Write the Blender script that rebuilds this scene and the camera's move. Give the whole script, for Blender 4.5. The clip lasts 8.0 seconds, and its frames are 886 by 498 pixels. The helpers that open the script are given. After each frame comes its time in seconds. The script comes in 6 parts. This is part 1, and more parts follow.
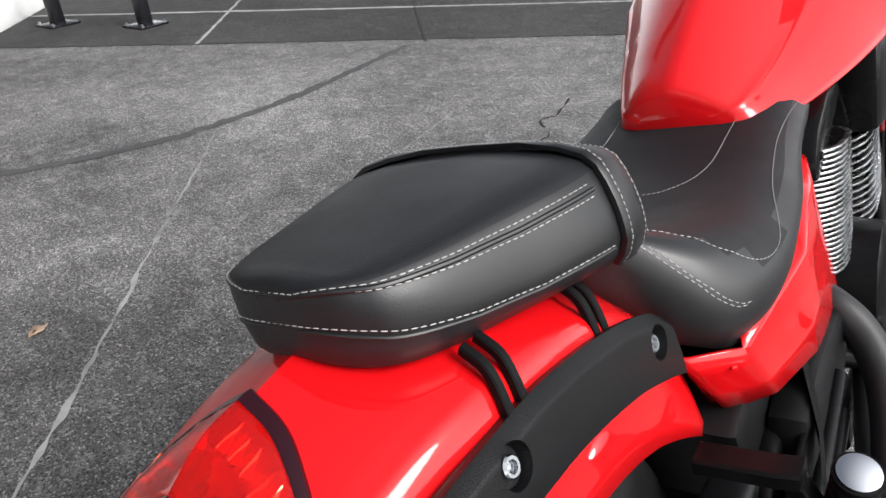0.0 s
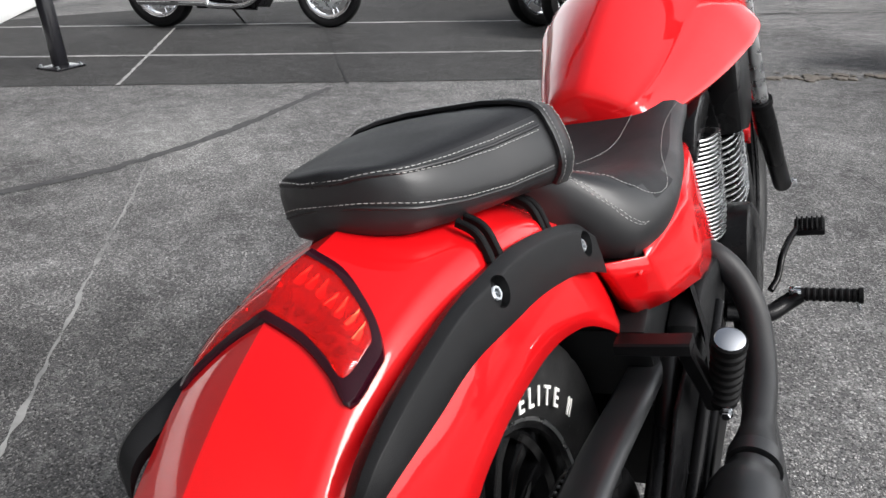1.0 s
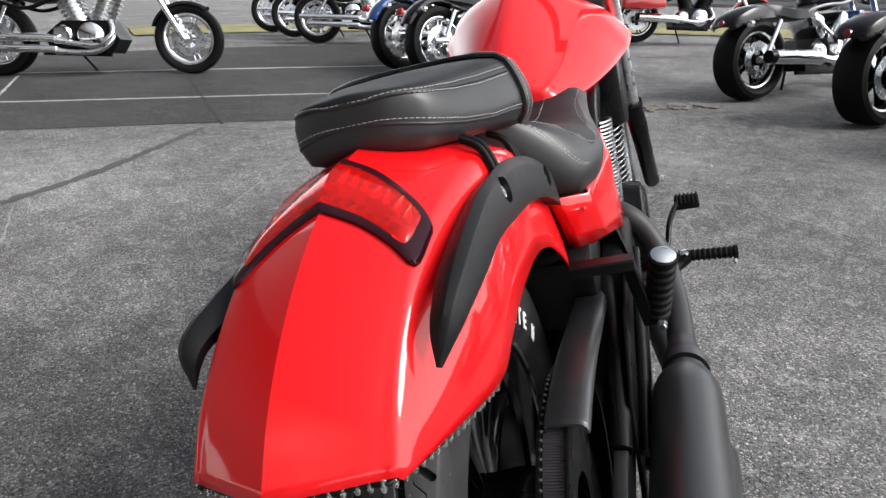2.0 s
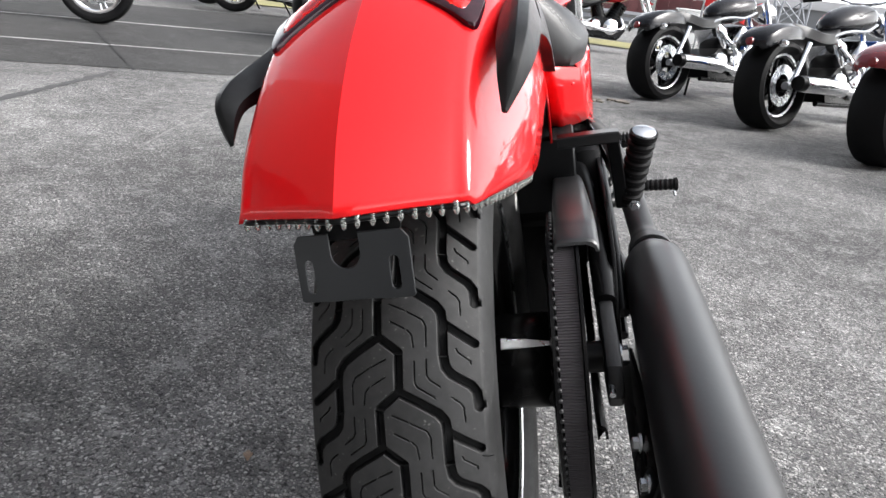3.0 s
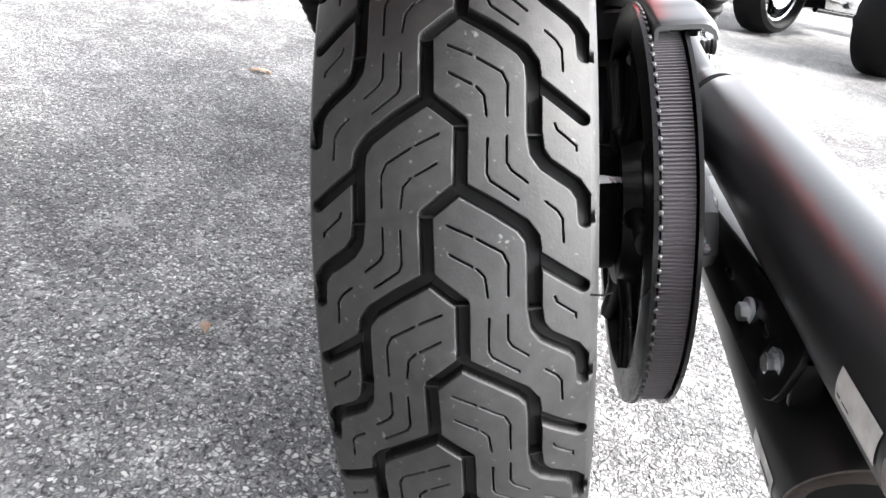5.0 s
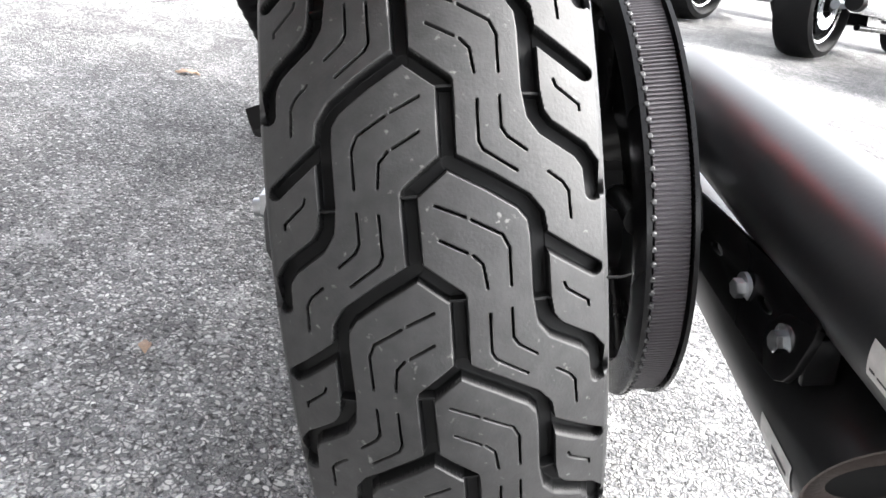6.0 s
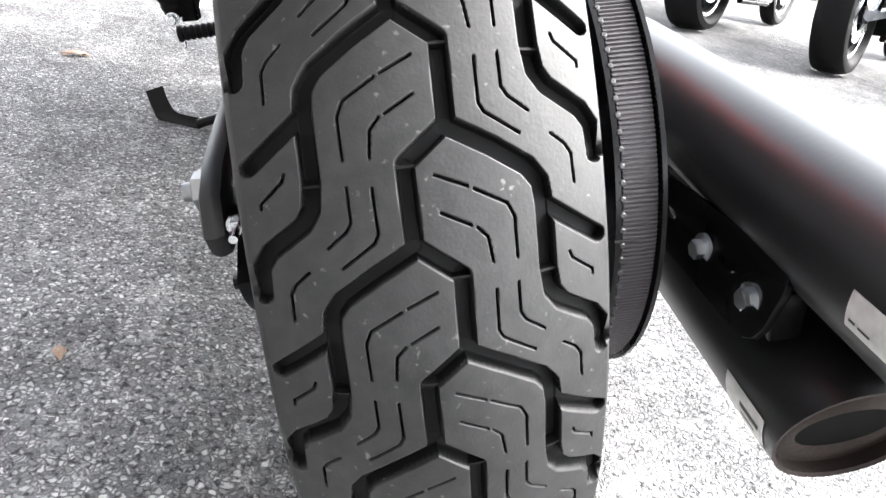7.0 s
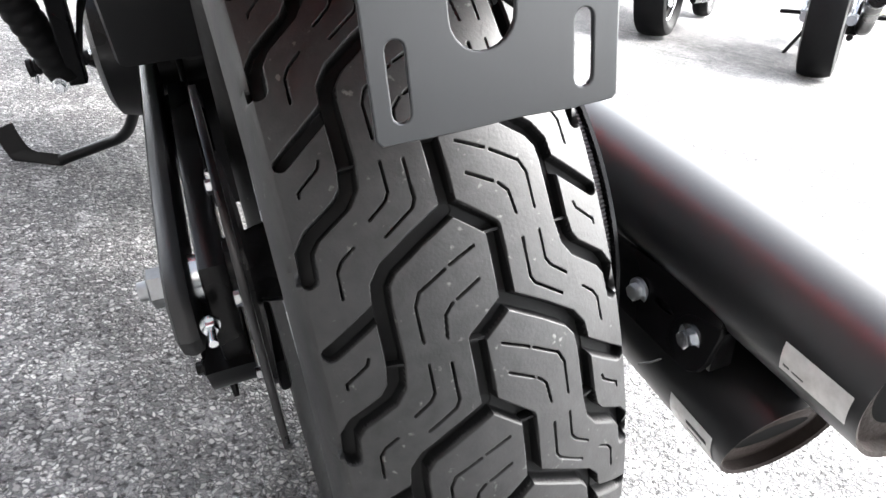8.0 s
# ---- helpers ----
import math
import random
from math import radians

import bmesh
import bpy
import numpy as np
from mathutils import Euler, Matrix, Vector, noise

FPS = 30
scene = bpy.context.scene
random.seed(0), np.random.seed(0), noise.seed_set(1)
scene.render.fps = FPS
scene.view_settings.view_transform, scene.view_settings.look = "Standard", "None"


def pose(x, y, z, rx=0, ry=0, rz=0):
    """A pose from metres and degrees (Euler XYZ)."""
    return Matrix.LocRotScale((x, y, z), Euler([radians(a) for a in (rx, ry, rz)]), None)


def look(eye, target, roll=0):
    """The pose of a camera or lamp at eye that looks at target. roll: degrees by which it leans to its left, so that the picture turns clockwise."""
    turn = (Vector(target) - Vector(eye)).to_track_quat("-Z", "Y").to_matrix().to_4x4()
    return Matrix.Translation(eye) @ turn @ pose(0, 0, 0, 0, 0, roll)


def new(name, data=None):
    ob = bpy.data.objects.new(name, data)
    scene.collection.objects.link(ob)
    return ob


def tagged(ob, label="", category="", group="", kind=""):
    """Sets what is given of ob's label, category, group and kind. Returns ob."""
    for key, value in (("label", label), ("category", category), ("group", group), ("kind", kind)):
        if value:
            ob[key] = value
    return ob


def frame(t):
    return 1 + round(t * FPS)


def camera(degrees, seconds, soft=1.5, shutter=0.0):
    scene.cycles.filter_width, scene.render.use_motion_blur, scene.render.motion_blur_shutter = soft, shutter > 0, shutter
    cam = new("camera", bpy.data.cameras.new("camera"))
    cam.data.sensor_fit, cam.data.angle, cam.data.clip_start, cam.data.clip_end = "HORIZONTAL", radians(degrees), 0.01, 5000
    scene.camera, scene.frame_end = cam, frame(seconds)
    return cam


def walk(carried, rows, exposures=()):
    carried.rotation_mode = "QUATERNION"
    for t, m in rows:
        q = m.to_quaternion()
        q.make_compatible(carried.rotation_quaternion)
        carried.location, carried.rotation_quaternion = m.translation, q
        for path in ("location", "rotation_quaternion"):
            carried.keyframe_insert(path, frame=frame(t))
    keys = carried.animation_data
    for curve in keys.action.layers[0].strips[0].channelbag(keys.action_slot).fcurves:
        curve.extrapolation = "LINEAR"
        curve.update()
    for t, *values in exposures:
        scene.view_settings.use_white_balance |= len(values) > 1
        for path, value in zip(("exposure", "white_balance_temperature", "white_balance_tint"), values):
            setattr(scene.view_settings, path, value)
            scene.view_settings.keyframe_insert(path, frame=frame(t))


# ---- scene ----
cam = camera(66.1, 8.0)
PATH = [
    (0, (0.0743, -0.2427, 1.0421), (-0.4277, 0.4575, 0.5345), -3.62),
    (0.5, (0.0949, -0.3221, 1.0492), (-0.3781, 0.4241, 0.5807), -1.91),
    (1, (0.1276, -0.4599, 1.0253), (-0.2819, 0.3353, 0.5781), -1.08),
    (1.5, (0.1078, -0.5543, 0.9948), (-0.2397, 0.2780, 0.5628), -1.46),
    (1.7, (0.0830, -0.5869, 0.9782), (-0.2232, 0.2736, 0.5711), -1.18),
    (2.8, (-0.0216, -0.7321, 0.8003), (-0.1176, 0.1946, 0.4370), 5.66),
    (3, (-0.0439, -0.7339, 0.7613), (-0.1349, 0.1900, 0.3896), 6.93),
    (3.2, (-0.0591, -0.7314, 0.7254), (-0.1464, 0.1920, 0.3516), 8.66),
    (3.5, (-0.0777, -0.7056, 0.6777), (-0.1516, 0.2215, 0.3101), 10.60),
    (3.9, (-0.0831, -0.6640, 0.6044), (-0.1323, 0.2586, 0.2219), 11.75),
    (4, (-0.0847, -0.6492, 0.5940), (-0.1306, 0.2667, 0.1952), 11.62),
    (4.2, (-0.0898, -0.6369, 0.5847), (-0.1350, 0.2696, 0.1651), 11.90),
    (5.3, (-0.1072, -0.5618, 0.5897), (-0.1051, 0.3095, 0.0989), 11.32),
    (5.5, (-0.1027, -0.5491, 0.5778), (-0.0949, 0.3293, 0.0999), 10.59),
    (6, (-0.1229, -0.5443, 0.5553), (-0.0526, 0.3361, 0.0864), 10.79),
    (6.5, (-0.1312, -0.5359, 0.5479), (-0.0108, 0.3423, 0.0848), 10.78),
    (7, (-0.1539, -0.5238, 0.5367), (0.0501, 0.3343, 0.0654), 11.74),
    (7.5, (-0.1992, -0.5070, 0.5487), (0.1112, 0.3124, 0.0667), 10.72),
    (7.7, (-0.2210, -0.5020, 0.5690), (0.1225, 0.3025, 0.0855), 10.70),
    (8, (-0.2450, -0.4947, 0.6089), (0.1578, 0.2869, 0.1325), 11.40),
]
EXPOSURES = [(0.0, 1.24, 6480, 10), (1.0, 1.2, 6480, 10), (1.7, 1.24, 6480, 10), (2.8, 1.76, 6480, 10), (3.2, 2.0, 6480, 10), (3.5, 2.2, 6480, 10), (4.2, 3.05, 6480, 10), (5.5, 3.58, 6480, 10), (8.0, 3.75, 6480, 10)]
walk(cam, [(t, look(eye, target, roll)) for t, eye, target, roll in PATH], EXPOSURES)

# ---- light: bright haze, a veiled sun over the bike's right shoulder ----
SUN = Vector((0.86, -0.02, 0.78)).normalized()
world = bpy.data.worlds.new("sky")
scene.world = world
world.use_nodes = True
nt = world.node_tree
sky = nt.nodes.new("ShaderNodeTexSky")
sky.sky_type = "NISHITA"
sky.sun_disc = False
sky.sun_elevation = math.asin(SUN.z)
sky.sun_rotation = math.atan2(SUN.x, SUN.y)
sky.air_density, sky.dust_density, sky.ozone_density = 1.0, 3.5, 0.6
haze = nt.nodes.new("ShaderNodeHueSaturation")
haze.inputs["Saturation"].default_value = 0.42
nt.links.new(sky.outputs[0], haze.inputs["Color"])
# a bright band of haze towards the horizon, all the way round
way, up = nt.nodes.new("ShaderNodeTexCoord"), nt.nodes.new("ShaderNodeSeparateXYZ")
low, veil = nt.nodes.new("ShaderNodeMapRange"), nt.nodes.new("ShaderNodeMixRGB")
nt.links.new(way.outputs["Generated"], up.inputs[0])
low.interpolation_type = "SMOOTHSTEP"
low.inputs["From Min"].default_value, low.inputs["From Max"].default_value = 0.50, 0.0
nt.links.new(up.outputs["Z"], low.inputs["Value"])
veil.blend_type = "ADD"
veil.inputs[2].default_value = (17.0, 17.3, 17.6, 1)
nt.links.new(low.outputs[0], veil.inputs[0])
nt.links.new(haze.outputs[0], veil.inputs[1])
# the wide glow of the veiled sun
aim, soft, glow = nt.nodes.new("ShaderNodeVectorMath"), nt.nodes.new("ShaderNodeMath"), nt.nodes.new("ShaderNodeMixRGB")
aim.operation, soft.operation, glow.blend_type = "DOT_PRODUCT", "POWER", "ADD"
nt.links.new(way.outputs["Generated"], aim.inputs[0])
aim.inputs[1].default_value = SUN
near_sun = nt.nodes.new("ShaderNodeMath")
near_sun.operation = "MAXIMUM"
nt.links.new(aim.outputs["Value"], near_sun.inputs[0])
near_sun.inputs[1].default_value = 0.0
nt.links.new(near_sun.outputs[0], soft.inputs[0])
soft.inputs[1].default_value = 3.0
nt.links.new(soft.outputs[0], glow.inputs[0])
nt.links.new(veil.outputs[0], glow.inputs[1])
glow.inputs[2].default_value = (13.0, 13.2, 13.6, 1)
nt.links.new(glow.outputs[0], nt.nodes["Background"].inputs[0])
nt.nodes["Background"].inputs[1].default_value = 0.050
sun_data = bpy.data.lights.new("sun", "SUN")
sun_data.energy, sun_data.angle, sun_data.color = 1.55, radians(26), (1.0, 0.985, 0.965)
sun = new("sun", sun_data)
sun.matrix_world = look(SUN * 30, (0, 0, 0))


# ---- materials ----
def mat(name, base, rough=0.5, metal=0.0, coat=0.0, vary=0.15, scale=40.0, bump=0.0, bump_scale=400.0, rough_vary=0.1,
        transmission=0.0, emit=None, spec=0.5, island=0.0, tint=None):
    """A plain surface with two scales of variation in colour, gloss and relief."""
    m = bpy.data.materials.new(name)
    m.use_nodes = True
    n, l = m.node_tree.nodes, m.node_tree.links
    b = n["Principled BSDF"]
    co = n.new("ShaderNodeTexCoord")
    n1, n2 = n.new("ShaderNodeTexNoise"), n.new("ShaderNodeTexNoise")
    n1.inputs["Scale"].default_value, n2.inputs["Scale"].default_value = scale, scale * 0.12
    n1.inputs["Detail"].default_value, n2.inputs["Detail"].default_value = 6, 3
    add = n.new("ShaderNodeMath")
    for k in (n1, n2):
        l.new(co.outputs["Object"], k.inputs["Vector"])
    l.new(n1.outputs["Fac"], add.inputs[0])
    l.new(n2.outputs["Fac"], add.inputs[1])
    last = add.outputs[0]
    if island:
        g = n.new("ShaderNodeObjectInfo")
        ad = n.new("ShaderNodeMath")
        ad.operation = "MULTIPLY_ADD"
        l.new(g.outputs["Random"], ad.inputs[0])
        ad.inputs[1].default_value = island
        l.new(last, ad.inputs[2])
        last = ad.outputs[0]
    ramp = n.new("ShaderNodeValToRGB")
    lo, hi = [max(0, c * (1 - vary)) for c in base], [min(1, c * (1 + vary)) for c in (tint or base)]
    ramp.color_ramp.elements[0].position, ramp.color_ramp.elements[1].position = 0.30, 0.72
    ramp.color_ramp.elements[0].color, ramp.color_ramp.elements[1].color = (*lo, 1), (*hi, 1)
    half = n.new("ShaderNodeMath")
    half.operation = "MULTIPLY"
    half.inputs[1].default_value = 0.5
    l.new(last, half.inputs[0])
    l.new(half.outputs[0], ramp.inputs[0])
    l.new(ramp.outputs[0], b.inputs["Base Color"])
    mr = n.new("ShaderNodeMapRange")
    mr.inputs["From Min"].default_value, mr.inputs["From Max"].default_value = 0.3, 0.7
    mr.inputs["To Min"].default_value, mr.inputs["To Max"].default_value = max(0.02, rough - rough_vary), min(1, rough + rough_vary)
    l.new(n2.outputs["Fac"], mr.inputs["Value"])
    l.new(mr.outputs[0], b.inputs["Roughness"])
    b.inputs["Metallic"].default_value = metal
    b.inputs["Coat Weight"].default_value = coat
    b.inputs["Coat Roughness"].default_value = 0.03
    b.inputs["Specular IOR Level"].default_value = spec
    b.inputs["Transmission Weight"].default_value = transmission
    if emit:
        b.inputs["Emission Color"].default_value = (*emit[0], 1)
        b.inputs["Emission Strength"].default_value = emit[1]
    if bump:
        n3, bm = n.new("ShaderNodeTexNoise"), n.new("ShaderNodeBump")
        n3.inputs["Scale"].default_value, n3.inputs["Detail"].default_value = bump_scale, 4
        l.new(co.outputs["Object"], n3.inputs["Vector"])
        bm.inputs["Strength"].default_value, bm.inputs["Distance"].default_value = min(1, bump), 0.002
        l.new(n3.outputs["Fac"], bm.inputs["Height"])
        l.new(bm.outputs[0], b.inputs["Normal"])
    return m


RED = mat("red_paint", (0.60, 0.0035, 0.006), 0.50, coat=0.85, vary=0.03, scale=8, rough_vary=0.02, spec=0.08)
LEATHER = mat("black_leather", (0.0064, 0.0066, 0.0076), 0.46, vary=0.2, scale=60, bump=0.10, bump_scale=900, spec=0.56)
LEATHER_TOP = mat("matte_black_leather", (0.0062, 0.0066, 0.0082), 0.62, vary=0.25, scale=60, bump=0.18, bump_scale=700, spec=0.34)
PLASTIC = mat("black_moulded_plastic", (0.0055, 0.0057, 0.0062), 0.42, vary=0.2, scale=50, bump=0.25, bump_scale=1100, spec=0.21)
BLACK = mat("black_painted_metal", (0.0042, 0.0042, 0.0046), 0.28, vary=0.3, scale=30, rough_vary=0.10, coat=0.0, spec=0.14)
SATIN = mat("satin_black_exhaust", (0.0085, 0.0090, 0.0100), 0.37, vary=0.25, scale=14, rough_vary=0.05, bump=0.03, bump_scale=200, spec=0.8)
RUBBER = mat("tyre_rubber", (0.0120, 0.0120, 0.0122), 0.58, vary=0.45, scale=140, bump=0.08, bump_scale=700, tint=(0.016, 0.016, 0.0163), spec=0.30)


def dusty(m, colour):
    """Scattered pale grit specks on a rubber surface."""
    n, l = m.node_tree.nodes, m.node_tree.links
    b = next(q for q in n if q.type == "BSDF_PRINCIPLED")
    co, dots, sel, mix = (n.new("ShaderNode" + k) for k in ("TexCoord", "TexNoise", "ValToRGB", "MixRGB"))
    dots.inputs["Scale"].default_value, dots.inputs["Detail"].default_value = 210, 3
    sel.color_ramp.elements[0].position, sel.color_ramp.elements[1].position = 0.67, 0.74
    l.new(co.outputs["Object"], dots.inputs["Vector"])
    l.new(dots.outputs["Fac"], sel.inputs[0])
    l.new(sel.outputs[0], mix.inputs[0])
    base = b.inputs["Base Color"]
    if base.is_linked:
        l.new(base.links[0].from_socket, mix.inputs[1])
    else:
        mix.inputs[1].default_value = base.default_value
    mix.inputs[2].default_value = (*colour, 1)
    l.new(mix.outputs[0], base)


dusty(RUBBER, (0.075, 0.075, 0.072))
GLOSS = mat("gloss_black_cast_wheel", (0.004, 0.004, 0.0044), 0.14, vary=0.2, scale=30, rough_vary=0.04, spec=0.5)
# clean rubber, darkened further to carry the shade inside the grooves
GROOVE_SHADE_RUBBER = mat("shaded_groove_rubber", (0.0045, 0.0045, 0.0047), 0.65, vary=0.3, scale=120, spec=0.15)
SOFT_RUBBER = mat("black_rubber", (0.0050, 0.0050, 0.0054), 0.55, vary=0.25, scale=80, bump=0.2, bump_scale=600, spec=0.10)
HEADER = mat("heat_dulled_black_pipe", (0.014, 0.0145, 0.0155), 0.46, vary=0.3, scale=20, rough_vary=0.08, bump=0.08, bump_scale=250, spec=0.4)
BELT = mat("belt_rubber", (0.031, 0.027, 0.031), 0.55, vary=0.2, scale=120, bump=0.2, bump_scale=500)
STEEL = mat("zinc_steel", (0.52, 0.54, 0.56), 0.28, metal=1.0, vary=0.2, scale=150)
CHROME = mat("chrome", (0.80, 0.81, 0.83), 0.08, metal=1.0, vary=0.05, scale=20, rough_vary=0.04)
DISC = mat("dark_brake_steel", (0.042, 0.042, 0.043), 0.34, metal=1.0, vary=0.2, scale=200)
ALLOY = mat("machined_alloy", (0.62, 0.63, 0.64), 0.30, metal=1.0, vary=0.12, scale=300)
WORN_TOOTH = mat("worn_pulley_tooth", (0.034, 0.034, 0.035), 0.45, metal=0.4, vary=0.5, scale=300)
DULL_ZINC = mat("dull_zinc_nut", (0.30, 0.31, 0.32), 0.42, metal=0.9, vary=0.25, scale=120)
THREAD = mat("pale_thread", (0.38, 0.38, 0.37), 0.8, vary=0.2, scale=700)
WHITE_RUBBER = mat("white_rubber", (0.72, 0.71, 0.68), 0.6, vary=0.1, scale=200)
RUST = mat("scorched_steel", (0.0125, 0.0085, 0.0070), 0.75, metal=0.0, spec=0.22, vary=0.5, scale=60, bump=0.3, bump_scale=300)
OUTLET_BLACK = mat("matte_outlet_black", (0.003, 0.003, 0.003), 0.95, vary=0.3, scale=60, spec=0.05)
LABEL = mat("worn_silver_label", (0.58, 0.58, 0.57), 0.42, metal=0.3, vary=0.35, scale=90, rough_vary=0.15)
INK = mat("label_ink", (0.03, 0.03, 0.03), 0.6, vary=0.1)
LED = mat("clear_bulb", (0.66, 0.67, 0.64), 0.08, vary=0.03, transmission=0.85)
LENS = mat("red_lens", (0.95, 0.018, 0.014), 0.05, vary=0.03, rough_vary=0.02, transmission=0.85, spec=0.3)
LENS_EDGE = mat("smoked_lens_rim", (0.020, 0.0025, 0.006), 0.12, spec=0.4, vary=0.1, scale=20, rough_vary=0.04)
REFLECTOR = mat("red_reflector", (0.95, 0.18, 0.09), 0.12, metal=1.0, vary=0.15, scale=60)
BOWL = mat("red_lamp_bowl", (0.30, 0.010, 0.012), 0.28, metal=0.6, vary=0.4, scale=90)
SOCKET = mat("dark_lamp_socket", (0.05, 0.004, 0.005), 0.3, vary=0.2)
BRACKET = mat("dull_black_bracket_metal", (0.011, 0.012, 0.0135), 0.36, metal=0.0, vary=0.12, scale=40, bump=0.02, bump_scale=300, rough_vary=0.04, spec=0.4)
GREY_METAL = mat("grey_galvanised_metal", (0.26, 0.27, 0.29), 0.5, metal=0.4, vary=0.25, scale=40, bump=0.1, bump_scale=300)


# ---- shapes ----
def mesh_object(name, verts, faces, material, parent=None, label="", smooth=45.0):
    me = bpy.data.meshes.new(name)
    me.from_pydata([tuple(v) for v in verts], [], faces)
    return finish(name, me, material, parent, label, smooth)


def finish(name, me, material, parent=None, label="", smooth=45.0):
    me.validate()
    me.materials.append(material)
    me.polygons.foreach_set("use_smooth", [True] * len(me.polygons))
    me.set_sharp_from_angle(angle=radians(smooth))
    ob = new(name, me)
    ob.parent = parent
    return tagged(ob, label)


def part(name, bm, material, parent, label="", smooth=40.0):
    """Links a bmesh as one mesh object under a thing or a part."""
    bmesh.ops.recalc_face_normals(bm, faces=bm.faces)
    me = bpy.data.meshes.new(name)
    bm.to_mesh(me)
    bm.free()
    return finish(name, me, material, parent, label, smooth)


def thing(name, m, label, category, group=""):
    ob = new(name)
    ob.empty_display_size = 0.05
    ob.matrix_world = m
    return tagged(ob, label, category, group)


def catmull(points, per):
    """A smooth line through points of any dimension, per steps a span."""
    p = [np.array(q, float) for q in points]
    p = [2 * p[0] - p[1]] + p + [2 * p[-1] - p[-2]]
    out = []
    for i in range(1, len(p) - 2):
        for k in range(per):
            t = k / per
            a, b, c, d = p[i - 1], p[i], p[i + 1], p[i + 2]
            out.append(0.5 * (2 * b + (c - a) * t + (2 * a - 5 * b + 4 * c - d) * t * t + (3 * b - a - 3 * c + d) * t ** 3))
    return out + [p[-2]]


def add_box(bm, centre, size, bevel=0.003, m=None, segments=2):
    got = bmesh.ops.create_cube(bm, size=1.0)
    bmesh.ops.scale(bm, vec=size, verts=got["verts"])
    if bevel:
        edges = list({e for v in got["verts"] for e in v.link_edges})
        new_geo = bmesh.ops.bevel(bm, geom=edges, offset=min(bevel, 0.45 * min(size)), segments=segments, affect="EDGES", profile=0.5)
        verts = list({v for f in new_geo["faces"] for v in f.verts} | {v for v in got["verts"] if v.is_valid})
    else:
        verts = got["verts"]
    verts = connected(verts)
    bmesh.ops.transform(bm, matrix=Matrix.Translation(centre) @ (m or Matrix.Identity(4)), verts=verts)
    return bm


def connected(verts):
    seen, todo = set(), [v for v in verts if v.is_valid]
    while todo:
        v = todo.pop()
        if v in seen:
            continue
        seen.add(v)
        todo += [e.other_vert(v) for e in v.link_edges]
    return list(seen)


def box(centre, size, bevel=0.003, m=None):
    return add_box(bmesh.new(), centre, size, bevel, m)


def add_loft(bm, rings, closed=True, caps=True, wrap=False):
    """Skins rings of equally many points."""
    rows = [[bm.verts.new(tuple(p)) for p in r] for r in rings]
    n = len(rows[0])
    pairs = list(zip(rows, rows[1:])) + ([(rows[-1], rows[0])] if wrap else [])
    for a, b in pairs:
        for i in range(n if closed else n - 1):
            j = (i + 1) % n
            bm.faces.new((a[i], a[j], b[j], b[i]))
    if caps and closed and not wrap:
        bm.faces.new(rows[0][::-1])
        bm.faces.new(rows[-1])
    return bm


def loft(rings, closed=True, caps=True, wrap=False):
    return add_loft(bmesh.new(), rings, closed, caps, wrap)


def side_axes(d):
    d = Vector(d).normalized()
    a = d.cross(Vector((0, 0, 1)) if abs(d.z) < 0.9 else Vector((1, 0, 0))).normalized()
    return a, d.cross(a).normalized()


def add_tube(bm, points, radii, sides=16, caps=True):
    """A round tube along points, with a radius for each or one for all."""
    pts = [Vector(p) for p in points]
    if not hasattr(radii, "__len__"):
        radii = [radii] * len(pts)
    a, b = side_axes(pts[1] - pts[0])
    rings = []
    for i, p in enumerate(pts):
        d = (pts[min(i + 1, len(pts) - 1)] - pts[max(i - 1, 0)]).normalized()
        a = (a - d * a.dot(d)).normalized()
        b = d.cross(a)
        rings.append([p + radii[i] * (math.cos(t) * a + math.sin(t) * b) for t in (2 * math.pi * k / sides for k in range(sides))])
    return add_loft(bm, rings, True, caps)


def tube(points, radii, sides=16, caps=True):
    return add_tube(bmesh.new(), points, radii, sides, caps)


def add_lathe(bm, profile, centre, axis, sides=48, closed=False, start=0.0, turn=360.0):
    """Turns (along, radius) pairs about an axis."""
    ax = Vector(axis).normalized()
    a, b = side_axes(ax)
    full = turn >= 359.9
    steps = sides if full else sides + 1
    rings = []
    for k in range(steps):
        t = radians(start + turn * k / sides)
        d = math.cos(t) * a + math.sin(t) * b
        rings.append([Vector(centre) + ax * h + d * r for h, r in profile])
    add_loft(bm, rings, closed, False, full)
    return bm


def lathe(profile, centre, axis, sides=48, closed=False):
    bm = add_lathe(bmesh.new(), profile, centre, axis, sides, closed)
    bmesh.ops.remove_doubles(bm, verts=bm.verts, dist=1e-6)
    return bm


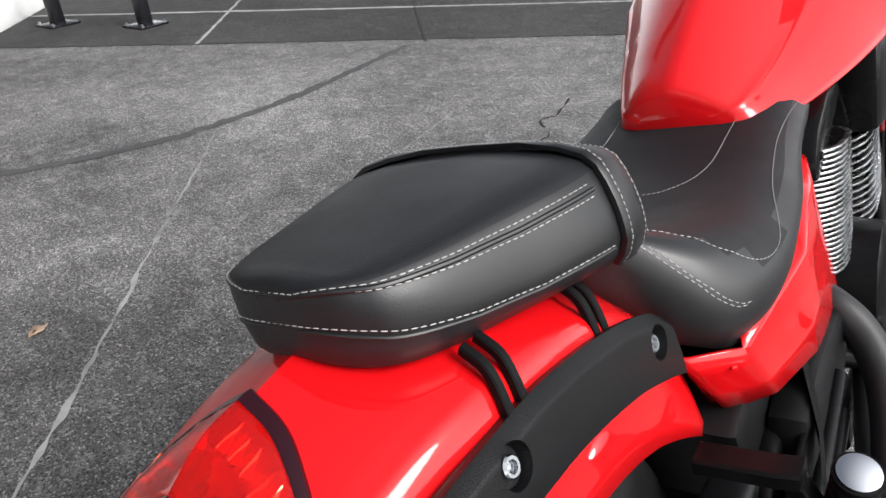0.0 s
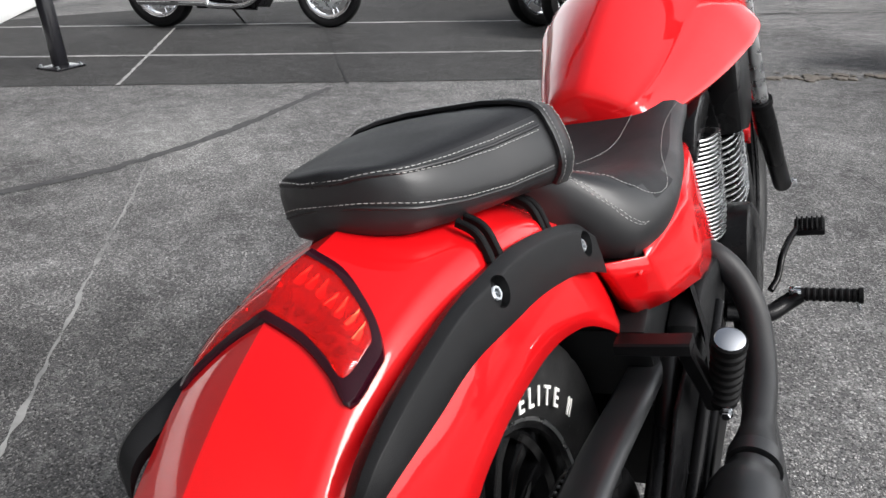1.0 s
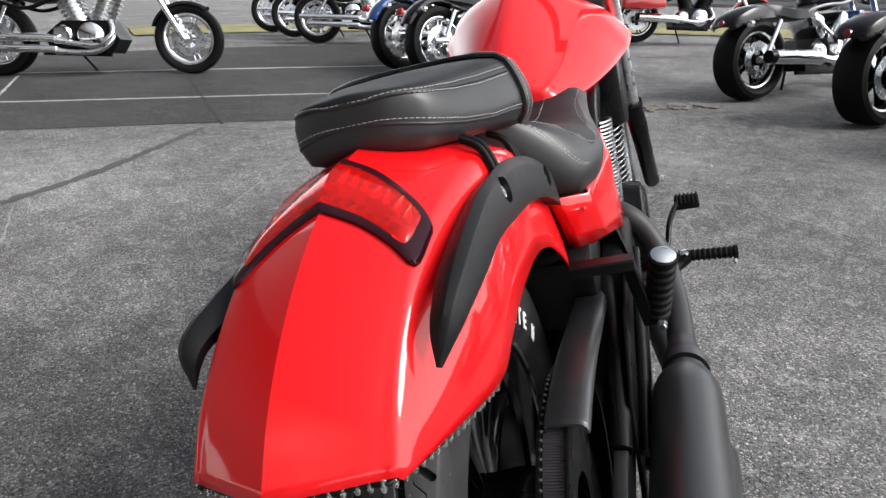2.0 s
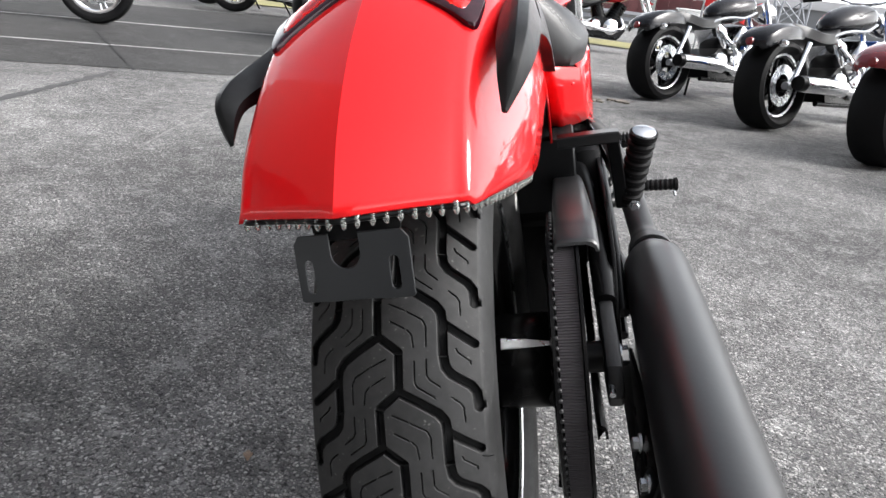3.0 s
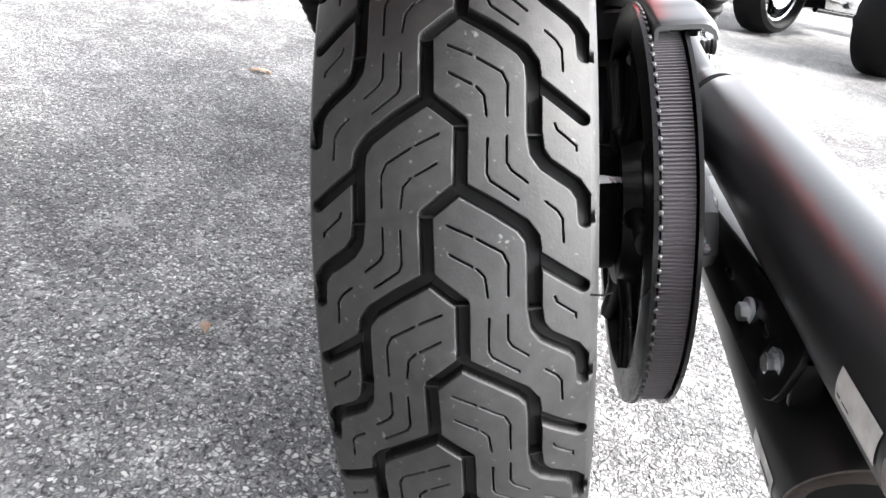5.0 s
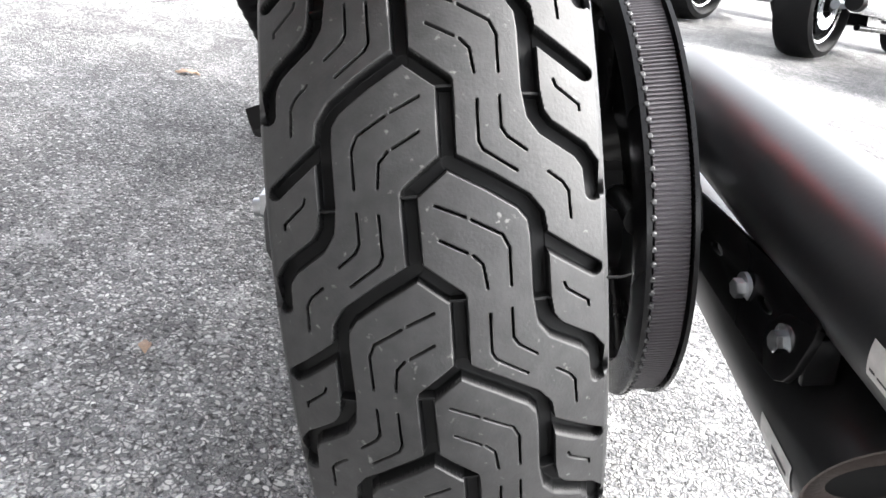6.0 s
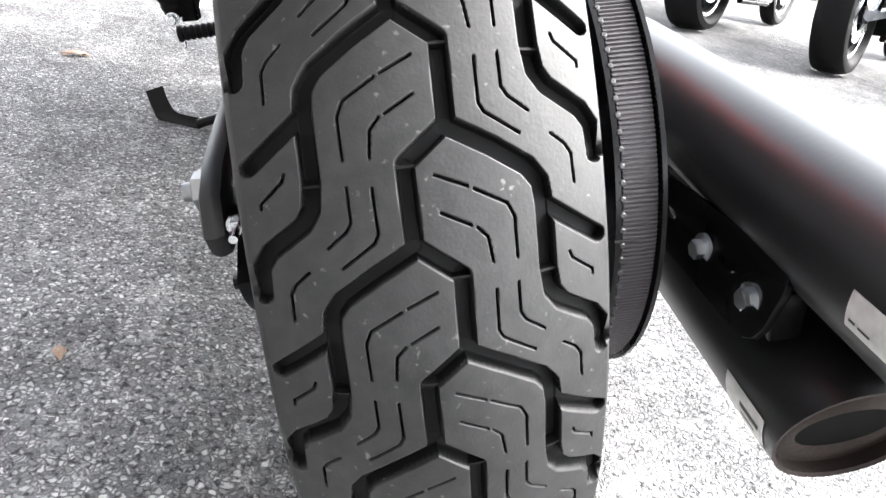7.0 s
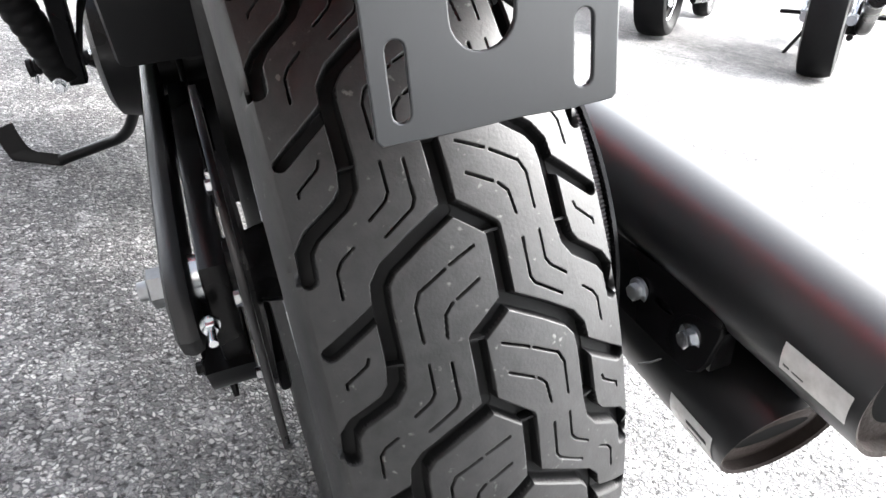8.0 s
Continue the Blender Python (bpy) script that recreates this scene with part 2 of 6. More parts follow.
def add_prism(bm, outline, depth, m, bevel=0.0, holes=()):
    """A plate: an outline in the plane of m, its thickness along m's z, centred, with a rounded rim."""
    from mathutils.geometry import delaunay_2d_cdt
    loops = [list(outline)] + [list(h) for h in holes]
    co, edges, start = [], [], 0
    for lp in loops:
        co += [Vector(p) for p in lp]
        edges += [(start + i, start + (i + 1) % len(lp)) for i in range(len(lp))]
        start += len(lp)
    faces = [list(range(sum(len(q) for q in loops[:i]), sum(len(q) for q in loops[: i + 1]))) for i in range(len(loops))]
    v2, _, f2, *_ = delaunay_2d_cdt(co, edges, faces if not holes else [], 0 if holes else 1, 1e-7, True)
    if holes:
        def inside(p, lp):
            hit = False
            for i in range(len(lp)):
                (x1, y1), (x2, y2) = lp[i - 1], lp[i]
                if (y1 > p[1]) != (y2 > p[1]) and p[0] < (x2 - x1) * (p[1] - y1) / (y2 - y1) + x1:
                    hit = not hit
            return hit
        f2 = [f for f in f2 if (lambda c: inside(c, loops[0]) and not any(inside(c, h) for h in loops[1:]))(sum((v2[i] for i in f), Vector((0, 0))) / len(f))]
    h = depth / 2
    top = [bm.verts.new(m @ Vector((p[0], p[1], h))) for p in v2]
    low = [bm.verts.new(m @ Vector((p[0], p[1], -h))) for p in v2]
    count = {}
    for f in f2:
        bm.faces.new([top[i] for i in f])
        bm.faces.new([low[i] for i in reversed(f)])
        for i in range(len(f)):
            e = (f[i], f[(i + 1) % len(f)])
            count[frozenset(e)] = count.get(frozenset(e), []) + [e]
    rim = []
    for e in count.values():
        if len(e) == 1:
            a, b = e[0]
            rim.append(bm.faces.new((top[b], top[a], low[a], low[b])))
    if bevel:
        rimset = set(rim)
        edges = [e for f in rim for e in f.edges if sum(g in rimset for g in e.link_faces) == 1]
        bmesh.ops.bevel(bm, geom=edges, offset=bevel, segments=2, affect="EDGES", profile=0.5)
    return bm


def prism(outline, depth, m, bevel=0.0, holes=()):
    return add_prism(bmesh.new(), outline, depth, m, bevel, holes)


def basis(origin, x, y):
    """A frame with the given origin, x towards x and y near y."""
    x = Vector(x).normalized()
    z = x.cross(Vector(y)).normalized()
    y = z.cross(x)
    m = Matrix((x, y, z)).transposed().to_4x4()
    m.translation = origin
    return m


def add_hex_bolt(bm, at, axis, r, h, washer=0.0):
    ax = Vector(axis).normalized()
    if washer:
        add_lathe(bm, [(0, 0), (0, washer), (h * 0.3, washer), (h * 0.3, 0)], at, ax, 20)
    add_lathe(bm, [(h * 0.25, 0), (h * 0.25, r), (h * 0.92, r), (h, r * 0.86), (h, 0)], at, ax, 6)
    return bm


def slot(x, y, w, h, n=6):
    """The outline of an upright rounded slot."""
    r = w / 2
    return [(x + r * math.cos(math.pi * k / n), y + h / 2 - r + r * math.sin(math.pi * k / n)) for k in range(n + 1)] + \
           [(x - r * math.cos(math.pi * k / n), y - h / 2 + r - r * math.sin(math.pi * k / n)) for k in range(n + 1)]


def stitch_row(bm, line, dash=0.0040, gap=0.0018, r=0.00040):
    """Short raised stitches along a line."""
    pts = [Vector(p) for p in line]
    at, pos = [0.0], 0.0
    for a, b in zip(pts, pts[1:]):
        pos += (b - a).length
        at.append(pos)
    xs = np.array([tuple(p) for p in pts])
    f = lambda s: Vector([float(np.interp(s, at, xs[:, i])) for i in range(3)])
    s = 0.0
    while s + dash < pos:
        a, c = f(s), f(s + dash)
        add_tube(bm, [a, a.lerp(c, 0.2) + (c - a).orthogonal().normalized() * 0, a.lerp(c, 0.8), c], [r * 0.5, r, r, r * 0.5], 5)
        s += dash + gap
    return bm


# ---- ground ----
def asphalt(name, stone, dark, light, tint_scale, chip, relief, patches=(), flecks=0.32):
    """Worn asphalt: stone chips in a dark binder, broad paler and darker wear, patches of painted shade and light."""
    m = bpy.data.materials.new(name)
    m.use_nodes = True
    n, l = m.node_tree.nodes, m.node_tree.links
    b = n["Principled BSDF"]
    co = n.new("ShaderNodeTexCoord")
    warp = n.new("ShaderNodeTexNoise")
    warp.inputs["Scale"].default_value, warp.inputs["Detail"].default_value = 55, 3
    mixv = n.new("ShaderNodeMixRGB")
    mixv.blend_type = "LINEAR_LIGHT"
    mixv.inputs[0].default_value = 0.010
    l.new(co.outputs["Object"], warp.inputs["Vector"])
    l.new(co.outputs["Object"], mixv.inputs[1])
    l.new(warp.outputs["Color"], mixv.inputs[2])
    vor, vd = n.new("ShaderNodeTexVoronoi"), n.new("ShaderNodeTexVoronoi")
    vd.feature = "DISTANCE_TO_EDGE"
    for v in (vor, vd):
        v.inputs["Scale"].default_value = chip
        l.new(mixv.outputs[0], v.inputs["Vector"])
    sep = n.new("ShaderNodeSeparateColor")
    l.new(vor.outputs["Color"], sep.inputs[0])
    chips = n.new("ShaderNodeValToRGB")
    e = chips.color_ramp.elements
    e[0].position, e[0].color = 0.0, (*[dark * 0.8] * 3, 1)
    e[1].position, e[1].color = 1.0, (stone * 1.5, stone * 1.48, stone * 1.43, 1)
    for p, c in ((0.45, dark * 1.3), (0.72, stone), (0.93, stone * 1.15)):
        e.new(p).color = (c * 1.02, c, c * 0.97, 1)
    l.new(sep.outputs[0], chips.inputs[0])
    edge = n.new("ShaderNodeValToRGB")
    edge.color_ramp.elements[0].position, edge.color_ramp.elements[1].position = 0.03, 0.22
    l.new(vd.outputs["Distance"], edge.inputs[0])
    binder = n.new("ShaderNodeMixRGB")
    binder.inputs[1].default_value = (dark * 0.62, dark * 0.62, dark * 0.64, 1)
    l.new(edge.outputs[0], binder.inputs[0])
    l.new(chips.outputs[0], binder.inputs[2])
    wear, wear2 = n.new("ShaderNodeTexNoise"), n.new("ShaderNodeTexNoise")
    wear.inputs["Scale"].default_value, wear.inputs["Detail"].default_value = tint_scale, 8
    wear2.inputs["Scale"].default_value, wear2.inputs["Detail"].default_value = tint_scale * 7, 6
    for w in (wear, wear2):
        l.new(co.outputs["Object"], w.inputs["Vector"])
    s = n.new("ShaderNodeMath")
    s.operation = "MULTIPLY_ADD"
    l.new(wear2.outputs["Fac"], s.inputs[0])
    s.inputs[1].default_value = 0.6
    l.new(wear.outputs["Fac"], s.inputs[2])
    wr = n.new("ShaderNodeValToRGB")
    wr.color_ramp.elements[0].position, wr.color_ramp.elements[1].position = 0.55, 1.02
    wr.color_ramp.elements[0].color, wr.color_ramp.elements[1].color = (0.62, 0.62, 0.63, 1), (*[light] * 3, 1)
    l.new(s.outputs[0], wr.inputs[0])
    mul = n.new("ShaderNodeMixRGB")
    mul.blend_type = "MULTIPLY"
    mul.inputs[0].default_value = 1
    l.new(binder.outputs[0], mul.inputs[1])
    l.new(wr.outputs[0], mul.inputs[2])
    scuff, fleck = n.new("ShaderNodeTexNoise"), n.new("ShaderNodeValToRGB")
    scuff.inputs["Scale"].default_value, scuff.inputs["Detail"].default_value, scuff.inputs["Roughness"].default_value = 13, 15, 0.82
    l.new(co.outputs["Object"], scuff.inputs["Vector"])
    fleck.color_ramp.elements[0].position, fleck.color_ramp.elements[1].position = 0.52, 0.61
    fleck.color_ramp.elements[1].color = (*[flecks] * 3, 1)
    l.new(scuff.outputs["Fac"], fleck.inputs[0])
    pale = n.new("ShaderNodeMixRGB")
    pale.inputs[2].default_value = (stone * 2.0, stone * 2.0, stone * 1.97, 1)
    l.new(fleck.outputs[0], pale.inputs[0])
    l.new(mul.outputs[0], pale.inputs[1])
    grit, pit = n.new("ShaderNodeTexNoise"), n.new("ShaderNodeValToRGB")
    grit.inputs["Scale"].default_value, grit.inputs["Detail"].default_value = 130, 2
    l.new(co.outputs["Object"], grit.inputs["Vector"])
    pit.color_ramp.elements[0].position, pit.color_ramp.elements[1].position = 0.36, 0.47
    pit.color_ramp.elements[0].color, pit.color_ramp.elements[1].color = (0.34, 0.34, 0.34, 1), (1, 1, 1, 1)
    l.new(grit.outputs["Fac"], pit.inputs[0])
    pitted = n.new("ShaderNodeMixRGB")
    pitted.blend_type = "MULTIPLY"
    pitted.inputs[0].default_value = 1
    l.new(pale.outputs[0], pitted.inputs[1])
    l.new(pit.outputs[0], pitted.inputs[2])
    last = pitted.outputs[0]
    # soft ellipses multiply the colour: painted shade and brightening, and paler wear
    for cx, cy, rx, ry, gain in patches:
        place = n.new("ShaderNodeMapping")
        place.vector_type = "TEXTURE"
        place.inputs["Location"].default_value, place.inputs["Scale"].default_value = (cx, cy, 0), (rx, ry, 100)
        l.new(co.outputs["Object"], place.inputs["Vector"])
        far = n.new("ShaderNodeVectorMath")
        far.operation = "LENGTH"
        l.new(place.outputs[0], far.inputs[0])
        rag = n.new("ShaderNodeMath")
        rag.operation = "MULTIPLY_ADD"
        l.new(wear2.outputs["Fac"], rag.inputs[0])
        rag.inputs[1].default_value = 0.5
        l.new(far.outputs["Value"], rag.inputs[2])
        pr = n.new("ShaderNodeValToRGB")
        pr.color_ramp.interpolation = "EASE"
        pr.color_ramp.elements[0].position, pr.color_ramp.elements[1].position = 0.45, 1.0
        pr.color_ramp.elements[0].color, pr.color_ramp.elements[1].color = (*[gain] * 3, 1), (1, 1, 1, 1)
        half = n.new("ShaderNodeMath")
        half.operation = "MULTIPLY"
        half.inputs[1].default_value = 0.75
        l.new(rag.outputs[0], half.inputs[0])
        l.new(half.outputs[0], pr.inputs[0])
        shade_and_wear = n.new("ShaderNodeMixRGB")
        shade_and_wear.blend_type = "MULTIPLY"
        shade_and_wear.inputs[0].default_value = 1
        l.new(last, shade_and_wear.inputs[1])
        l.new(pr.outputs[0], shade_and_wear.inputs[2])
        last = shade_and_wear.outputs[0]
    l.new(last, b.inputs["Base Color"])
    b.inputs["Roughness"].default_value = 0.80
    b.inputs["Specular IOR Level"].default_value = 0.22
    bump, bump2 = n.new("ShaderNodeBump"), n.new("ShaderNodeBump")
    bump.inputs["Strength"].default_value, bump.inputs["Distance"].default_value = relief, 0.004
    bump2.inputs["Strength"].default_value, bump2.inputs["Distance"].default_value = 0.5, 0.004
    l.new(edge.outputs[0], bump.inputs["Height"])
    l.new(wear2.outputs["Fac"], bump2.inputs["Height"])
    l.new(bump2.outputs[0], bump.inputs["Normal"])
    l.new(bump.outputs[0], b.inputs["Normal"])
    return m


# first patch paints shade beside the bike, second lightens its shadow, third is wear
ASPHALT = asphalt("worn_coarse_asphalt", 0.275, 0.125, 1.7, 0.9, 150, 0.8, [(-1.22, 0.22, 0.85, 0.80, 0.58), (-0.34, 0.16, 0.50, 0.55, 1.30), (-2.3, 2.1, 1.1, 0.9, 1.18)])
SMOOTH = asphalt("smooth_dark_asphalt", 0.070, 0.045, 1.35, 0.7, 260, 0.3)
CHALK = mat("faint_chalk_line", (0.085, 0.085, 0.085), 0.85, vary=0.1, scale=16, bump=0.3, bump_scale=120, tint=(0.34, 0.34, 0.33))
PAINT = mat("worn_white_line_paint", (0.13, 0.13, 0.13), 0.8, tint=(0.42, 0.42, 0.41), vary=0.1, scale=14, bump=0.3, bump_scale=120)
TYRE_MARK = mat("black_rubber_mark", (0.055, 0.055, 0.056), 0.75, vary=0.4, scale=30, bump=0.3, bump_scale=200)
CRACK = mat("dark_crack", (0.016, 0.016, 0.017), 0.95, vary=0.4, scale=60)
WALL_WHITE = mat("painted_white_wall", (0.74, 0.74, 0.73), 0.7, vary=0.08, scale=6, bump=0.2, bump_scale=80)

def fall(x, y):
    """The yard is level, then the land falls gently away."""
    return -0.03 * min(150.0, max(0.0, math.hypot(x, y) - 9.0))


steps = sorted({*(float(q) for q in range(-24, 25, 2)), *(s * q for s in (-1, 1) for q in (30.0, 45.0, 70.0, 110.0, 160.0, 300.0, 900.0))})
gv = [(x, y, fall(x, y)) for y in steps for x in steps]
gn = len(steps)
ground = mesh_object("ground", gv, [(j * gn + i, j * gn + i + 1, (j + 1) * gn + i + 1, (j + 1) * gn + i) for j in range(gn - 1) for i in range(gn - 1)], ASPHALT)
tagged(ground, "worn grey asphalt car park with exposed stone chips", "ground", kind="structure")


def seam_y(x):
    return 4.53 + 0.487 * x


edge = [(x, seam_y(x) + 0.02 * noise.noise((x * 1.3, 0, 0)) + 0.012 * noise.noise((x * 9, 3, 0)), 0.004) for x in np.linspace(-14, 26, 240)]
edge = [p for p in edge if math.hypot(p[0], p[1]) < 8.9 and p[0] < -0.85]
far_edge = [(8.9 * math.sin(a), 8.9 * math.cos(a), 0.004) for a in np.linspace(math.atan2(-1.3, 8.8), math.atan2(edge[0][0], edge[0][1]), 40)]
tagged(mesh_object("pavement", edge + far_edge, [tuple(range(len(edge) + len(far_edge)))], SMOOTH), "smoother dark asphalt apron behind a resurfacing seam", "pavement", kind="structure")


def strip(name, line, width, material, z, label, category, ragged=0.25, kind="stuff"):
    """A thin band along a line on the ground, with uneven edges."""
    pts = [Vector((*p, 0)) for p in catmull(line, 24)]
    verts = []
    for i, p in enumerate(pts):
        d = (pts[min(i + 1, len(pts) - 1)] - pts[max(i - 1, 0)]).normalized()
        s = Vector((-d.y, d.x, 0))
        w = width[0] + (width[1] - width[0]) * i / (len(pts) - 1)
        a, c = (max(0.03, 1 + ragged * noise.noise((p.x * 14, p.y * 14, k)) * 2.4) for k in (0, 7))
        verts += [p + s * w * 0.5 * a + Vector((0, 0, z)), p - s * w * 0.5 * c + Vector((0, 0, z))]
    faces = [(2 * i, 2 * i + 1, 2 * i + 3, 2 * i + 2) for i in range(len(pts) - 1)]
    return tagged(mesh_object(name, verts, faces, material), label, category, kind=kind)


strip("tyre_mark", [(-3.25, 0.25), (-2.87, 0.82), (-2.60, 1.28), (-2.49, 1.70), (-2.46, 2.05), (-2.48, 2.60), (-2.53, 3.14)], (0.07, 0.05), TYRE_MARK, 0.003,
      "faded curved black rubber mark on the asphalt", "tyre mark", 0.35)
strip("painted_line", [(-2.42, 1.55), (-2.19, 1.28), (-1.85, 0.85), (-1.50, 0.43), (-1.18, 0.03), (-0.95, -0.25)], (0.008, 0.012), CHALK, 0.004,
      "chalky worn white line on the asphalt", "line", 1.3)
strip("painted_line", [(-6.2, 2.70), (-3.70, 3.85), (-1.72, 4.78), (-0.95, 5.15)], (0.05, 0.05), PAINT, 0.008, "thin white painted line on smooth asphalt", "line", 0.3)
strip("painted_line", [(-8.2, 3.55), (-5.0, 5.05), (-2.0, 6.45)], (0.06, 0.06), PAINT, 0.008, "thin white painted line on smooth asphalt", "line", 0.3)
strip("painted_line", [(-5.45, 4.63), (-4.60, 3.55), (-3.88, 2.62)], (0.025, 0.025), PAINT, 0.009, "thin white joint line across dark asphalt", "line", 0.4)
strip("crack", [(-3.98, 5.12), (-3.2, 4.15), (-2.46, 3.25)], (0.022, 0.016), CRACK, 0.008, "dark sealed joint across smooth asphalt", "crack", 0.5)
strip("crack", [(-1.85, 5.6), (-1.45, 5.0), (-1.0, 4.3)], (0.018, 0.010), CRACK, 0.008, "dark crack across smooth asphalt", "crack", 0.5)
strip("crack", [(-1.62, 2.9), (-1.60, 2.3), (-1.52, 1.7)], (0.006, 0.008), CHALK, 0.003, "pale hairline scratch in the asphalt", "crack", 0.9)
strip("crack", [(-1.20, 2.62), (-1.16, 2.40), (-1.19, 2.30), (-1.08, 2.16), (-1.12, 2.02)], (0.010, 0.006), CRACK, 0.003, "short jagged crack in the asphalt", "crack", 0.9)
strip("crack", [(0.42, 2.75), (0.60, 2.42), (0.72, 2.27), (0.88, 2.15), (1.05, 1.95), (1.3, 1.85)], (0.003, 0.003), CRACK, 0.003, "hairline crack in the asphalt", "crack", 0.9)
strip("crack", [(-0.6, 7.4), (1.6, 8.3), (3.6, 8.6)], (0.03, 0.03), CRACK, 0.008, "long crack across the yard", "crack", 0.6)

# ---- the motorcycle: u right, v ahead, w up from the rear tyre's contact; it leans on its side stand ----
LEAN = -14.11
bike = thing("motorcycle", pose(0, 0, 0, 0, LEAN, 0), "glossy red cruiser motorcycle with black seats leaning on its stand", "motorcycle")
R, AXLE = 0.329, Vector((0, 0, 0.329))


def at_angle(u, r, deg):
    """A place on a wheel-centred circle: 0 is straight back, 90 straight up."""
    return Vector((u, -r * math.cos(radians(deg)), AXLE.z + r * math.sin(radians(deg))))


# rear tyre: tread grooves cut into a crowned band, then the walls
def tread_depth(uu, th):
    """The groove's depth in metres over lateral places (mm) and angles (degrees) of one pitch."""
    K, P = R * 1000 * math.pi / 180, 15.0
    centre = [(8.4, 16.4), (8.0, 11.2)]
    diag = [(-7.9, 18.75), (8.4, 16.5)]
    right = [(8.0, 26.1), (24.1, 24.5), (37.0, 23.0), (41.5, 21.9), (42.4, 20.5), (42.4, 16.0), (43.8, 14.2), (47.7, 13.2), (62.0, 11.5), (66.2, 10.4), (67.0, 8.3)]
    branch = [(43.0, 20.3), (66.0, 17.4)]
    sipes = [[(1.8, 23.1), (13.3, 22.2)], [(15.6, 21.98), (27.6, 20.8), (30.2, 19.8), (30.0, 17.15)], [(2.7, 20.7), (13.3, 19.7)],
             [(15.5, 19.5), (19.2, 18.8), (20.4, 17.1)], [(20.8, 15.2), (20.5, 12.3), (22.2, 11.7), (34.9, 10.2)],
             [(29.8, 15.4), (29.8, 13.2), (31.8, 12.6), (39.3, 11.6)], [(47.7, 10.0), (53.4, 9.2), (55.8, 8.5), (56.3, 6.5)],
             [(52.2, 16.7), (53.2, 16.2), (62.5, 14.9), (62.7, 14.5)]]
    lines = [(centre, 3.1, 7.6), (diag, 3.0, 7.4), (right, 3.3, 7.8), (branch, 3.1, 7.0)] + [(s, 0.40, 3.4) for s in sipes]
    d = np.zeros_like(uu)
    for line, half, depth in lines:
        for sign, shift in ((1, 0.0), (-1, 7.5)):
            for back in (-2, -1, 0, 1):
                near = np.full_like(uu, 1e9)
                for (u1, t1), (u2, t2) in zip(line, line[1:]):
                    a = np.array([sign * u1, (t1 + shift + P * back) * K])
                    c = np.array([sign * u2, (t2 + shift + P * back) * K])
                    e = c - a
                    f = np.clip(((uu - a[0]) * e[0] + (th * K - a[1]) * e[1]) / (e @ e), 0, 1)
                    near = np.minimum(near, np.hypot(uu - a[0] - f * e[0], th * K - a[1] - f * e[1]))
                soft = 0.7 if half > 1 else 0.30
                s = np.clip((half + soft - near) / (2 * soft), 0, 1)
                d = np.maximum(d, depth * s * s * (3 - 2 * s))
    for u0, t0 in ((8.3, 16.3), (42.4, 15.7)):
        for sign, shift in ((1, 0.0), (-1, 7.5)):
            for back in (-2, -1, 0, 1):
                bar = (np.abs(th * K - (t0 + shift + P * back) * K) < 0.7) & (np.abs(uu - sign * u0) < 4.5)
                d = np.where(bar, np.minimum(d, 2.2), d)
    return d / 1000


def crown(u):
    return R - 4.4 * u * u


def build_tyre():
    us = np.linspace(-70, 70, 401)
    fine, coarse = np.linspace(0, 15, 246, endpoint=False), np.linspace(0, 15, 15, endpoint=False)
    tiles = {}
    for key, ts in (("fine", fine), ("coarse", coarse)):
        uu, tt = np.meshgrid(us, ts)
        tiles[key] = tread_depth(uu, tt)
    wall = [(0.0722, 0.3035), (0.0742, 0.2960), (0.0758, 0.2860), (0.0768, 0.2740), (0.0766, 0.2560), (0.0748, 0.2420), (0.0715, 0.2310), (0.0660, 0.2230), (0.0600, 0.2170), (0.0560, 0.2110)]
    rows, cut = [], []
    for k in range(24):
        deg0 = -165.0 + 15 * k
        dense = -16 <= deg0 <= 61
        ts, tile = (fine, tiles["fine"]) if dense else (coarse, tiles["coarse"])
        for t, dep in zip(ts, tile):
            cut.append(np.concatenate([np.zeros(len(wall)), dep, np.zeros(len(wall))]))
            a = radians(deg0 + t)
            u = us / 1000
            rho = crown(u) - dep
            uL = np.array([-w[0] for w in wall[::-1]])
            rL = np.array([w[1] for w in wall[::-1]])
            u2 = np.concatenate([uL, u, -uL[::-1]])
            r2 = np.concatenate([rL, rho, rL[::-1]])
            rows.append(np.stack([u2, -r2 * math.cos(a), AXLE.z + r2 * math.sin(a)], 1))
    v = np.concatenate(rows)
    nr, nc = len(rows), len(rows[0])
    i, j = np.meshgrid(np.arange(nr), np.arange(nc - 1), indexing="ij")
    i2 = (i + 1) % nr
    f = np.stack([i * nc + j, i * nc + j + 1, i2 * nc + j + 1, i2 * nc + j], -1).reshape(-1, 4)
    me = bpy.data.meshes.new("tyre")
    me.vertices.add(len(v))
    me.vertices.foreach_set("co", v.ravel())
    me.loops.add(f.size)
    me.loops.foreach_set("vertex_index", f.ravel())
    me.polygons.add(len(f))
    me.polygons.foreach_set("loop_start", np.arange(0, f.size, 4))
    me.update(calc_edges=True)
    ob = finish("tyre", me, RUBBER, bike, "black tyre with deep zigzag tread and fine sipes", 60)
    # the tops are scuffed pale; groove faces are clean rubber with shade in its colour
    me.materials.append(GROOVE_SHADE_RUBBER)
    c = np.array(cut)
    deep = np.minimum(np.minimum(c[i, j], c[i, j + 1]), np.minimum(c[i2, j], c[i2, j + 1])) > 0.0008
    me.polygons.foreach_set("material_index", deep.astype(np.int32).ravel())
    return ob


tyre = build_tyre()
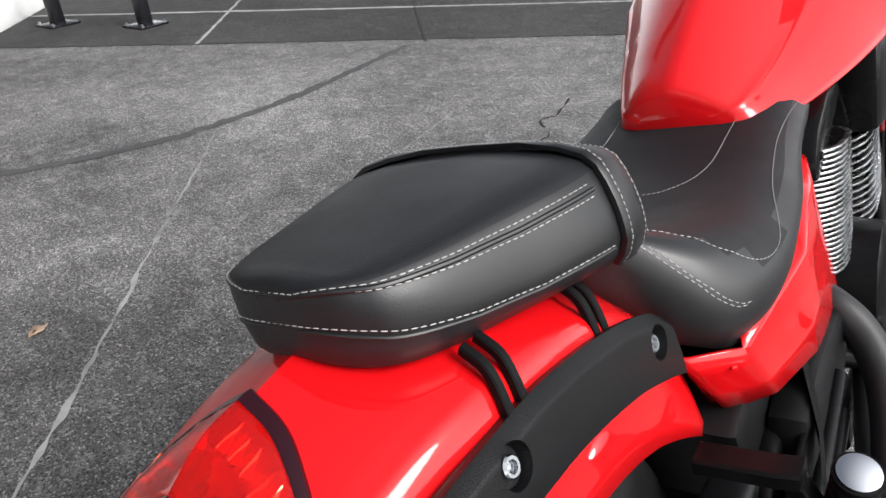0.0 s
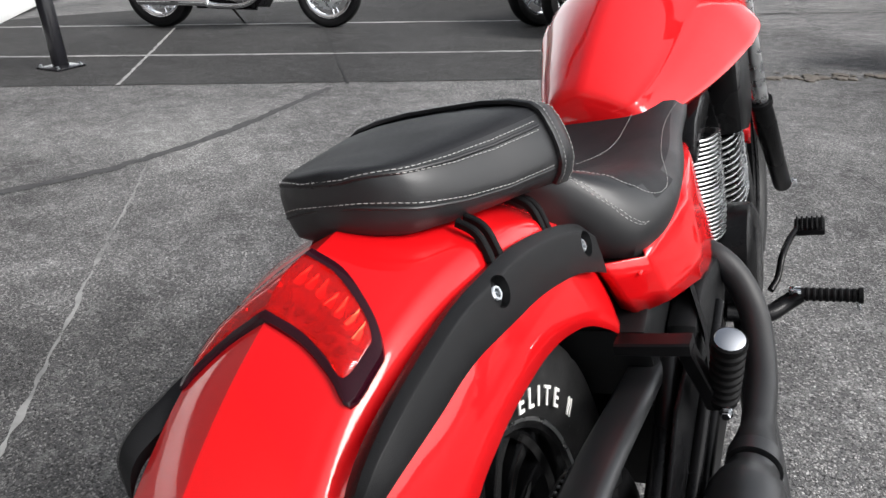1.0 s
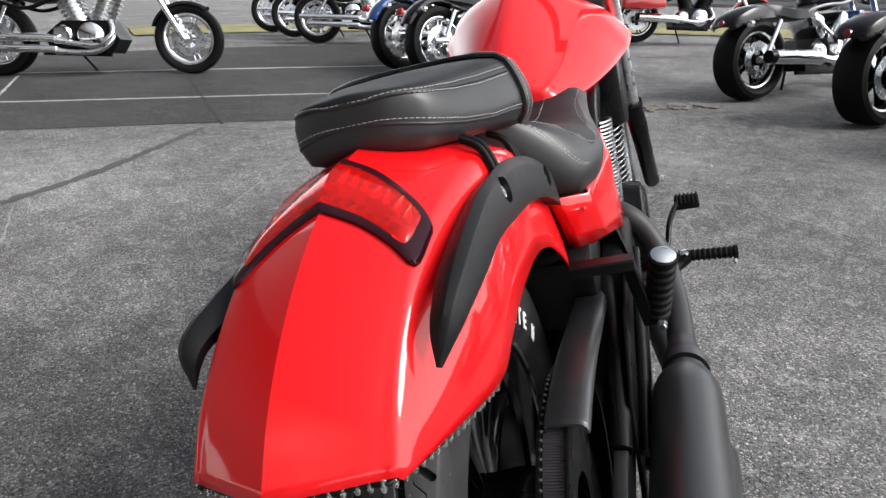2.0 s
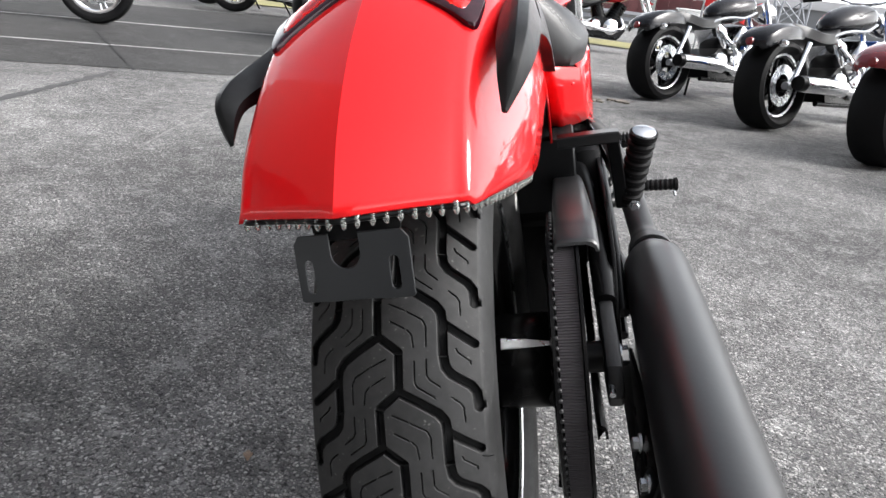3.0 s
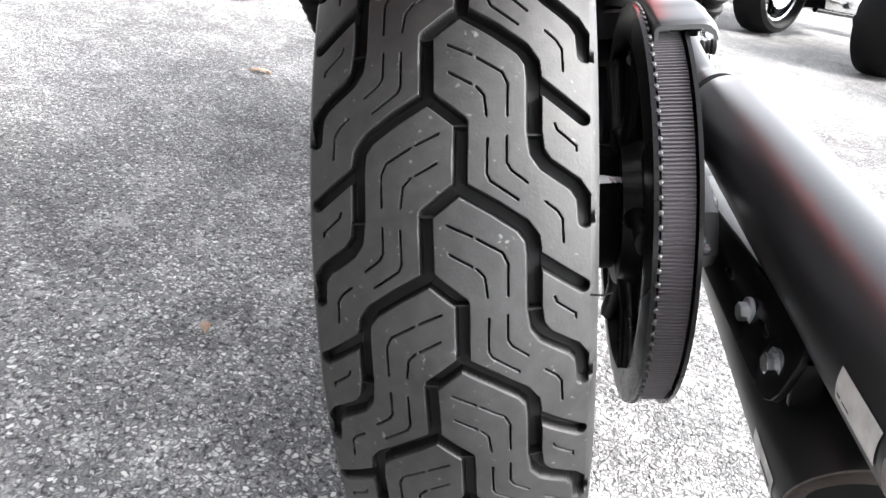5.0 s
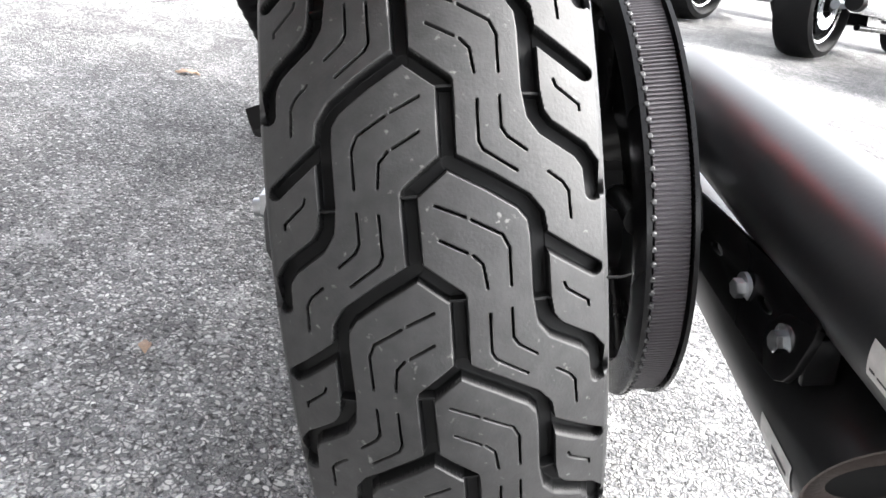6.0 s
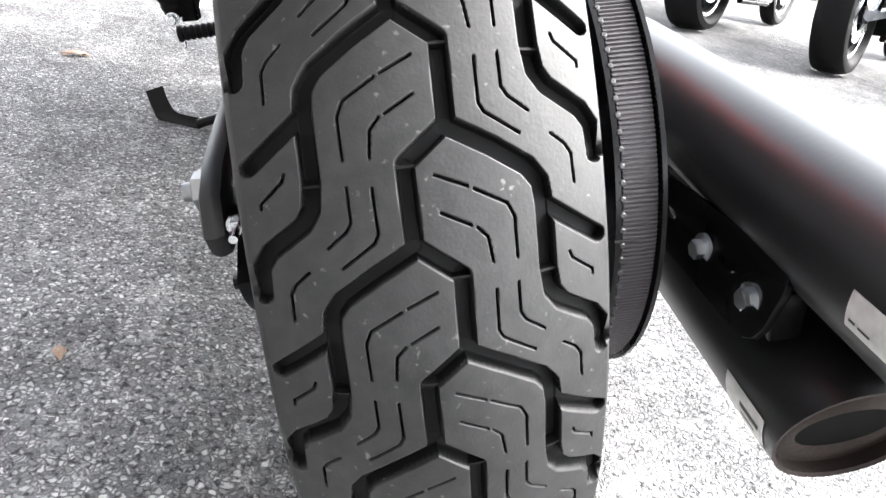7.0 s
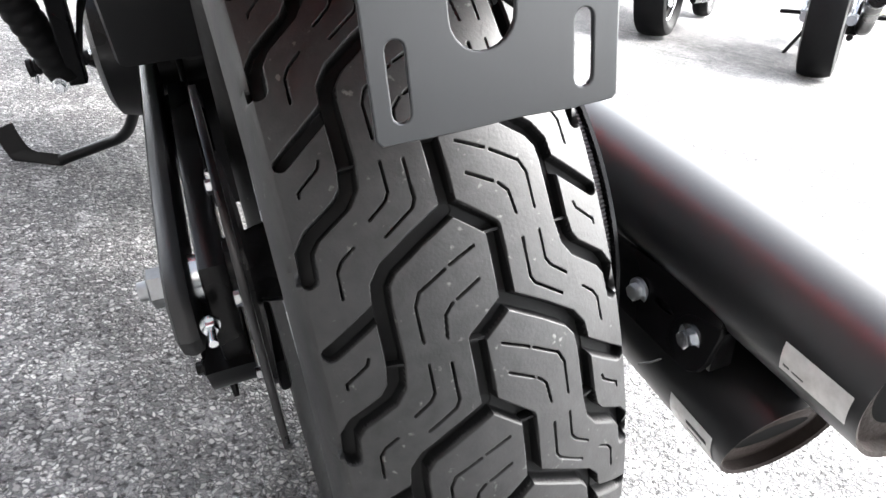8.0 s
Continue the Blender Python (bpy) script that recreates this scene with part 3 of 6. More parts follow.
for p, d in (((0.0705, -0.308, 0.424), (1, -0.5, 0.25)),):
    p, d = Vector(p), Vector(d).normalized()
    part("moulding_nib", tube([p - d * 0.002, p + d * 0.004, p + d * 0.0085 + Vector((0, 0, 0.0015))], [0.0006, 0.0005, 0.0003], 6), RUBBER, tyre, "thin rubber moulding hair")


def raised_text(word, size, place, material, parent, name, label, depth=0.0008):
    """Letters as meshes, laid one by one by a placing function of their mid advance."""
    x = 0.0
    for ch in word.split():
        cu = bpy.data.curves.new(name, "FONT")
        cu.body, cu.size, cu.extrude = ch, size, depth
        cu.align_x, cu.offset = "CENTER", 0.0005
        ob = new(name, cu)
        me = bpy.data.meshes.new_from_object(ob.evaluated_get(bpy.context.evaluated_depsgraph_get()))
        w = max((v.co.x for v in me.vertices), default=0) - min((v.co.x for v in me.vertices), default=0)
        bpy.data.objects.remove(ob)
        x += w / 2
        me.materials.append(material)
        o = new(name, me)
        o.parent = parent
        o.matrix_local = place(x)
        tagged(o, label)
        x += w / 2 + size * (0.45 if ch != "E" or x < 0.04 else 1.15)


def letter_place(x, start=130.0, r=0.243):
    deg = start - 0 + math.degrees(x / r)
    p = at_angle(0.0768, r, deg)
    out = (p - Vector((0.0768, AXLE.y, AXLE.z))).normalized()
    along = at_angle(0.0768, r, deg + 1) - p
    return basis(p, along, out) @ Matrix.Diagonal((1.10, 1.10, 1, 1))


raised_text("E L I T E II", 0.0285, lambda x: letter_place(x, 107.5, 0.2315), WHITE_RUBBER, tyre, "letter", "raised white letter")

# rear wheel
rim = part("rim", lathe([(-0.058, 0.214), (-0.056, 0.205), (-0.030, 0.196), (0.030, 0.196), (0.056, 0.205), (0.058, 0.214), (0.052, 0.216), (0.028, 0.190), (-0.028, 0.190), (-0.052, 0.216)], AXLE, (1, 0, 0), 96, True), GLOSS, bike, "gloss black cast rim")
for s in (-1, 1):
    part("rim_lip", lathe([(s * 0.0585, 0.2125), (s * 0.0605, 0.2155), (s * 0.0600, 0.2190), (s * 0.0575, 0.2185)], AXLE, (1, 0, 0), 96, True), ALLOY, rim, "bright machined rim lip")
part("hub", lathe([(-0.088, 0.0), (-0.088, 0.030), (-0.050, 0.038), (0.050, 0.054), (0.062, 0.057), (0.112, 0.057), (0.118, 0.052), (0.118, 0.0)], AXLE, (1, 0, 0), 40), BLACK, bike)
part("hub_facet", loft([[at_angle(u, 0.0575, a1), at_angle(u, 0.0585, a1 + 1), at_angle(u, 0.0585, a2 - 1), at_angle(u, 0.0575, a2)] for u, a1, a2 in ((0.060, 42, 56), (0.085, 43, 54), (0.117, 45, 50))]), ALLOY, bike, "narrow bright alloy wedge on the hub")
for k in range(10):
    a = 36 * (k // 2) + (9 if k % 2 else -9) + 12
    ring = []
    for r, w, d in ((0.038, 0.014, 0.030), (0.10, 0.010, 0.022), (0.16, 0.010, 0.020), (0.196, 0.016, 0.026)):
        c, t = at_angle(0.0, r, a * 1.0), (at_angle(0, r, a + 1) - at_angle(0, r, a)).normalized()
        ring.append([c + Vector((x, 0, 0)) + t * y for x, y in ((-d, -w * 0.6), (-d * 0.5, -w), (d * 0.5, -w), (d, -w * 0.6), (d, w * 0.6), (d * 0.5, w), (-d * 0.5, w), (-d, w * 0.6))])
    part("spoke", loft(ring), GLOSS, rim)

# drive side: pulley, belt, guard
pulley = part("pulley", lathe([(0.116, 0.05), (0.116, 0.070), (0.130, 0.080), (0.130, 0.142), (0.120, 0.150), (0.1195, 0.160), (0.122, 0.1765), (0.1255, 0.1765), (0.127, 0.168), (0.1505, 0.168), (0.1515, 0.1765), (0.1545, 0.1765), (0.155, 0.160), (0.148, 0.150), (0.140, 0.142), (0.140, 0.05)], AXLE, (1, 0, 0), 96, True), BLACK, bike, "black rear drive pulley")
bm = bmesh.new()
for k in range(110):
    p = at_angle(0.1262, 0.1752, k * 360 / 110)
    add_box(bm, p, (0.0042, 0.0040, 0.0040), 0.001, Matrix.Rotation(radians(-k * 360 / 110), 4, "X"), 1)
part("pulley_teeth", bm, WORN_TOOTH, pulley, "worn bright pulley teeth")
for k in range(6):
    bm = bmesh.new()
    add_tube(bm, [at_angle(0.126, 0.045, 60 * k + 14), at_angle(0.127, 0.10, 60 * k + 17), at_angle(0.126, 0.148, 60 * k + 14)], [0.012, 0.009, 0.012], 10)
    part("pulley_spoke", bm, BLACK, pulley)
FRONT_P, FRONT_R = Vector((0, 0.66, 0.345)), 0.052


def build_belt():
    """A flat belt with cross ribs round both pulleys."""
    path = []
    rr = 0.1725
    for a in np.linspace(-78, 99, 724):
        path.append((at_angle(0, rr, a), at_angle(0, 1, a) - AXLE))
    for a in np.linspace(99, 282, 90):
        d = at_angle(0, 1, a) - AXLE
        path.append((FRONT_P + d * FRONT_R, d))
    bm = bmesh.new()
    rings = []
    for i, (p, d) in enumerate(path):
        lift = 0.0007 * (1 if (i % 4) < 2 else -1) if i < 724 else 0.0
        q = p + d * lift
        q2 = p - d * 0.004
        rings.append([(0.1280, q2.y, q2.z), (0.1280, q.y, q.z), (0.1500, q.y, q.z), (0.1500, q2.y, q2.z)])
    add_loft(bm, rings, True, False, True)
    return part("drive_belt", bm, BELT, bike, "ribbed black rubber drive belt", 25)


build_belt()


def guard_ring(v, w, u1, u2, drop):
    return [(u1, v, w - drop), (u1, v, w - 0.004), (u1 + 0.002, v, w - 0.001), (u1 + 0.005, v, w), (u2 - 0.012, v, w), (u2 - 0.006, v, w - 0.0015), (u2 - 0.002, v, w - 0.005), (u2, v, w - 0.010), (u2, v, w - drop), (u2 - 0.003, v, w - drop), (u2 - 0.004, v, w - 0.008), (u2 - 0.012, v, w - 0.0035), (u1 + 0.003, v, w - 0.0035), (u1 + 0.003, v, w - drop)]


gl = catmull([(-0.064, 0.5005, 0.130, 0.175, 0.012), (-0.058, 0.5035, 0.129, 0.176, 0.013), (-0.03, 0.5065, 0.129, 0.176, 0.013), (0.0, 0.5085, 0.129, 0.176, 0.013), (0.08, 0.5035, 0.129, 0.175, 0.013), (0.16, 0.4935, 0.129, 0.175, 0.013), (0.30, 0.4760, 0.129, 0.174, 0.016), (0.42, 0.4610, 0.129, 0.173, 0.020)], 6)
part("belt_guard", loft([guard_ring(*s) for s in gl]), SATIN, bike, "satin black upper belt guard")
part("guard_bracket", box((0.106, 0.360, 0.448), (0.046, 0.110, 0.007), 0.002), BLACK, bike)
gl = catmull([(-0.02, 0.245, 0.163, 0.176, 0.02), (0.10, 0.22, 0.163, 0.176, 0.02), (0.25, 0.25, 0.163, 0.176, 0.02), (0.45, 0.30, 0.163, 0.176, 0.02)], 5)
part("lower_belt_guard", loft([guard_ring(*s) for s in gl]), BLACK, bike)


# swingarm with both arms, axle and nuts
def arm_plate(u, thick, outline, name, bevel=0.004):
    m = basis((u, 0, 0), (0, 1, 0), (0, 0, 1))
    return part(name, prism(outline, thick, m, bevel), HEADER, bike, "satin black swingarm side")


right_arm = [(-0.075, 0.318), (-0.062, 0.300), (-0.03, 0.296), (0.10, 0.312), (0.30, 0.330), (0.52, 0.335), (0.56, 0.36), (0.56, 0.42), (0.50, 0.44), (0.42, 0.425), (0.25, 0.400), (0.10, 0.372), (-0.02, 0.362), (-0.06, 0.350)]
arm_plate(0.185, 0.018, right_arm, "swingarm_side")
left_arm = [(-0.070, 0.322), (-0.058, 0.300), (-0.02, 0.296), (0.08, 0.322), (0.25, 0.338), (0.43, 0.345), (0.52, 0.35), (0.56, 0.36), (0.56, 0.405), (0.50, 0.396), (0.42, 0.386), (0.25, 0.380), (0.06, 0.373), (-0.02, 0.364), (-0.055, 0.350)]
arm_plate(-0.142, 0.020, left_arm, "swingarm_side", 0.008)
part("swingarm_bridge", tube([(-0.13, 0.44, 0.375), (0.186, 0.44, 0.375)], 0.043, 24), BLACK, bike)
part("swingarm_web", prism([(-0.120, 0.18), (0.170, 0.18), (0.180, 0.36), (0.120, 0.43), (-0.100, 0.43), (-0.125, 0.36)], 0.012, basis((0, 0.405, 0), (1, 0, 0), (0, 0, 1)), 0.003), BLACK, bike)
part("swingarm_brace", tube(catmull([(0.186, 0.06, 0.372), (0.184, 0.20, 0.43), (0.17, 0.34, 0.47), (0.15, 0.44, 0.46)], 6), 0.014, 12), BLACK, bike)
part("axle", tube([(-0.150, 0, 0.329), (0.196, 0, 0.329)], 0.012, 18), STEEL, bike)
part("axle_collar", tube([(0.1550, 0, 0.329), (0.1755, 0, 0.329)], 0.019, 24), BLACK, bike)
bm = bmesh.new()
add_hex_bolt(bm, (-0.149, 0, 0.331), (-1, 0, 0), 0.0165, 0.017, 0.019)
add_tube(bm, [(-0.16, 0, 0.331), (-0.174, 0, 0.331)], [0.009, 0.008], 16)
part("axle_nut", bm, DULL_ZINC, bike, "dull zinc axle nut")
bm = bmesh.new()
add_hex_bolt(bm, (0.194, 0, 0.329), (1, 0, 0), 0.012, 0.012, 0.015)
part("axle_nut", bm, STEEL, bike, "zinc axle nut")
part("axle_spacer", tube([(-0.1325, 0, 0.331), (-0.114, 0, 0.331)], 0.0195, 24), STEEL, bike, "bright axle spacer")
bm = bmesh.new()
add_tube(bm, [(-0.125, -0.062, 0.329), (-0.125, -0.086, 0.328)], 0.0034, 10)
add_hex_bolt(bm, (-0.125, -0.062, 0.329), (0, -1, 0), 0.0062, 0.010, 0.0075)
part("chain_adjuster", bm, STEEL, bike, "zinc axle adjuster bolt")
bm = bmesh.new()
add_tube(bm, [(0.18, -0.062, 0.329), (0.18, -0.085, 0.329)], 0.0035, 10)
part("chain_adjuster", bm, STEEL, bike, "zinc axle adjuster bolt")

# left brake: drilled disc, carrier and caliper
holes = []
for k in range(24):
    a = radians(15 * k)
    rr = (0.122, 0.134, 0.142)[k % 3]
    holes.append([(rr * math.cos(a) + 0.0042 * math.cos(q), rr * math.sin(a) + 0.0042 * math.sin(q)) for q in np.linspace(0, 2 * math.pi, 8, endpoint=False)])
holes.append([(0.096 * math.cos(q), 0.096 * math.sin(q)) for q in np.linspace(0, 2 * math.pi, 48, endpoint=False)])
disc = part("brake_disc", prism([(0.151 * math.cos(q), 0.151 * math.sin(q)) for q in np.linspace(0, 2 * math.pi, 96, endpoint=False)], 0.0055, basis((-0.094, 0, 0.329), (0, 1, 0), (0, 0, 1)), 0.0006, holes), DISC, bike, "drilled steel brake disc")
part("disc_carrier", lathe([(-0.098, 0.05), (-0.098, 0.099), (-0.088, 0.099), (-0.084, 0.05)], AXLE, (1, 0, 0), 48, True), BLACK, disc)
for k in range(6):
    bm = bmesh.new()
    add_hex_bolt(bm, at_angle(-0.097, 0.088, 60 * k + 20), (-1, 0, 0), 0.006, 0.006)
    part("disc_bolt", bm, STEEL, disc)
caliper = part("brake_caliper", loft([[(-0.142, y, z), (-0.136, y - 0.004, z + 0.004), (-0.108, y - 0.004, z + 0.004), (-0.102, y, z), (-0.102, y + d, z + e), (-0.108, y + d + 0.004, z + e), (-0.136, y + d + 0.004, z + e), (-0.142, y + d, z + e)] for y, z, d, e in catmull([(-0.040, 0.262, 0.055, 0.03), (-0.018, 0.226, 0.06, 0.03), (0.022, 0.196, 0.05, 0.045), (0.085, 0.190, 0.02, 0.06)], 4)]), BLACK, bike, "black brake caliper")
part("caliper_half", box((-0.082, 0.035, 0.212), (0.012, 0.085, 0.045), 0.008, Matrix.Rotation(radians(8), 4, "X")), BLACK, caliper)
for p in ((-0.012, 0.236), (0.055, 0.196)):
    bm = bmesh.new()
    add_hex_bolt(bm, (-0.143, p[0], p[1] + 0.012), (-1, 0, 0), 0.006, 0.008, 0.008)
    part("caliper_bolt", bm, BLACK, caliper)
bm = bmesh.new()
add_tube(bm, [(-0.128, 0.022, 0.204), (-0.128, 0.014, 0.182)], [0.005, 0.003], 10)
part("bleed_nipple", bm, BLACK, caliper)
part("caliper_bracket", prism([(-0.035, 0.36), (0.03, 0.365), (0.20, 0.372), (0.36, 0.376), (0.36, 0.335), (0.20, 0.318), (0.065, 0.290), (0.055, 0.225), (-0.02, 0.235), (-0.05, 0.30)], 0.021, basis((-0.114, 0, 0), (0, 1, 0), (0, 0, 1)), 0.002), BLACK, bike)
part("brake_hose", tube(catmull([(-0.118, 0.10, 0.225), (-0.116, 0.17, 0.27), (-0.108, 0.21, 0.32), (-0.104, 0.30, 0.345), (-0.104, 0.42, 0.40)], 8), 0.0042, 10), SOFT_RUBBER, bike)
part("brake_tube_clip", box((-0.112, 0.165, 0.262), (0.012, 0.010, 0.020), 0.003), STEEL, bike, "small zinc hose clip")
part("caliper_collar", lathe([(0.0, 0.012), (0.0, 0.027), (0.016, 0.027), (0.018, 0.024), (0.018, 0.012)], (-0.1125, 0, 0.331), (1, 0, 0), 28, True), BLACK, bike)
# black block added to darken the bright gap beside the left arm
part("dark_gap_filler", box((-0.112, 0.315, 0.325), (0.046, 0.13, 0.075), 0.012), BLACK, bike)


# rear fender: a lofted shell, creased along both shoulders
FENDER = [  # centre v, w; crease u, v, w; side edge u, v, w
    (-0.323, 0.626, 0.080, -0.288, 0.620, 0.083, -0.286, 0.616),
    (-0.288, 0.668, 0.081, -0.259, 0.657, 0.103, -0.213, 0.607),
    (-0.245, 0.706, 0.082, -0.220, 0.690, 0.120, -0.130, 0.596),
    (-0.194, 0.742, 0.084, -0.168, 0.724, 0.127, -0.088, 0.617),
    (-0.137, 0.773, 0.090, -0.110, 0.748, 0.130, -0.045, 0.631),
    (-0.076, 0.796, 0.098, -0.050, 0.762, 0.132, 0.000, 0.637),
    (-0.012, 0.805, 0.106, 0.000, 0.766, 0.133, 0.050, 0.637),
    (0.050, 0.803, 0.111, 0.055, 0.763, 0.133, 0.105, 0.626),
    (0.120, 0.792, 0.115, 0.120, 0.745, 0.134, 0.165, 0.603),
    (0.190, 0.770, 0.117, 0.185, 0.712, 0.134, 0.225, 0.565),
    (0.240, 0.735, 0.118, 0.235, 0.670, 0.133, 0.278, 0.524),
]


def settle(v):
    """How far towards the fender's lip a place lies, 0 to 1."""
    f = min(1.0, max(0.0, (-0.02 - v) / 0.23))
    return f * f * (3 - 2 * f)


def fender_section(row):
    cv, cw, ku, kv, kw, su, sv, sw = row
    C, K, S = Vector((0, cv, cw)), Vector((ku, kv, kw)), Vector((su, sv, sw))
    out = (K - Vector((0, 0, AXLE.z)))
    out.x = 0
    out.normalize()
    side = S - K
    half = [C]
    for f in (0.2, 0.4, 0.6, 0.76, 0.86):
        half.append(C.lerp(K, f) + out * 0.0012 * f * (1 - f) * 4)
    # a rounded shoulder instead of a sharp fold
    a, b = C.lerp(K, 0.90), K + side * 0.11
    b.x = ku + (su - ku) * (1 - 0.89 ** 1.8)
    k = K + out * 0.002
    for f in (0.0, 0.2, 0.4, 0.6, 0.8, 1.0):
        half.append(a * (1 - f) ** 2 + k * 2 * f * (1 - f) + b * f * f)
    for f in (0.2, 0.4, 0.6, 0.8, 1.0):
        q = K + side * f
        q.x = ku + (su - ku) * (1 - (1 - f) ** 1.8)
        half.append(q)
    return half


def fender_sides(row):
    """Both halves of a section, the fold and the far flank set over a little towards the lip."""
    half, ku = fender_section(row), row[2]
    g = settle(row[3])
    near = [p - Vector((0.007 * g * max(0.0, 1 - p.x / ku), 0, 0)) for p in half]
    away = [Vector((-p.x, p.y, p.z)) - Vector((0.007 * g * max(0.0, 1 - p.x / ku) + 0.0095 * g * min(1.0, p.x / ku), 0, 0)) for p in half]
    return away, near


rings = []
for row in catmull(FENDER, 5):
    away, near = fender_sides(row)
    rings.append(away[:0:-1] + near)
fender = part("rear_fender", loft(rings, False, False), RED, bike, "glossy red rear fender", 32)


def ridge(ob):
    """Keeps the fold along the middle crisp."""
    me = ob.data
    for e in me.edges:
        p, q = (me.vertices[i].co for i in e.vertices)
        if abs(p.x) < 0.0075 and abs(q.x) < 0.0075 and abs(p.y - q.y) > 2 * abs(p.x - q.x):
            e.use_edge_sharp = True


ridge(fender)
sol = fender.modifiers.new("thickness", "SOLIDIFY")
sol.thickness, sol.offset = 0.003, -1.0


def fender_top(u, v):
    """The fender's crown height at a place across and along it."""
    rows = catmull(FENDER, 5)
    cv, cw = [r[0] for r in rows], [r[1] for r in rows]
    kv, kw, ku = [r[3] for r in rows], [r[4] for r in rows], [r[2] for r in rows]
    wc, wk = np.interp(v, cv, cw), np.interp(v, kv, kw)
    f = min(1.0, abs(u) / float(np.interp(v, kv, ku)))
    return float(wc + (wk - wc) * f)


# tail lamp: a wing-shaped red lens with a smoked rim over the fender
TAIL = [(0.0, -0.063), (0.030, -0.070), (0.055, -0.086), (0.076, -0.104), (0.089, -0.122), (0.090, -0.134), (0.083, -0.166), (0.062, -0.154), (0.035, -0.142), (0.0, -0.136)]


def tail_outline(shrink):
    half = [Vector(p) for p in catmull(TAIL, 4)]
    c = Vector((0.0, -0.108))
    half = [Vector((p.x * (1 - shrink * 1.2), c.y + (p.y - c.y) * (1 - shrink * 2.6))) for p in half]
    return half + [Vector((-p.x, p.y)) for p in half[-2:0:-1]]


def tail_point(p, lift):
    w = fender_top(p.x, p.y)
    p = Vector((p.x - 0.005 * settle(p.y) * max(0.0, 1 - abs(p.x) / 0.085) - (0.006 * settle(p.y) if p.x < 0 else 0.0) * min(1.0, -p.x / 0.085), p.y))
    n = Vector((p.x * 1.2, p.y * 1.0 - 0.02, w - AXLE.z)).normalized()
    return Vector((p.x, p.y, w)) + n * lift


outer, inner = tail_outline(0.0), tail_outline(0.092)
tail_lamp = part("tail_lamp", loft([[tail_point(p, -0.004) for p in outer], [tail_point(p, 0.0026) for p in outer], [tail_point(p.lerp(q, 0.10), 0.0046) for p, q in zip(outer, inner)], [tail_point(p.lerp(q, 0.55), 0.0058) for p, q in zip(outer, inner)], [tail_point(q, 0.0062) for q in inner], [tail_point(q, 0.002) for q in inner]], True, False), LENS_EDGE, bike, "smoked rim of the tail lamp", 35)


def in_outline(q, loop):
    hit = False
    for i in range(len(loop)):
        (x1, y1), (x2, y2) = loop[i - 1], loop[i]
        if (y1 > q[1]) != (y2 > q[1]) and q[0] < (x2 - x1) * (q[1] - y1) / (y2 - y1) + x1:
            hit = not hit
    return hit


def fill_grid(name, outline, lift, material, parent, label):
    """A skin inside an outline that follows the fender."""
    from mathutils.geometry import delaunay_2d_cdt
    rim = [Vector((q.x, q.y)) for q in outline]
    n = len(rim)
    inner = [Vector((0.006 * i, -0.060 - 0.006 * j)) for i in range(-15, 16) for j in range(18)]
    v2, _, f2, *_ = delaunay_2d_cdt(rim + inner, [(i, (i + 1) % n) for i in range(n)], [], 0, 1e-6, True)
    f2 = [f for f in f2 if in_outline(sum((v2[i] for i in f), Vector((0, 0))) / len(f), rim)]
    near = lambda q: min((q - r).length for r in rim)
    bm = bmesh.new()
    vs = [bm.verts.new(tail_point(q, lift(min(1.0, near(q) / 0.02)))) for q in v2]
    for f in f2:
        bm.faces.new([vs[i] for i in f])
    bmesh.ops.delete(bm, geom=[v for v in bm.verts if not v.link_faces], context="VERTS")
    return part(name, bm, material, parent, label, 60)


fill_grid("reflector_bowl", tail_outline(0.087), lambda f: 0.0012, BOWL, tail_lamp, "dark red reflector behind the lens")
rnd = random.Random(4)
for s in (-1, 1):
    for k in range(7):
        u = 0.008 + 0.0100 * k
        top = float(np.interp(u, [q[0] for q in TAIL[:6]], [q[1] for q in TAIL[:6]]))
        low = float(np.interp(u, [0.0, 0.035, 0.062, 0.083], [-0.136, -0.142, -0.154, -0.166]))
        v = top * 0.58 + low * 0.42
        v, long = v + rnd.uniform(-0.003, 0.003), rnd.uniform(0.007, 0.014)
        base, tip = tail_point(Vector((s * u, v - 0.007)), 0.0024), tail_point(Vector((s * (u + rnd.uniform(0.001, 0.005)), v + long)), 0.0068)
        part("reflector_cone", tube([base, base.lerp(tip, 0.15), base.lerp(tip, 0.55), tip], [0.0034, 0.0054, 0.0030, 0.0003], 5), REFLECTOR, tail_lamp)
        if k < 6:
            c = tail_point(Vector((s * (u + 0.004), top * 0.26 + low * 0.74)), 0.0024)
            part("lamp_socket", lathe([(0.0, 0.0052), (0.0016, 0.0046), (0.0018, 0.0030), (0.0006, 0.0)], c, tail_point(Vector((s * u, v)), 1.0) - tail_point(Vector((s * u, v)), 0.0), 12), SOCKET, tail_lamp)
lens = fill_grid("lens", tail_outline(0.090), lambda f: 0.0060 + 0.0035 * f, LENS, tail_lamp, "clear red lens")
sol = lens.modifiers.new("thickness", "SOLIDIFY")
sol.thickness = 0.0015
lens.visible_shadow = False
ridge(lens)

# black fender struts along both sides, with recessed bolts
UP = [(-0.226, 0.669, 0.105), (-0.217, 0.700, 0.113), (-0.193, 0.720, 0.117), (-0.146, 0.736, 0.118), (-0.070, 0.750, 0.118), (-0.013, 0.752, 0.119), (0.049, 0.750, 0.121), (0.129, 0.734, 0.125), (0.190, 0.713, 0.129), (0.214, 0.696, 0.131)]
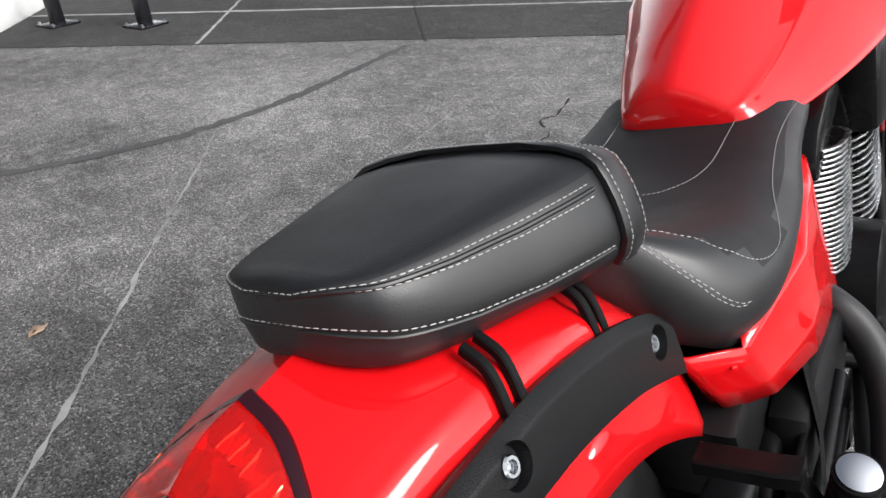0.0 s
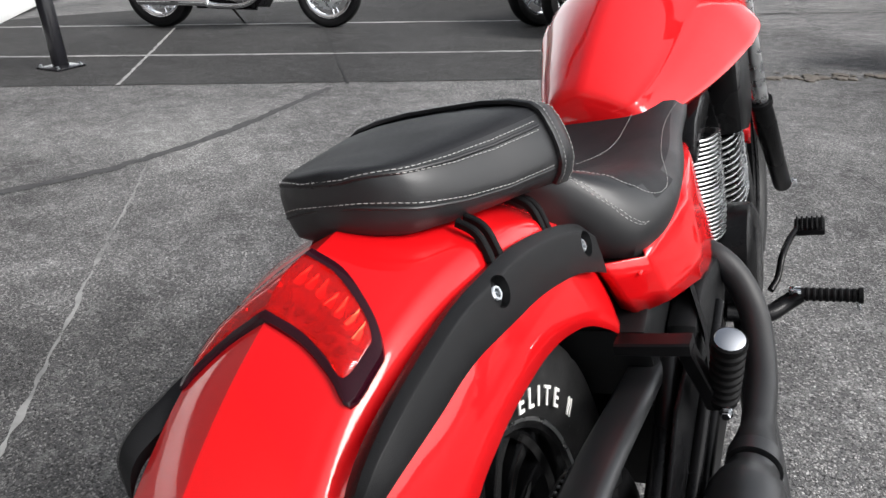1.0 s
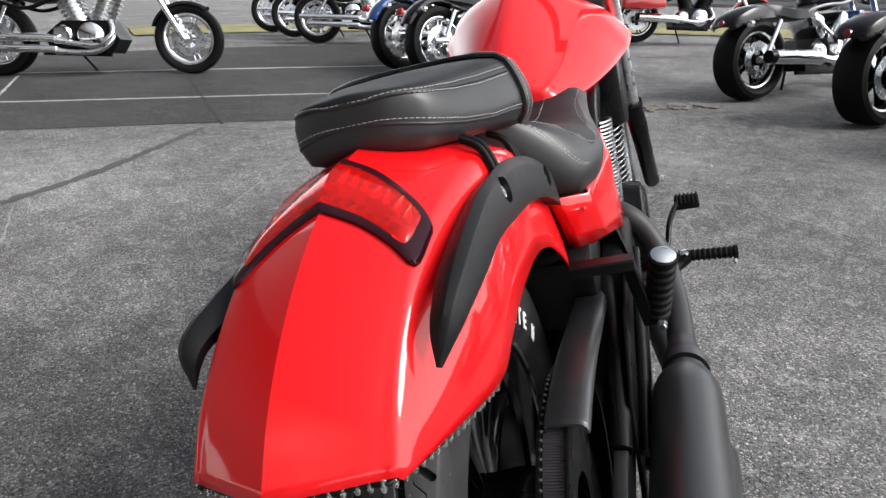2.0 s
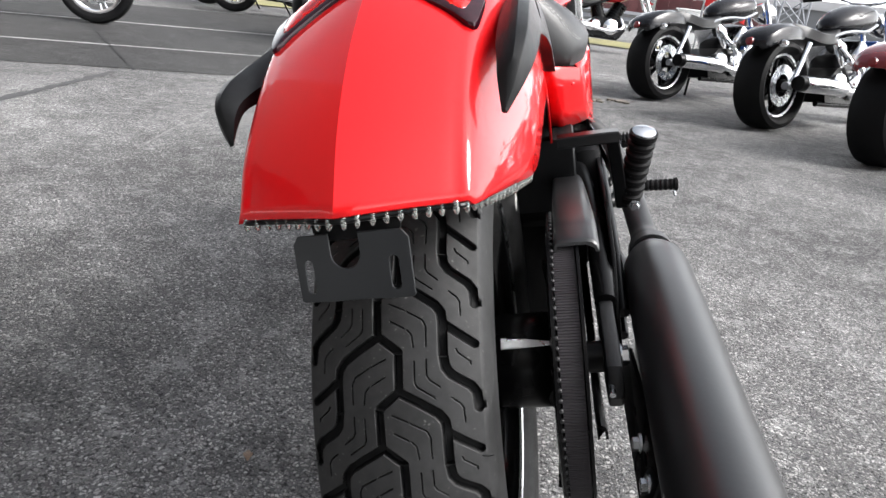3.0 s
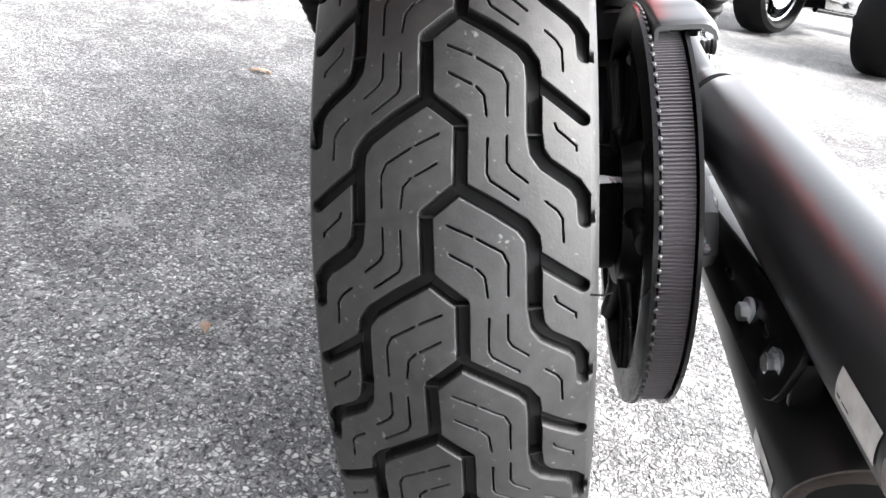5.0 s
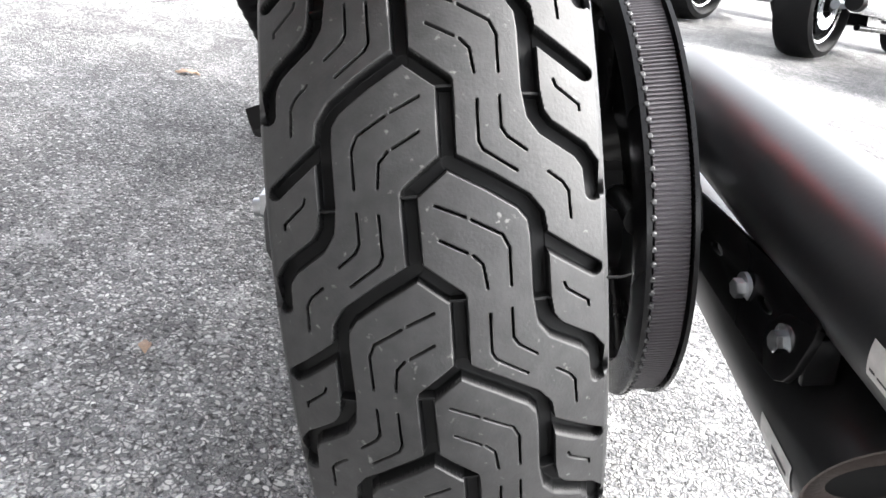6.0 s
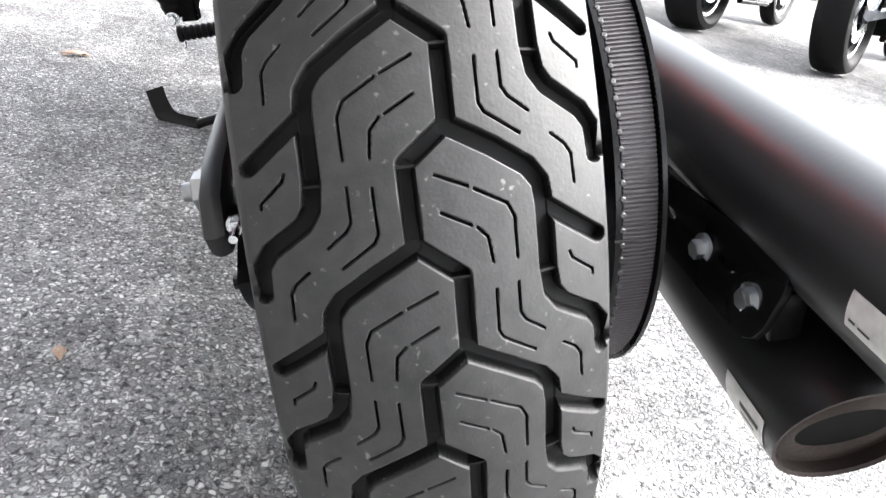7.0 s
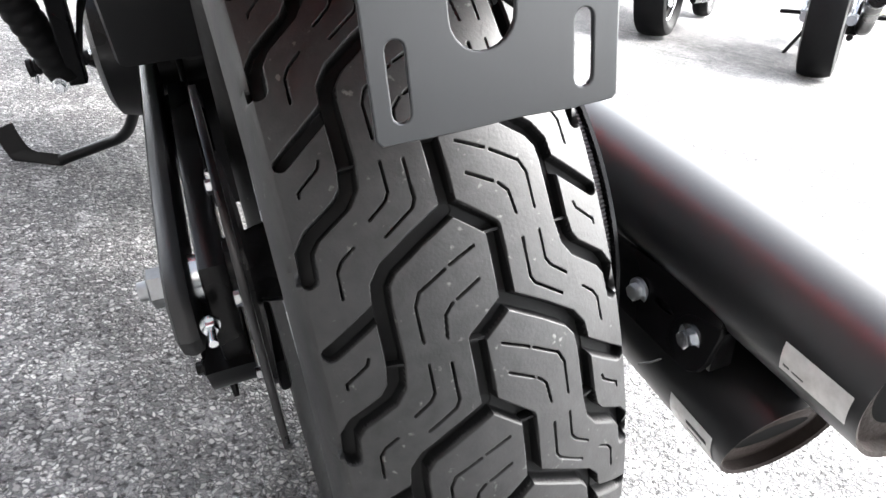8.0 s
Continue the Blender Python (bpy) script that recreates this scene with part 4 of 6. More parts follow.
LO = [(-0.225, 0.666, 0.107), (-0.213, 0.682, 0.119), (-0.192, 0.695, 0.128), (-0.140, 0.703, 0.132), (-0.081, 0.710, 0.134), (-0.006, 0.704, 0.136), (0.059, 0.697, 0.138), (0.133, 0.680, 0.142), (0.190, 0.656, 0.144), (0.217, 0.642, 0.145)]


def strut_section(s, up, lo):
    a, b = Vector((up[2], up[0], up[1])), Vector((lo[2], lo[0], lo[1]))
    d = b - a
    k = min(1.0, d.length / 0.03)
    out = Vector((1, 0, 0)) - d.normalized() * d.normalized().x
    pts = [a + Vector((-0.018 * k, 0, -0.012 * k)), a + Vector((-0.006 * k, 0, -0.002 * k)), a, a + d * 0.17 + out * 0.0062 * k, a + d * 0.20 + out * 0.0068 * k, a + d * 0.25 + out * 0.0068 * k,
           a + d * 0.65 + out * 0.0042 * k, b - d * 0.05 + out * 0.0012 * k, b, b + Vector((-0.026 * k, 0, 0.003 * k))]
    if s < 0:
        # the far strut sits lower, with its tip standing off the lip
        vs = [-0.226, -0.20, -0.17, -0.12, -0.05, 0.20]
        tuck = float(np.interp(up[0], vs, [-0.009, -0.004, 0.001, 0.005, 0.006, 0.006]))
        drop = float(np.interp(up[0], vs, [0.003, 0.009, 0.013, 0.015, 0.011, 0.0]))
        pts = [q - Vector((tuck, 0, drop)) for q in pts]
    return [Vector((s * q.x, q.y, q.z)) for q in pts]


def hex_socket_bolt(bm, at, axis, r):
    add_lathe(bm, [(-0.004, r * 0.5), (-0.001, r * 0.5), (0.0, r * 0.58), (0.0, r * 0.86), (-0.001, r), (-0.005, r)], at, axis, 18)
    add_lathe(bm, [(-0.004, 0), (-0.004, r * 0.5)], at, axis, 6)
    return bm


def carve(ob, cutters):
    """Cuts closed shapes out of a part, for good."""
    tools = []
    for bm in cutters:
        tool = part("cutter", bm, PLASTIC, ob.parent)
        tools.append(tool)
        cut = ob.modifiers.new("cut", "BOOLEAN")
        cut.operation, cut.solver, cut.object = "DIFFERENCE", "EXACT", tool
    bpy.context.view_layer.update()
    me = bpy.data.meshes.new_from_object(ob.evaluated_get(bpy.context.evaluated_depsgraph_get()))
    ob.modifiers.clear()
    ob.data = me
    me.set_sharp_from_angle(angle=radians(24))
    for tool in tools:
        bpy.data.objects.remove(tool)


for s in (1, -1):
    ups, los = catmull(UP, 5), catmull(LO, 5)
    n = len(ups)
    strut = part("fender_strut", loft([strut_section(s, a, b) for a, b in zip(ups, los)]), PLASTIC, bike, "satin black moulded fender strut", 24)
    pockets = []
    for at, ax in (((0.1300, -0.009, 0.7338), (0.943, 0, 0.334)), ((0.1388, 0.184, 0.692), (0.961, 0, 0.275))):
        at, ax = Vector(at), Vector(ax)
        if s < 0:
            at = Vector((-at.x + 0.006, at.y, at.z - 0.010))
            ax = Vector((-ax.x, ax.y, ax.z))
        pockets.append(lathe([(-0.0075, 0.0), (-0.0075, 0.0118), (0.0, 0.0140), (0.012, 0.0150), (0.012, 0.0)], at, ax, 28))
        bm = bmesh.new()
        hex_socket_bolt(bm, at - ax * 0.0022, ax, 0.0072)
        part("bolt", bm, STEEL, strut, "bright socket bolt")
    carve(strut, pockets)
    # straps between fender and seat
    for v, w in ((0.012, 0.767), (0.028, 0.766), (0.130, 0.747), (0.143, 0.744)):
        w -= 0.0 if s > 0 else 0.014
        line = catmull([(s * 0.086, v + 0.012, w + 0.018), (s * 0.104, v + 0.008, w + 0.009), (s * 0.114, v + 0.003, w - 0.007), (s * 0.119, v, w - 0.026)], 4)
        rings = []
        for i, p in enumerate(line):
            p = Vector(p)
            d = (Vector(line[min(i + 1, len(line) - 1)]) - Vector(line[max(i - 1, 0)])).normalized()
            nrm = d.cross(Vector((0, 1, 0))).normalized()
            rings.append([p + Vector((0, y, 0)) + nrm * z for y, z in ((-0.0036, -0.003), (0.0036, -0.003), (0.0036, 0.002), (0.0024, 0.0032), (-0.0024, 0.0032), (-0.0036, 0.002))])
        part("rubber_strap", loft(rings), SOFT_RUBBER, bike)

# row of clear bulbs under the fender's rear lip
lip = []
first, second, third = (catmull(FENDER, 5)[i] for i in (0, 5, 10))
for row in (third, second):
    lip.append(Vector((-row[5] + 0.004, row[6], row[7] - 0.003)))
away, near = fender_sides(catmull(FENDER, 5)[0])
lip = [p - Vector((0.009 * settle(p.y), 0, 0)) for p in lip] + [Vector((p.x * 0.985, p.y + 0.004, p.z - 0.004)) for p in (away[9], away[4], away[2], near[0], near[2], near[4], near[9])]
for row in (second, third):
    lip.append(Vector((row[5] - 0.004, row[6], row[7] - 0.003)))
part("lamp_strip", tube(catmull(lip, 6), 0.0022, 8), BLACK, bike, "black lamp strip along the fender lip")
fine = [Vector(p) for p in catmull(lip, 40)]
run = np.concatenate([[0], np.cumsum([(b - a).length for a, b in zip(fine, fine[1:])])])
for s in np.arange(0.01, run[-1] - 0.005, 0.0098):
    p = fine[int(np.searchsorted(run, s))]
    part("bulb", tube([p + Vector((0, 0.002, 0.003)), p, p + Vector((0, -0.0012, -0.003)), p + Vector((0, -0.0016, -0.0052)), p + Vector((0, -0.0017, -0.0061))], [0.0022, 0.0025, 0.0023, 0.0015, 0.0004], 9), LED, bike, "clear bulb")

# plate bracket under the lip, tilted back, with two slots
pm = basis((0, -0.3105, 0.5865), (1, 0, 0), (0, 0.10, 1))
notch = [(-0.0075 + 0.0105 * math.cos(a), 0.009 + 0.0105 * math.sin(a)) for a in np.linspace(-math.pi, 0, 12)]
plate_outline = [(-0.0442, -0.0225), (-0.0425, -0.0246), (-0.020, -0.0249), (0.004, -0.0243), (0.022, -0.0250), (0.037, -0.0246), (0.0387, -0.0228), (0.0387, 0.018), (0.034, 0.024), (0.0030, 0.024)] + notch[::-1] + [(-0.0180, 0.024), (-0.040, 0.024), (-0.0442, 0.018)]
bracket = part("plate_bracket", prism(plate_outline, 0.0022, pm, 0.0006, [slot(-0.0352, -0.0062, 0.0060, 0.0245), slot(0.0262, -0.0062, 0.0066, 0.0245)]), BRACKET, bike, "bare black plate bracket with two slots", 15)
part("bracket_stem", prism([(0.012, 0.018), (0.030, 0.018), (0.034, 0.032), (0.034, 0.040), (-0.034, 0.040), (-0.034, 0.032), (-0.030, 0.018), (-0.014, 0.018), (-0.010, 0.034), (0.008, 0.034)], 0.003, basis((0, -0.3085, 0.5865), (1, 0, 0), (0, 0.42, 1)), 0.0008), BLACK, bracket)


# pillion pad
PAD = [  # v, half width, top, bottom
    (-0.0325, 0.010, 0.846, 0.812), (-0.0310, 0.024, 0.852, 0.805), (-0.0265, 0.042, 0.854, 0.798), (-0.0180, 0.060, 0.854, 0.792), (-0.0050, 0.075, 0.853, 0.787), (0.024, 0.089, 0.853, 0.782), (0.080, 0.107, 0.853, 0.775),
    (0.140, 0.126, 0.852, 0.768), (0.180, 0.131, 0.850, 0.760), (0.205, 0.127, 0.846, 0.756), (0.222, 0.113, 0.836, 0.758), (0.230, 0.090, 0.820, 0.768)]
PAD_SECTION = [(0.0, 1.00, 0.002), (0.35, 1.0, 0.001), (0.62, 0.985, 0), (0.80, 0.94, 0), (0.88, 0.87, 0), (0.925, 0.76, 0), (0.965, 0.62, 0), (0.988, 0.50, 0), (0.997, 0.40, 0), (1.0, 0.30, 0), (0.965, 0.16, 0), (0.90, 0.04, 0), (0.72, 0.0, 0), (0.0, 0.0, 0)]


def pad_half(row):
    v, hw, wt, wb = row
    h = float(np.interp(v, [-0.031, -0.01, 0.04, 0.09, 0.16], [0.024, 0.040, 0.070, 0.088, 0.092]))
    low = wt - 0.54 * h
    return [Vector((hw * a, v, (wt - (1 - b) * h if b >= 0.46 else wb + (low - wb) * b / 0.46) + c)) for a, b, c in PAD_SECTION]


rows = catmull(PAD, 6)
rings = []
for row in rows:
    half = pad_half(row)
    rings.append(half + [Vector((-p.x, p.y, p.z)) for p in half[-2:0:-1]])
pad = part("pillion_seat", loft(rings), LEATHER, bike, "black leather pillion pad with pale stitching", 60)
mid = [r for r in rows if r[0] > -0.0312]


def pad_line(f, out, up):
    """A line round the pad at a fraction of its section."""
    i = int(f)
    line = [pad_half(r)[i].lerp(pad_half(r)[i + 1], f - i) + Vector((out, 0, up)) for r in mid if r[0] < 0.166]
    line = [p + Vector((0, -out * max(0.0, 1 - p.x / 0.07), 0)) for p in line]
    return [Vector((-p.x, p.y, p.z)) for p in line[::-1]] + line


for f, up in ((4.55, 0.0010), (5.30, 0.0008), (9.0, -0.0002)):
    bm = bmesh.new()
    stitch_row(bm, pad_line(f, 0.0014 if f < 9 else 0.0020, up))
    tagged(part("stitching", bm, THREAD, pad, "pale stitching round the pad"), "pale stitching round the pad", kind="stuff")
for f, r in ((4.93, 0.0020), (9.35, 0.0016)):
    bm = bmesh.new()
    add_tube(bm, pad_line(f, 0.0, -0.0004), r, 8)
    part("piping", bm, LEATHER, pad, "raised leather piping")


def strap_ring(row, dv, lift):
    half = pad_half(row)
    out = []
    for i, p in enumerate(half[:12]):
        n = Vector((p.x * 1.0, 0, (p.z - 0.80) * 2.6)).normalized()
        bow = 0.030 * (1 - (p.x / 0.133) ** 2)
        out.append(Vector((p.x, p.y + dv + bow, p.z)) + n * lift - Vector((0, 0, 0.5 * max(0, p.y + dv + bow - 0.195) ** 1.0 * 0.9)))
    return [Vector((-q.x, q.y, q.z)) for q in out[:0:-1]] + out


base = catmull(PAD, 6)[[i for i, r in enumerate(catmull(PAD, 6)) if r[0] >= 0.165][0]]
layers = []
for dv, lift in ((0.0, 0.001), (0.0, 0.0050), (0.003, 0.0065), (0.034, 0.0065), (0.037, 0.005), (0.037, 0.001)):
    layers.append(strap_ring(base, dv, lift))
strap = part("grab_strap", loft([list(p) for p in zip(*layers)]), LEATHER, pad, "black leather strap across the pillion pad", 50)
bm = bmesh.new()
for dv in (0.0060, 0.0310):
    stitch_row(bm, strap_ring(base, dv, 0.0070), 0.0034, 0.0018, 0.00042)
tagged(part("strap_stitching", bm, THREAD, pad), "pale stitching along the strap", kind="stuff")

# rider's saddle
SADDLE = [  # v, half width, centre top, shoulder top, edge height, bottom
    (0.205, 0.060, 0.785, 0.780, 0.760, 0.715), (0.225, 0.120, 0.780, 0.770, 0.725, 0.680), (0.255, 0.168, 0.763, 0.752, 0.678, 0.642), (0.300, 0.190, 0.737, 0.735, 0.676, 0.632),
    (0.360, 0.198, 0.712, 0.722, 0.676, 0.630), (0.440, 0.192, 0.699, 0.712, 0.670, 0.630), (0.540, 0.179, 0.699, 0.708, 0.668, 0.632), (0.640, 0.161, 0.714, 0.715, 0.680, 0.645),
    (0.720, 0.153, 0.735, 0.728, 0.690, 0.655), (0.770, 0.150, 0.752, 0.738, 0.700, 0.665), (0.785, 0.140, 0.748, 0.730, 0.700, 0.675)]


def saddle_half(row):
    v, hw, wc, wsh, we, wb = row
    pts = [(0, wc), (0.25, wc + 0.12 * (wsh - wc)), (0.5, wc + 0.55 * (wsh - wc)), (0.68, wsh), (0.80, wsh - 0.10 * (wsh - we)), (0.90, wsh - 0.36 * (wsh - we)), (0.97, wsh - 0.70 * (wsh - we)), (1.0, we), (0.985, we - 0.4 * (we - wb)), (0.93, wb), (0.6, wb), (0, wb)]
    return [Vector((hw * a, v, b)) for a, b in pts]


srows = catmull(SADDLE, 14)
rings = []
for row in srows:
    half = saddle_half(row)
    rings.append(half + [Vector((-p.x, p.y, p.z)) for p in half[-2:0:-1]])
saddle = part("rider_seat", loft(rings), LEATHER, bike, "black leather rider saddle with pale stitching", 60)


def saddle_at(v, x):
    """A place on the saddle's skin, x from -1 to 1 of its half width."""
    row = [np.interp(v, [r[0] for r in srows], [r[i] for r in srows]) for i in range(6)]
    half = saddle_half(row)
    z = np.interp(abs(x) * row[1], [p.x for p in half[:8]], [p.z for p in half[:8]])
    return Vector((x * row[1], v, float(z) + 0.0008))


def panel_top(ob, inside):
    """Gives the sewn-in top panel its own matte leather."""
    ob.data.materials.append(LEATHER_TOP)
    for f in ob.data.polygons:
        if inside(f.center):
            f.material_index = 1



bm = bmesh.new()
SEAM = [(0.764, 0.95), (0.668, 0.88), (0.576, 0.84), (0.484, 0.86), (0.403, 0.93), (0.355, 0.965), (0.318, 0.955), (0.292, 0.89), (0.272, 0.75), (0.258, 0.55), (0.250, 0.3), (0.248, 0.0)]
for s in (1, -1):
    stitch_row(bm, [saddle_at(v, s * x) for v, x in catmull(SEAM, 8)], 0.0036, 0.0022, 0.0004)
    stitch_row(bm, [saddle_at(v, s * x) for v, x in catmull([(0.750, 0.60), (0.69, 0.54), (0.606, 0.49), (0.535, 0.45), (0.49, 0.36), (0.465, 0.2), (0.46, 0.0)], 6)], 0.0036, 0.0022, 0.0004)
    for gap in (0.0, 0.006):
        stitch_row(bm, [saddle_at(v - gap, s * x) for v, x in catmull([(0.218, 0.5), (0.226, 0.75), (0.238, 0.90), (0.252, 0.965), (0.270, 0.992), (0.284, 1.0)], 8)], 0.0045, 0.0026, 0.0004)
edge_v, edge_x = [v for v, x in SEAM], [x for v, x in SEAM]


def inside_seam(c):
    row = [float(np.interp(c.y, [r[0] for r in srows], [r[i] for r in srows])) for i in (1, 4)]
    x = abs(c.x) / row[0]
    back = float(np.interp(x, edge_x[5:][::-1], edge_v[5:][::-1]))
    return c.z > row[1] and c.y > back and x < (0.90 if c.y > 0.40 else 0.965)


panel_top(saddle, inside_seam)
panel_top(pad, lambda c: c.z > float(np.interp(c.y, [r[0] for r in rows], [r[2] - 0.13 * np.interp(r[0], [-0.031, -0.01, 0.04, 0.09, 0.16], [0.024, 0.040, 0.070, 0.088, 0.092]) for r in rows])))
tagged(part("stitching", bm, THREAD, saddle), "pale stitching", kind="stuff")

# fuel tank: a ridged dome, creased along both sides above a flared skirt
TANK = [  # v, half width, its height, top, crease u, crease w, bottom
    (0.655, 0.070, 0.715, 0.745, 0.055, 0.725, 0.700), (0.668, 0.105, 0.712, 0.775, 0.088, 0.734, 0.690), (0.730, 0.140, 0.706, 0.812, 0.106, 0.752, 0.688), (0.800, 0.168, 0.712, 0.848, 0.118, 0.773, 0.680),
    (0.900, 0.198, 0.722, 0.892, 0.130, 0.803, 0.685), (1.000, 0.222, 0.735, 0.925, 0.142, 0.832, 0.700), (1.080, 0.240, 0.750, 0.940, 0.150, 0.852, 0.725), (1.170, 0.240, 0.770, 0.938, 0.145, 0.862, 0.755),
    (1.230, 0.185, 0.800, 0.912, 0.110, 0.862, 0.790), (1.250, 0.090, 0.820, 0.885, 0.060, 0.860, 0.820)]
rings = []
for v, hw, wh, wt, cu, cw, wb in catmull(TANK, 6):
    wide = float(np.interp(v, [0.66, 0.80, 1.0, 1.15], [0.80, 0.98, 1.22, 1.24]))
    arch = lambda f: Vector((cu * f, v, cw + (wt - cw) * (1 - 0.55 * f - 0.45 * f * f)))
    half = [arch(f) for f in (0, 0.14, 0.28, 0.42, 0.55, 0.67, 0.78, 0.86)]
    flank = lambda f: Vector((cu + (hw - cu) * f, v, cw + (wh - cw) * f + 0.045 * f * (1 - f) * (hw - cu) / 0.08))
    a, k, b = arch(0.93), Vector((cu, v, cw + 0.003)), flank(0.10)
    half += [a * (1 - f) ** 2 + k * 2 * f * (1 - f) + b * f * f for f in (0, 0.25, 0.5, 0.75, 1.0)]
    half += [flank(f) for f in (0.25, 0.45, 0.65, 0.82, 0.93, 0.98)]
    half += [Vector((hw * 0.995, v, wh - 0.08 * (wh - wb))), Vector((hw * 0.96, v, wh - 0.25 * (wh - wb))), Vector((hw * 0.85, v, wh - 0.7 * (wh - wb))), Vector((hw * 0.6, v, wb)), Vector((0, v, wb))]
    far_side = [Vector((p.x, p.y, cw + (wt - cw) * (1 - 0.4 * p.x / cu - 0.6 * (p.x / cu) ** 4))) if i < 8 else p for i, p in enumerate(half)]
    rings.append(half + [Vector((-wide * (min(p.x, cu) + 0.25 * max(0.0, p.x - cu)), p.y, p.z)) for p in far_side[-2:0:-1]])
part("fuel_tank", loft(rings), RED, bike, "glossy red teardrop fuel tank with creased flanks", 40)

# red side panels under the saddle
for s in (1, -1):
    bm = bmesh.new()
    P = {k: bm.verts.new((s * u, v, w)) for k, (u, v, w) in dict(a=(0.140, 0.226, 0.648), b=(0.180, 0.270, 0.638), c=(0.150, 0.290, 0.550), d=(0.187, 0.320, 0.556), e=(0.200, 0.420, 0.652), f=(0.201, 0.436, 0.527),
          g=(0.177, 0.600, 0.656), h=(0.195, 0.610, 0.481), i=(0.148, 0.726, 0.645), j=(0.181, 0.706, 0.462), a2=(0.125, 0.236, 0.646), b3=(0.158, 0.290, 0.647), e3=(0.160, 0.420, 0.662), g3=(0.138, 0.600, 0.668), i3=(0.108, 0.726, 0.658), c2=(0.130, 0.297, 0.552)).items()}
    for q in ("abdc", "befd", "eghf", "gijh"):
        bm.faces.new([P[k] for k in q])
    bm.faces.new([P[k] for k in ("a2", "a", "c", "c2")])
    for q in (("b", "b3", "e3", "e"), ("e", "e3", "g3", "g"), ("g", "g3", "i3", "i")):
        bm.faces.new([P[k] for k in q])
    bmesh.ops.subdivide_edges(bm, edges=bm.edges[:], cuts=2, use_grid_fill=True)
    bmesh.ops.bevel(bm, geom=[e for e in bm.edges if len(e.link_faces) == 2 and e.calc_face_angle(0) > 0.25], offset=0.004, segments=3, affect="EDGES", profile=0.5)
    panel = part("side_panel", bm, RED, bike, "glossy red side panel", 35)
    sol = panel.modifiers.new("thickness", "SOLIDIFY")
    sol.thickness, sol.offset = 0.003, 0

    part("panel_button", lathe([(0.0, 0.0030), (0.001, 0.0027), (0.0016, 0.0015), (0.0017, 0.0)], (s * 0.168, 0.2655, 0.617), (s * 0.6, -0.8, 0.05), 16), RED, panel)

# exhaust: two staggered satin black mufflers
def muffler(axis_a, axis_b, r, front_r, slant, name, label):
    a, b = Vector(axis_a), Vector(axis_b)
    d = (b - a).normalized()
    L = (b - a).length
    s1, s2 = side_axes(d)
    rings = []
    for h, rr in ((0, front_r), (0.012, front_r * 1.02), (0.03, r * 0.86), (0.05, r * 0.97), (0.08, r), (L * 0.5, r), (L, r), (L - 0.0012, r - 0.0028), (L - 0.0105, r - 0.0034), (L - 0.0110, r - 0.0060), (L - 0.0085, r - 0.0110), (L - 0.0085, 0.0270), (L - 0.0105, 0.0250), (L - 0.075, 0.0245), (L - 0.077, 0.002)):
        ring = []
        for k in range(40):
            t = 2 * math.pi * k / 40
            q = (math.cos(t) * s1 + math.sin(t) * s2)
            cut = slant * (q.z - 1) if h > L * 0.8 else 0.0
            ring.append(a + d * (h + cut) + q * rr)
        rings.append(ring)
    ob = part(name, loft(rings[:7], True, False), SATIN, bike, label, 50)
    mouth = part("muffler_mouth", loft(rings[6:12], True, False), RUST, ob, "scorched brown muffler mouth", 50)
    part("outlet", loft(rings[11:], True, True), OUTLET_BLACK, mouth, "matte black outlet pipe", 50)
    return ob


upper = muffler((0.2690, 0.262, 0.3471), (0.2482, -0.336, 0.3507), 0.0464, 0.030, 0.0, "upper_muffler", "satin black upper muffler")
lower = muffler((0.2853, 0.300, 0.2059), (0.2380, -0.282, 0.2446), 0.0455, 0.030, 0.0150, "lower_muffler", "satin black lower muffler")
part("exhaust_clamp", tube([(0.2692, 0.268, 0.347), (0.2697, 0.292, 0.346)], 0.0335, 30), SATIN, bike)
part("header_pipe", tube(catmull([(0.150, 0.62, 0.500), (0.194, 0.590, 0.494), (0.228, 0.578, 0.460), (0.253, 0.545, 0.410), (0.266, 0.460, 0.366), (0.268, 0.360, 0.350), (0.269, 0.270, 0.347)], 8), [0.0215] * 42 + [0.023, 0.025, 0.027, 0.028, 0.029, 0.029, 0.029], 24), HEADER, bike, "black exhaust header")
part("header_pipe", tube(catmull([(0.13, 0.95, 0.42), (0.175, 0.94, 0.36), (0.200, 0.86, 0.26), (0.222, 0.70, 0.205), (0.255, 0.50, 0.200), (0.2853, 0.30, 0.2059)], 8), 0.026, 24), HEADER, bike, "black exhaust header")
# muffler bracket with bolts and slots
bmx = basis((0.205, -0.150, 0.308), (0, -1, 0.06), (0.35, 0, 1))
outline = [(-0.19, -0.020), (0.050, -0.0300), (0.062, -0.0290), (0.070, -0.0245), (0.0745, -0.0150), (0.0760, 0.0100), (0.0735, 0.0200), (0.066, 0.0270), (-0.19, 0.020)]
bracket = part("muffler_bracket", prism(outline, 0.006, bmx, 0.001, [[(x + 0.0115 * math.cos(a), 0.0032 * math.sin(a)) for a in np.linspace(0, 2 * math.pi, 14, endpoint=False)] for x in (0.018, -0.07)]), BLACK, bike, "black slotted muffler bracket")
part("bracket_flange", box((0.2155, -0.2200, 0.3030), (0.020, 0.005, 0.034), 0.0015), BLACK, bracket)
# unseen plate added between the mufflers to block light on the lower one
part("muffler_light_block", box((0.262, -0.110, 0.2965), (0.004, 0.330, 0.036), 0.001, Matrix.Rotation(radians(-2), 4, "X")), BLACK, bracket)
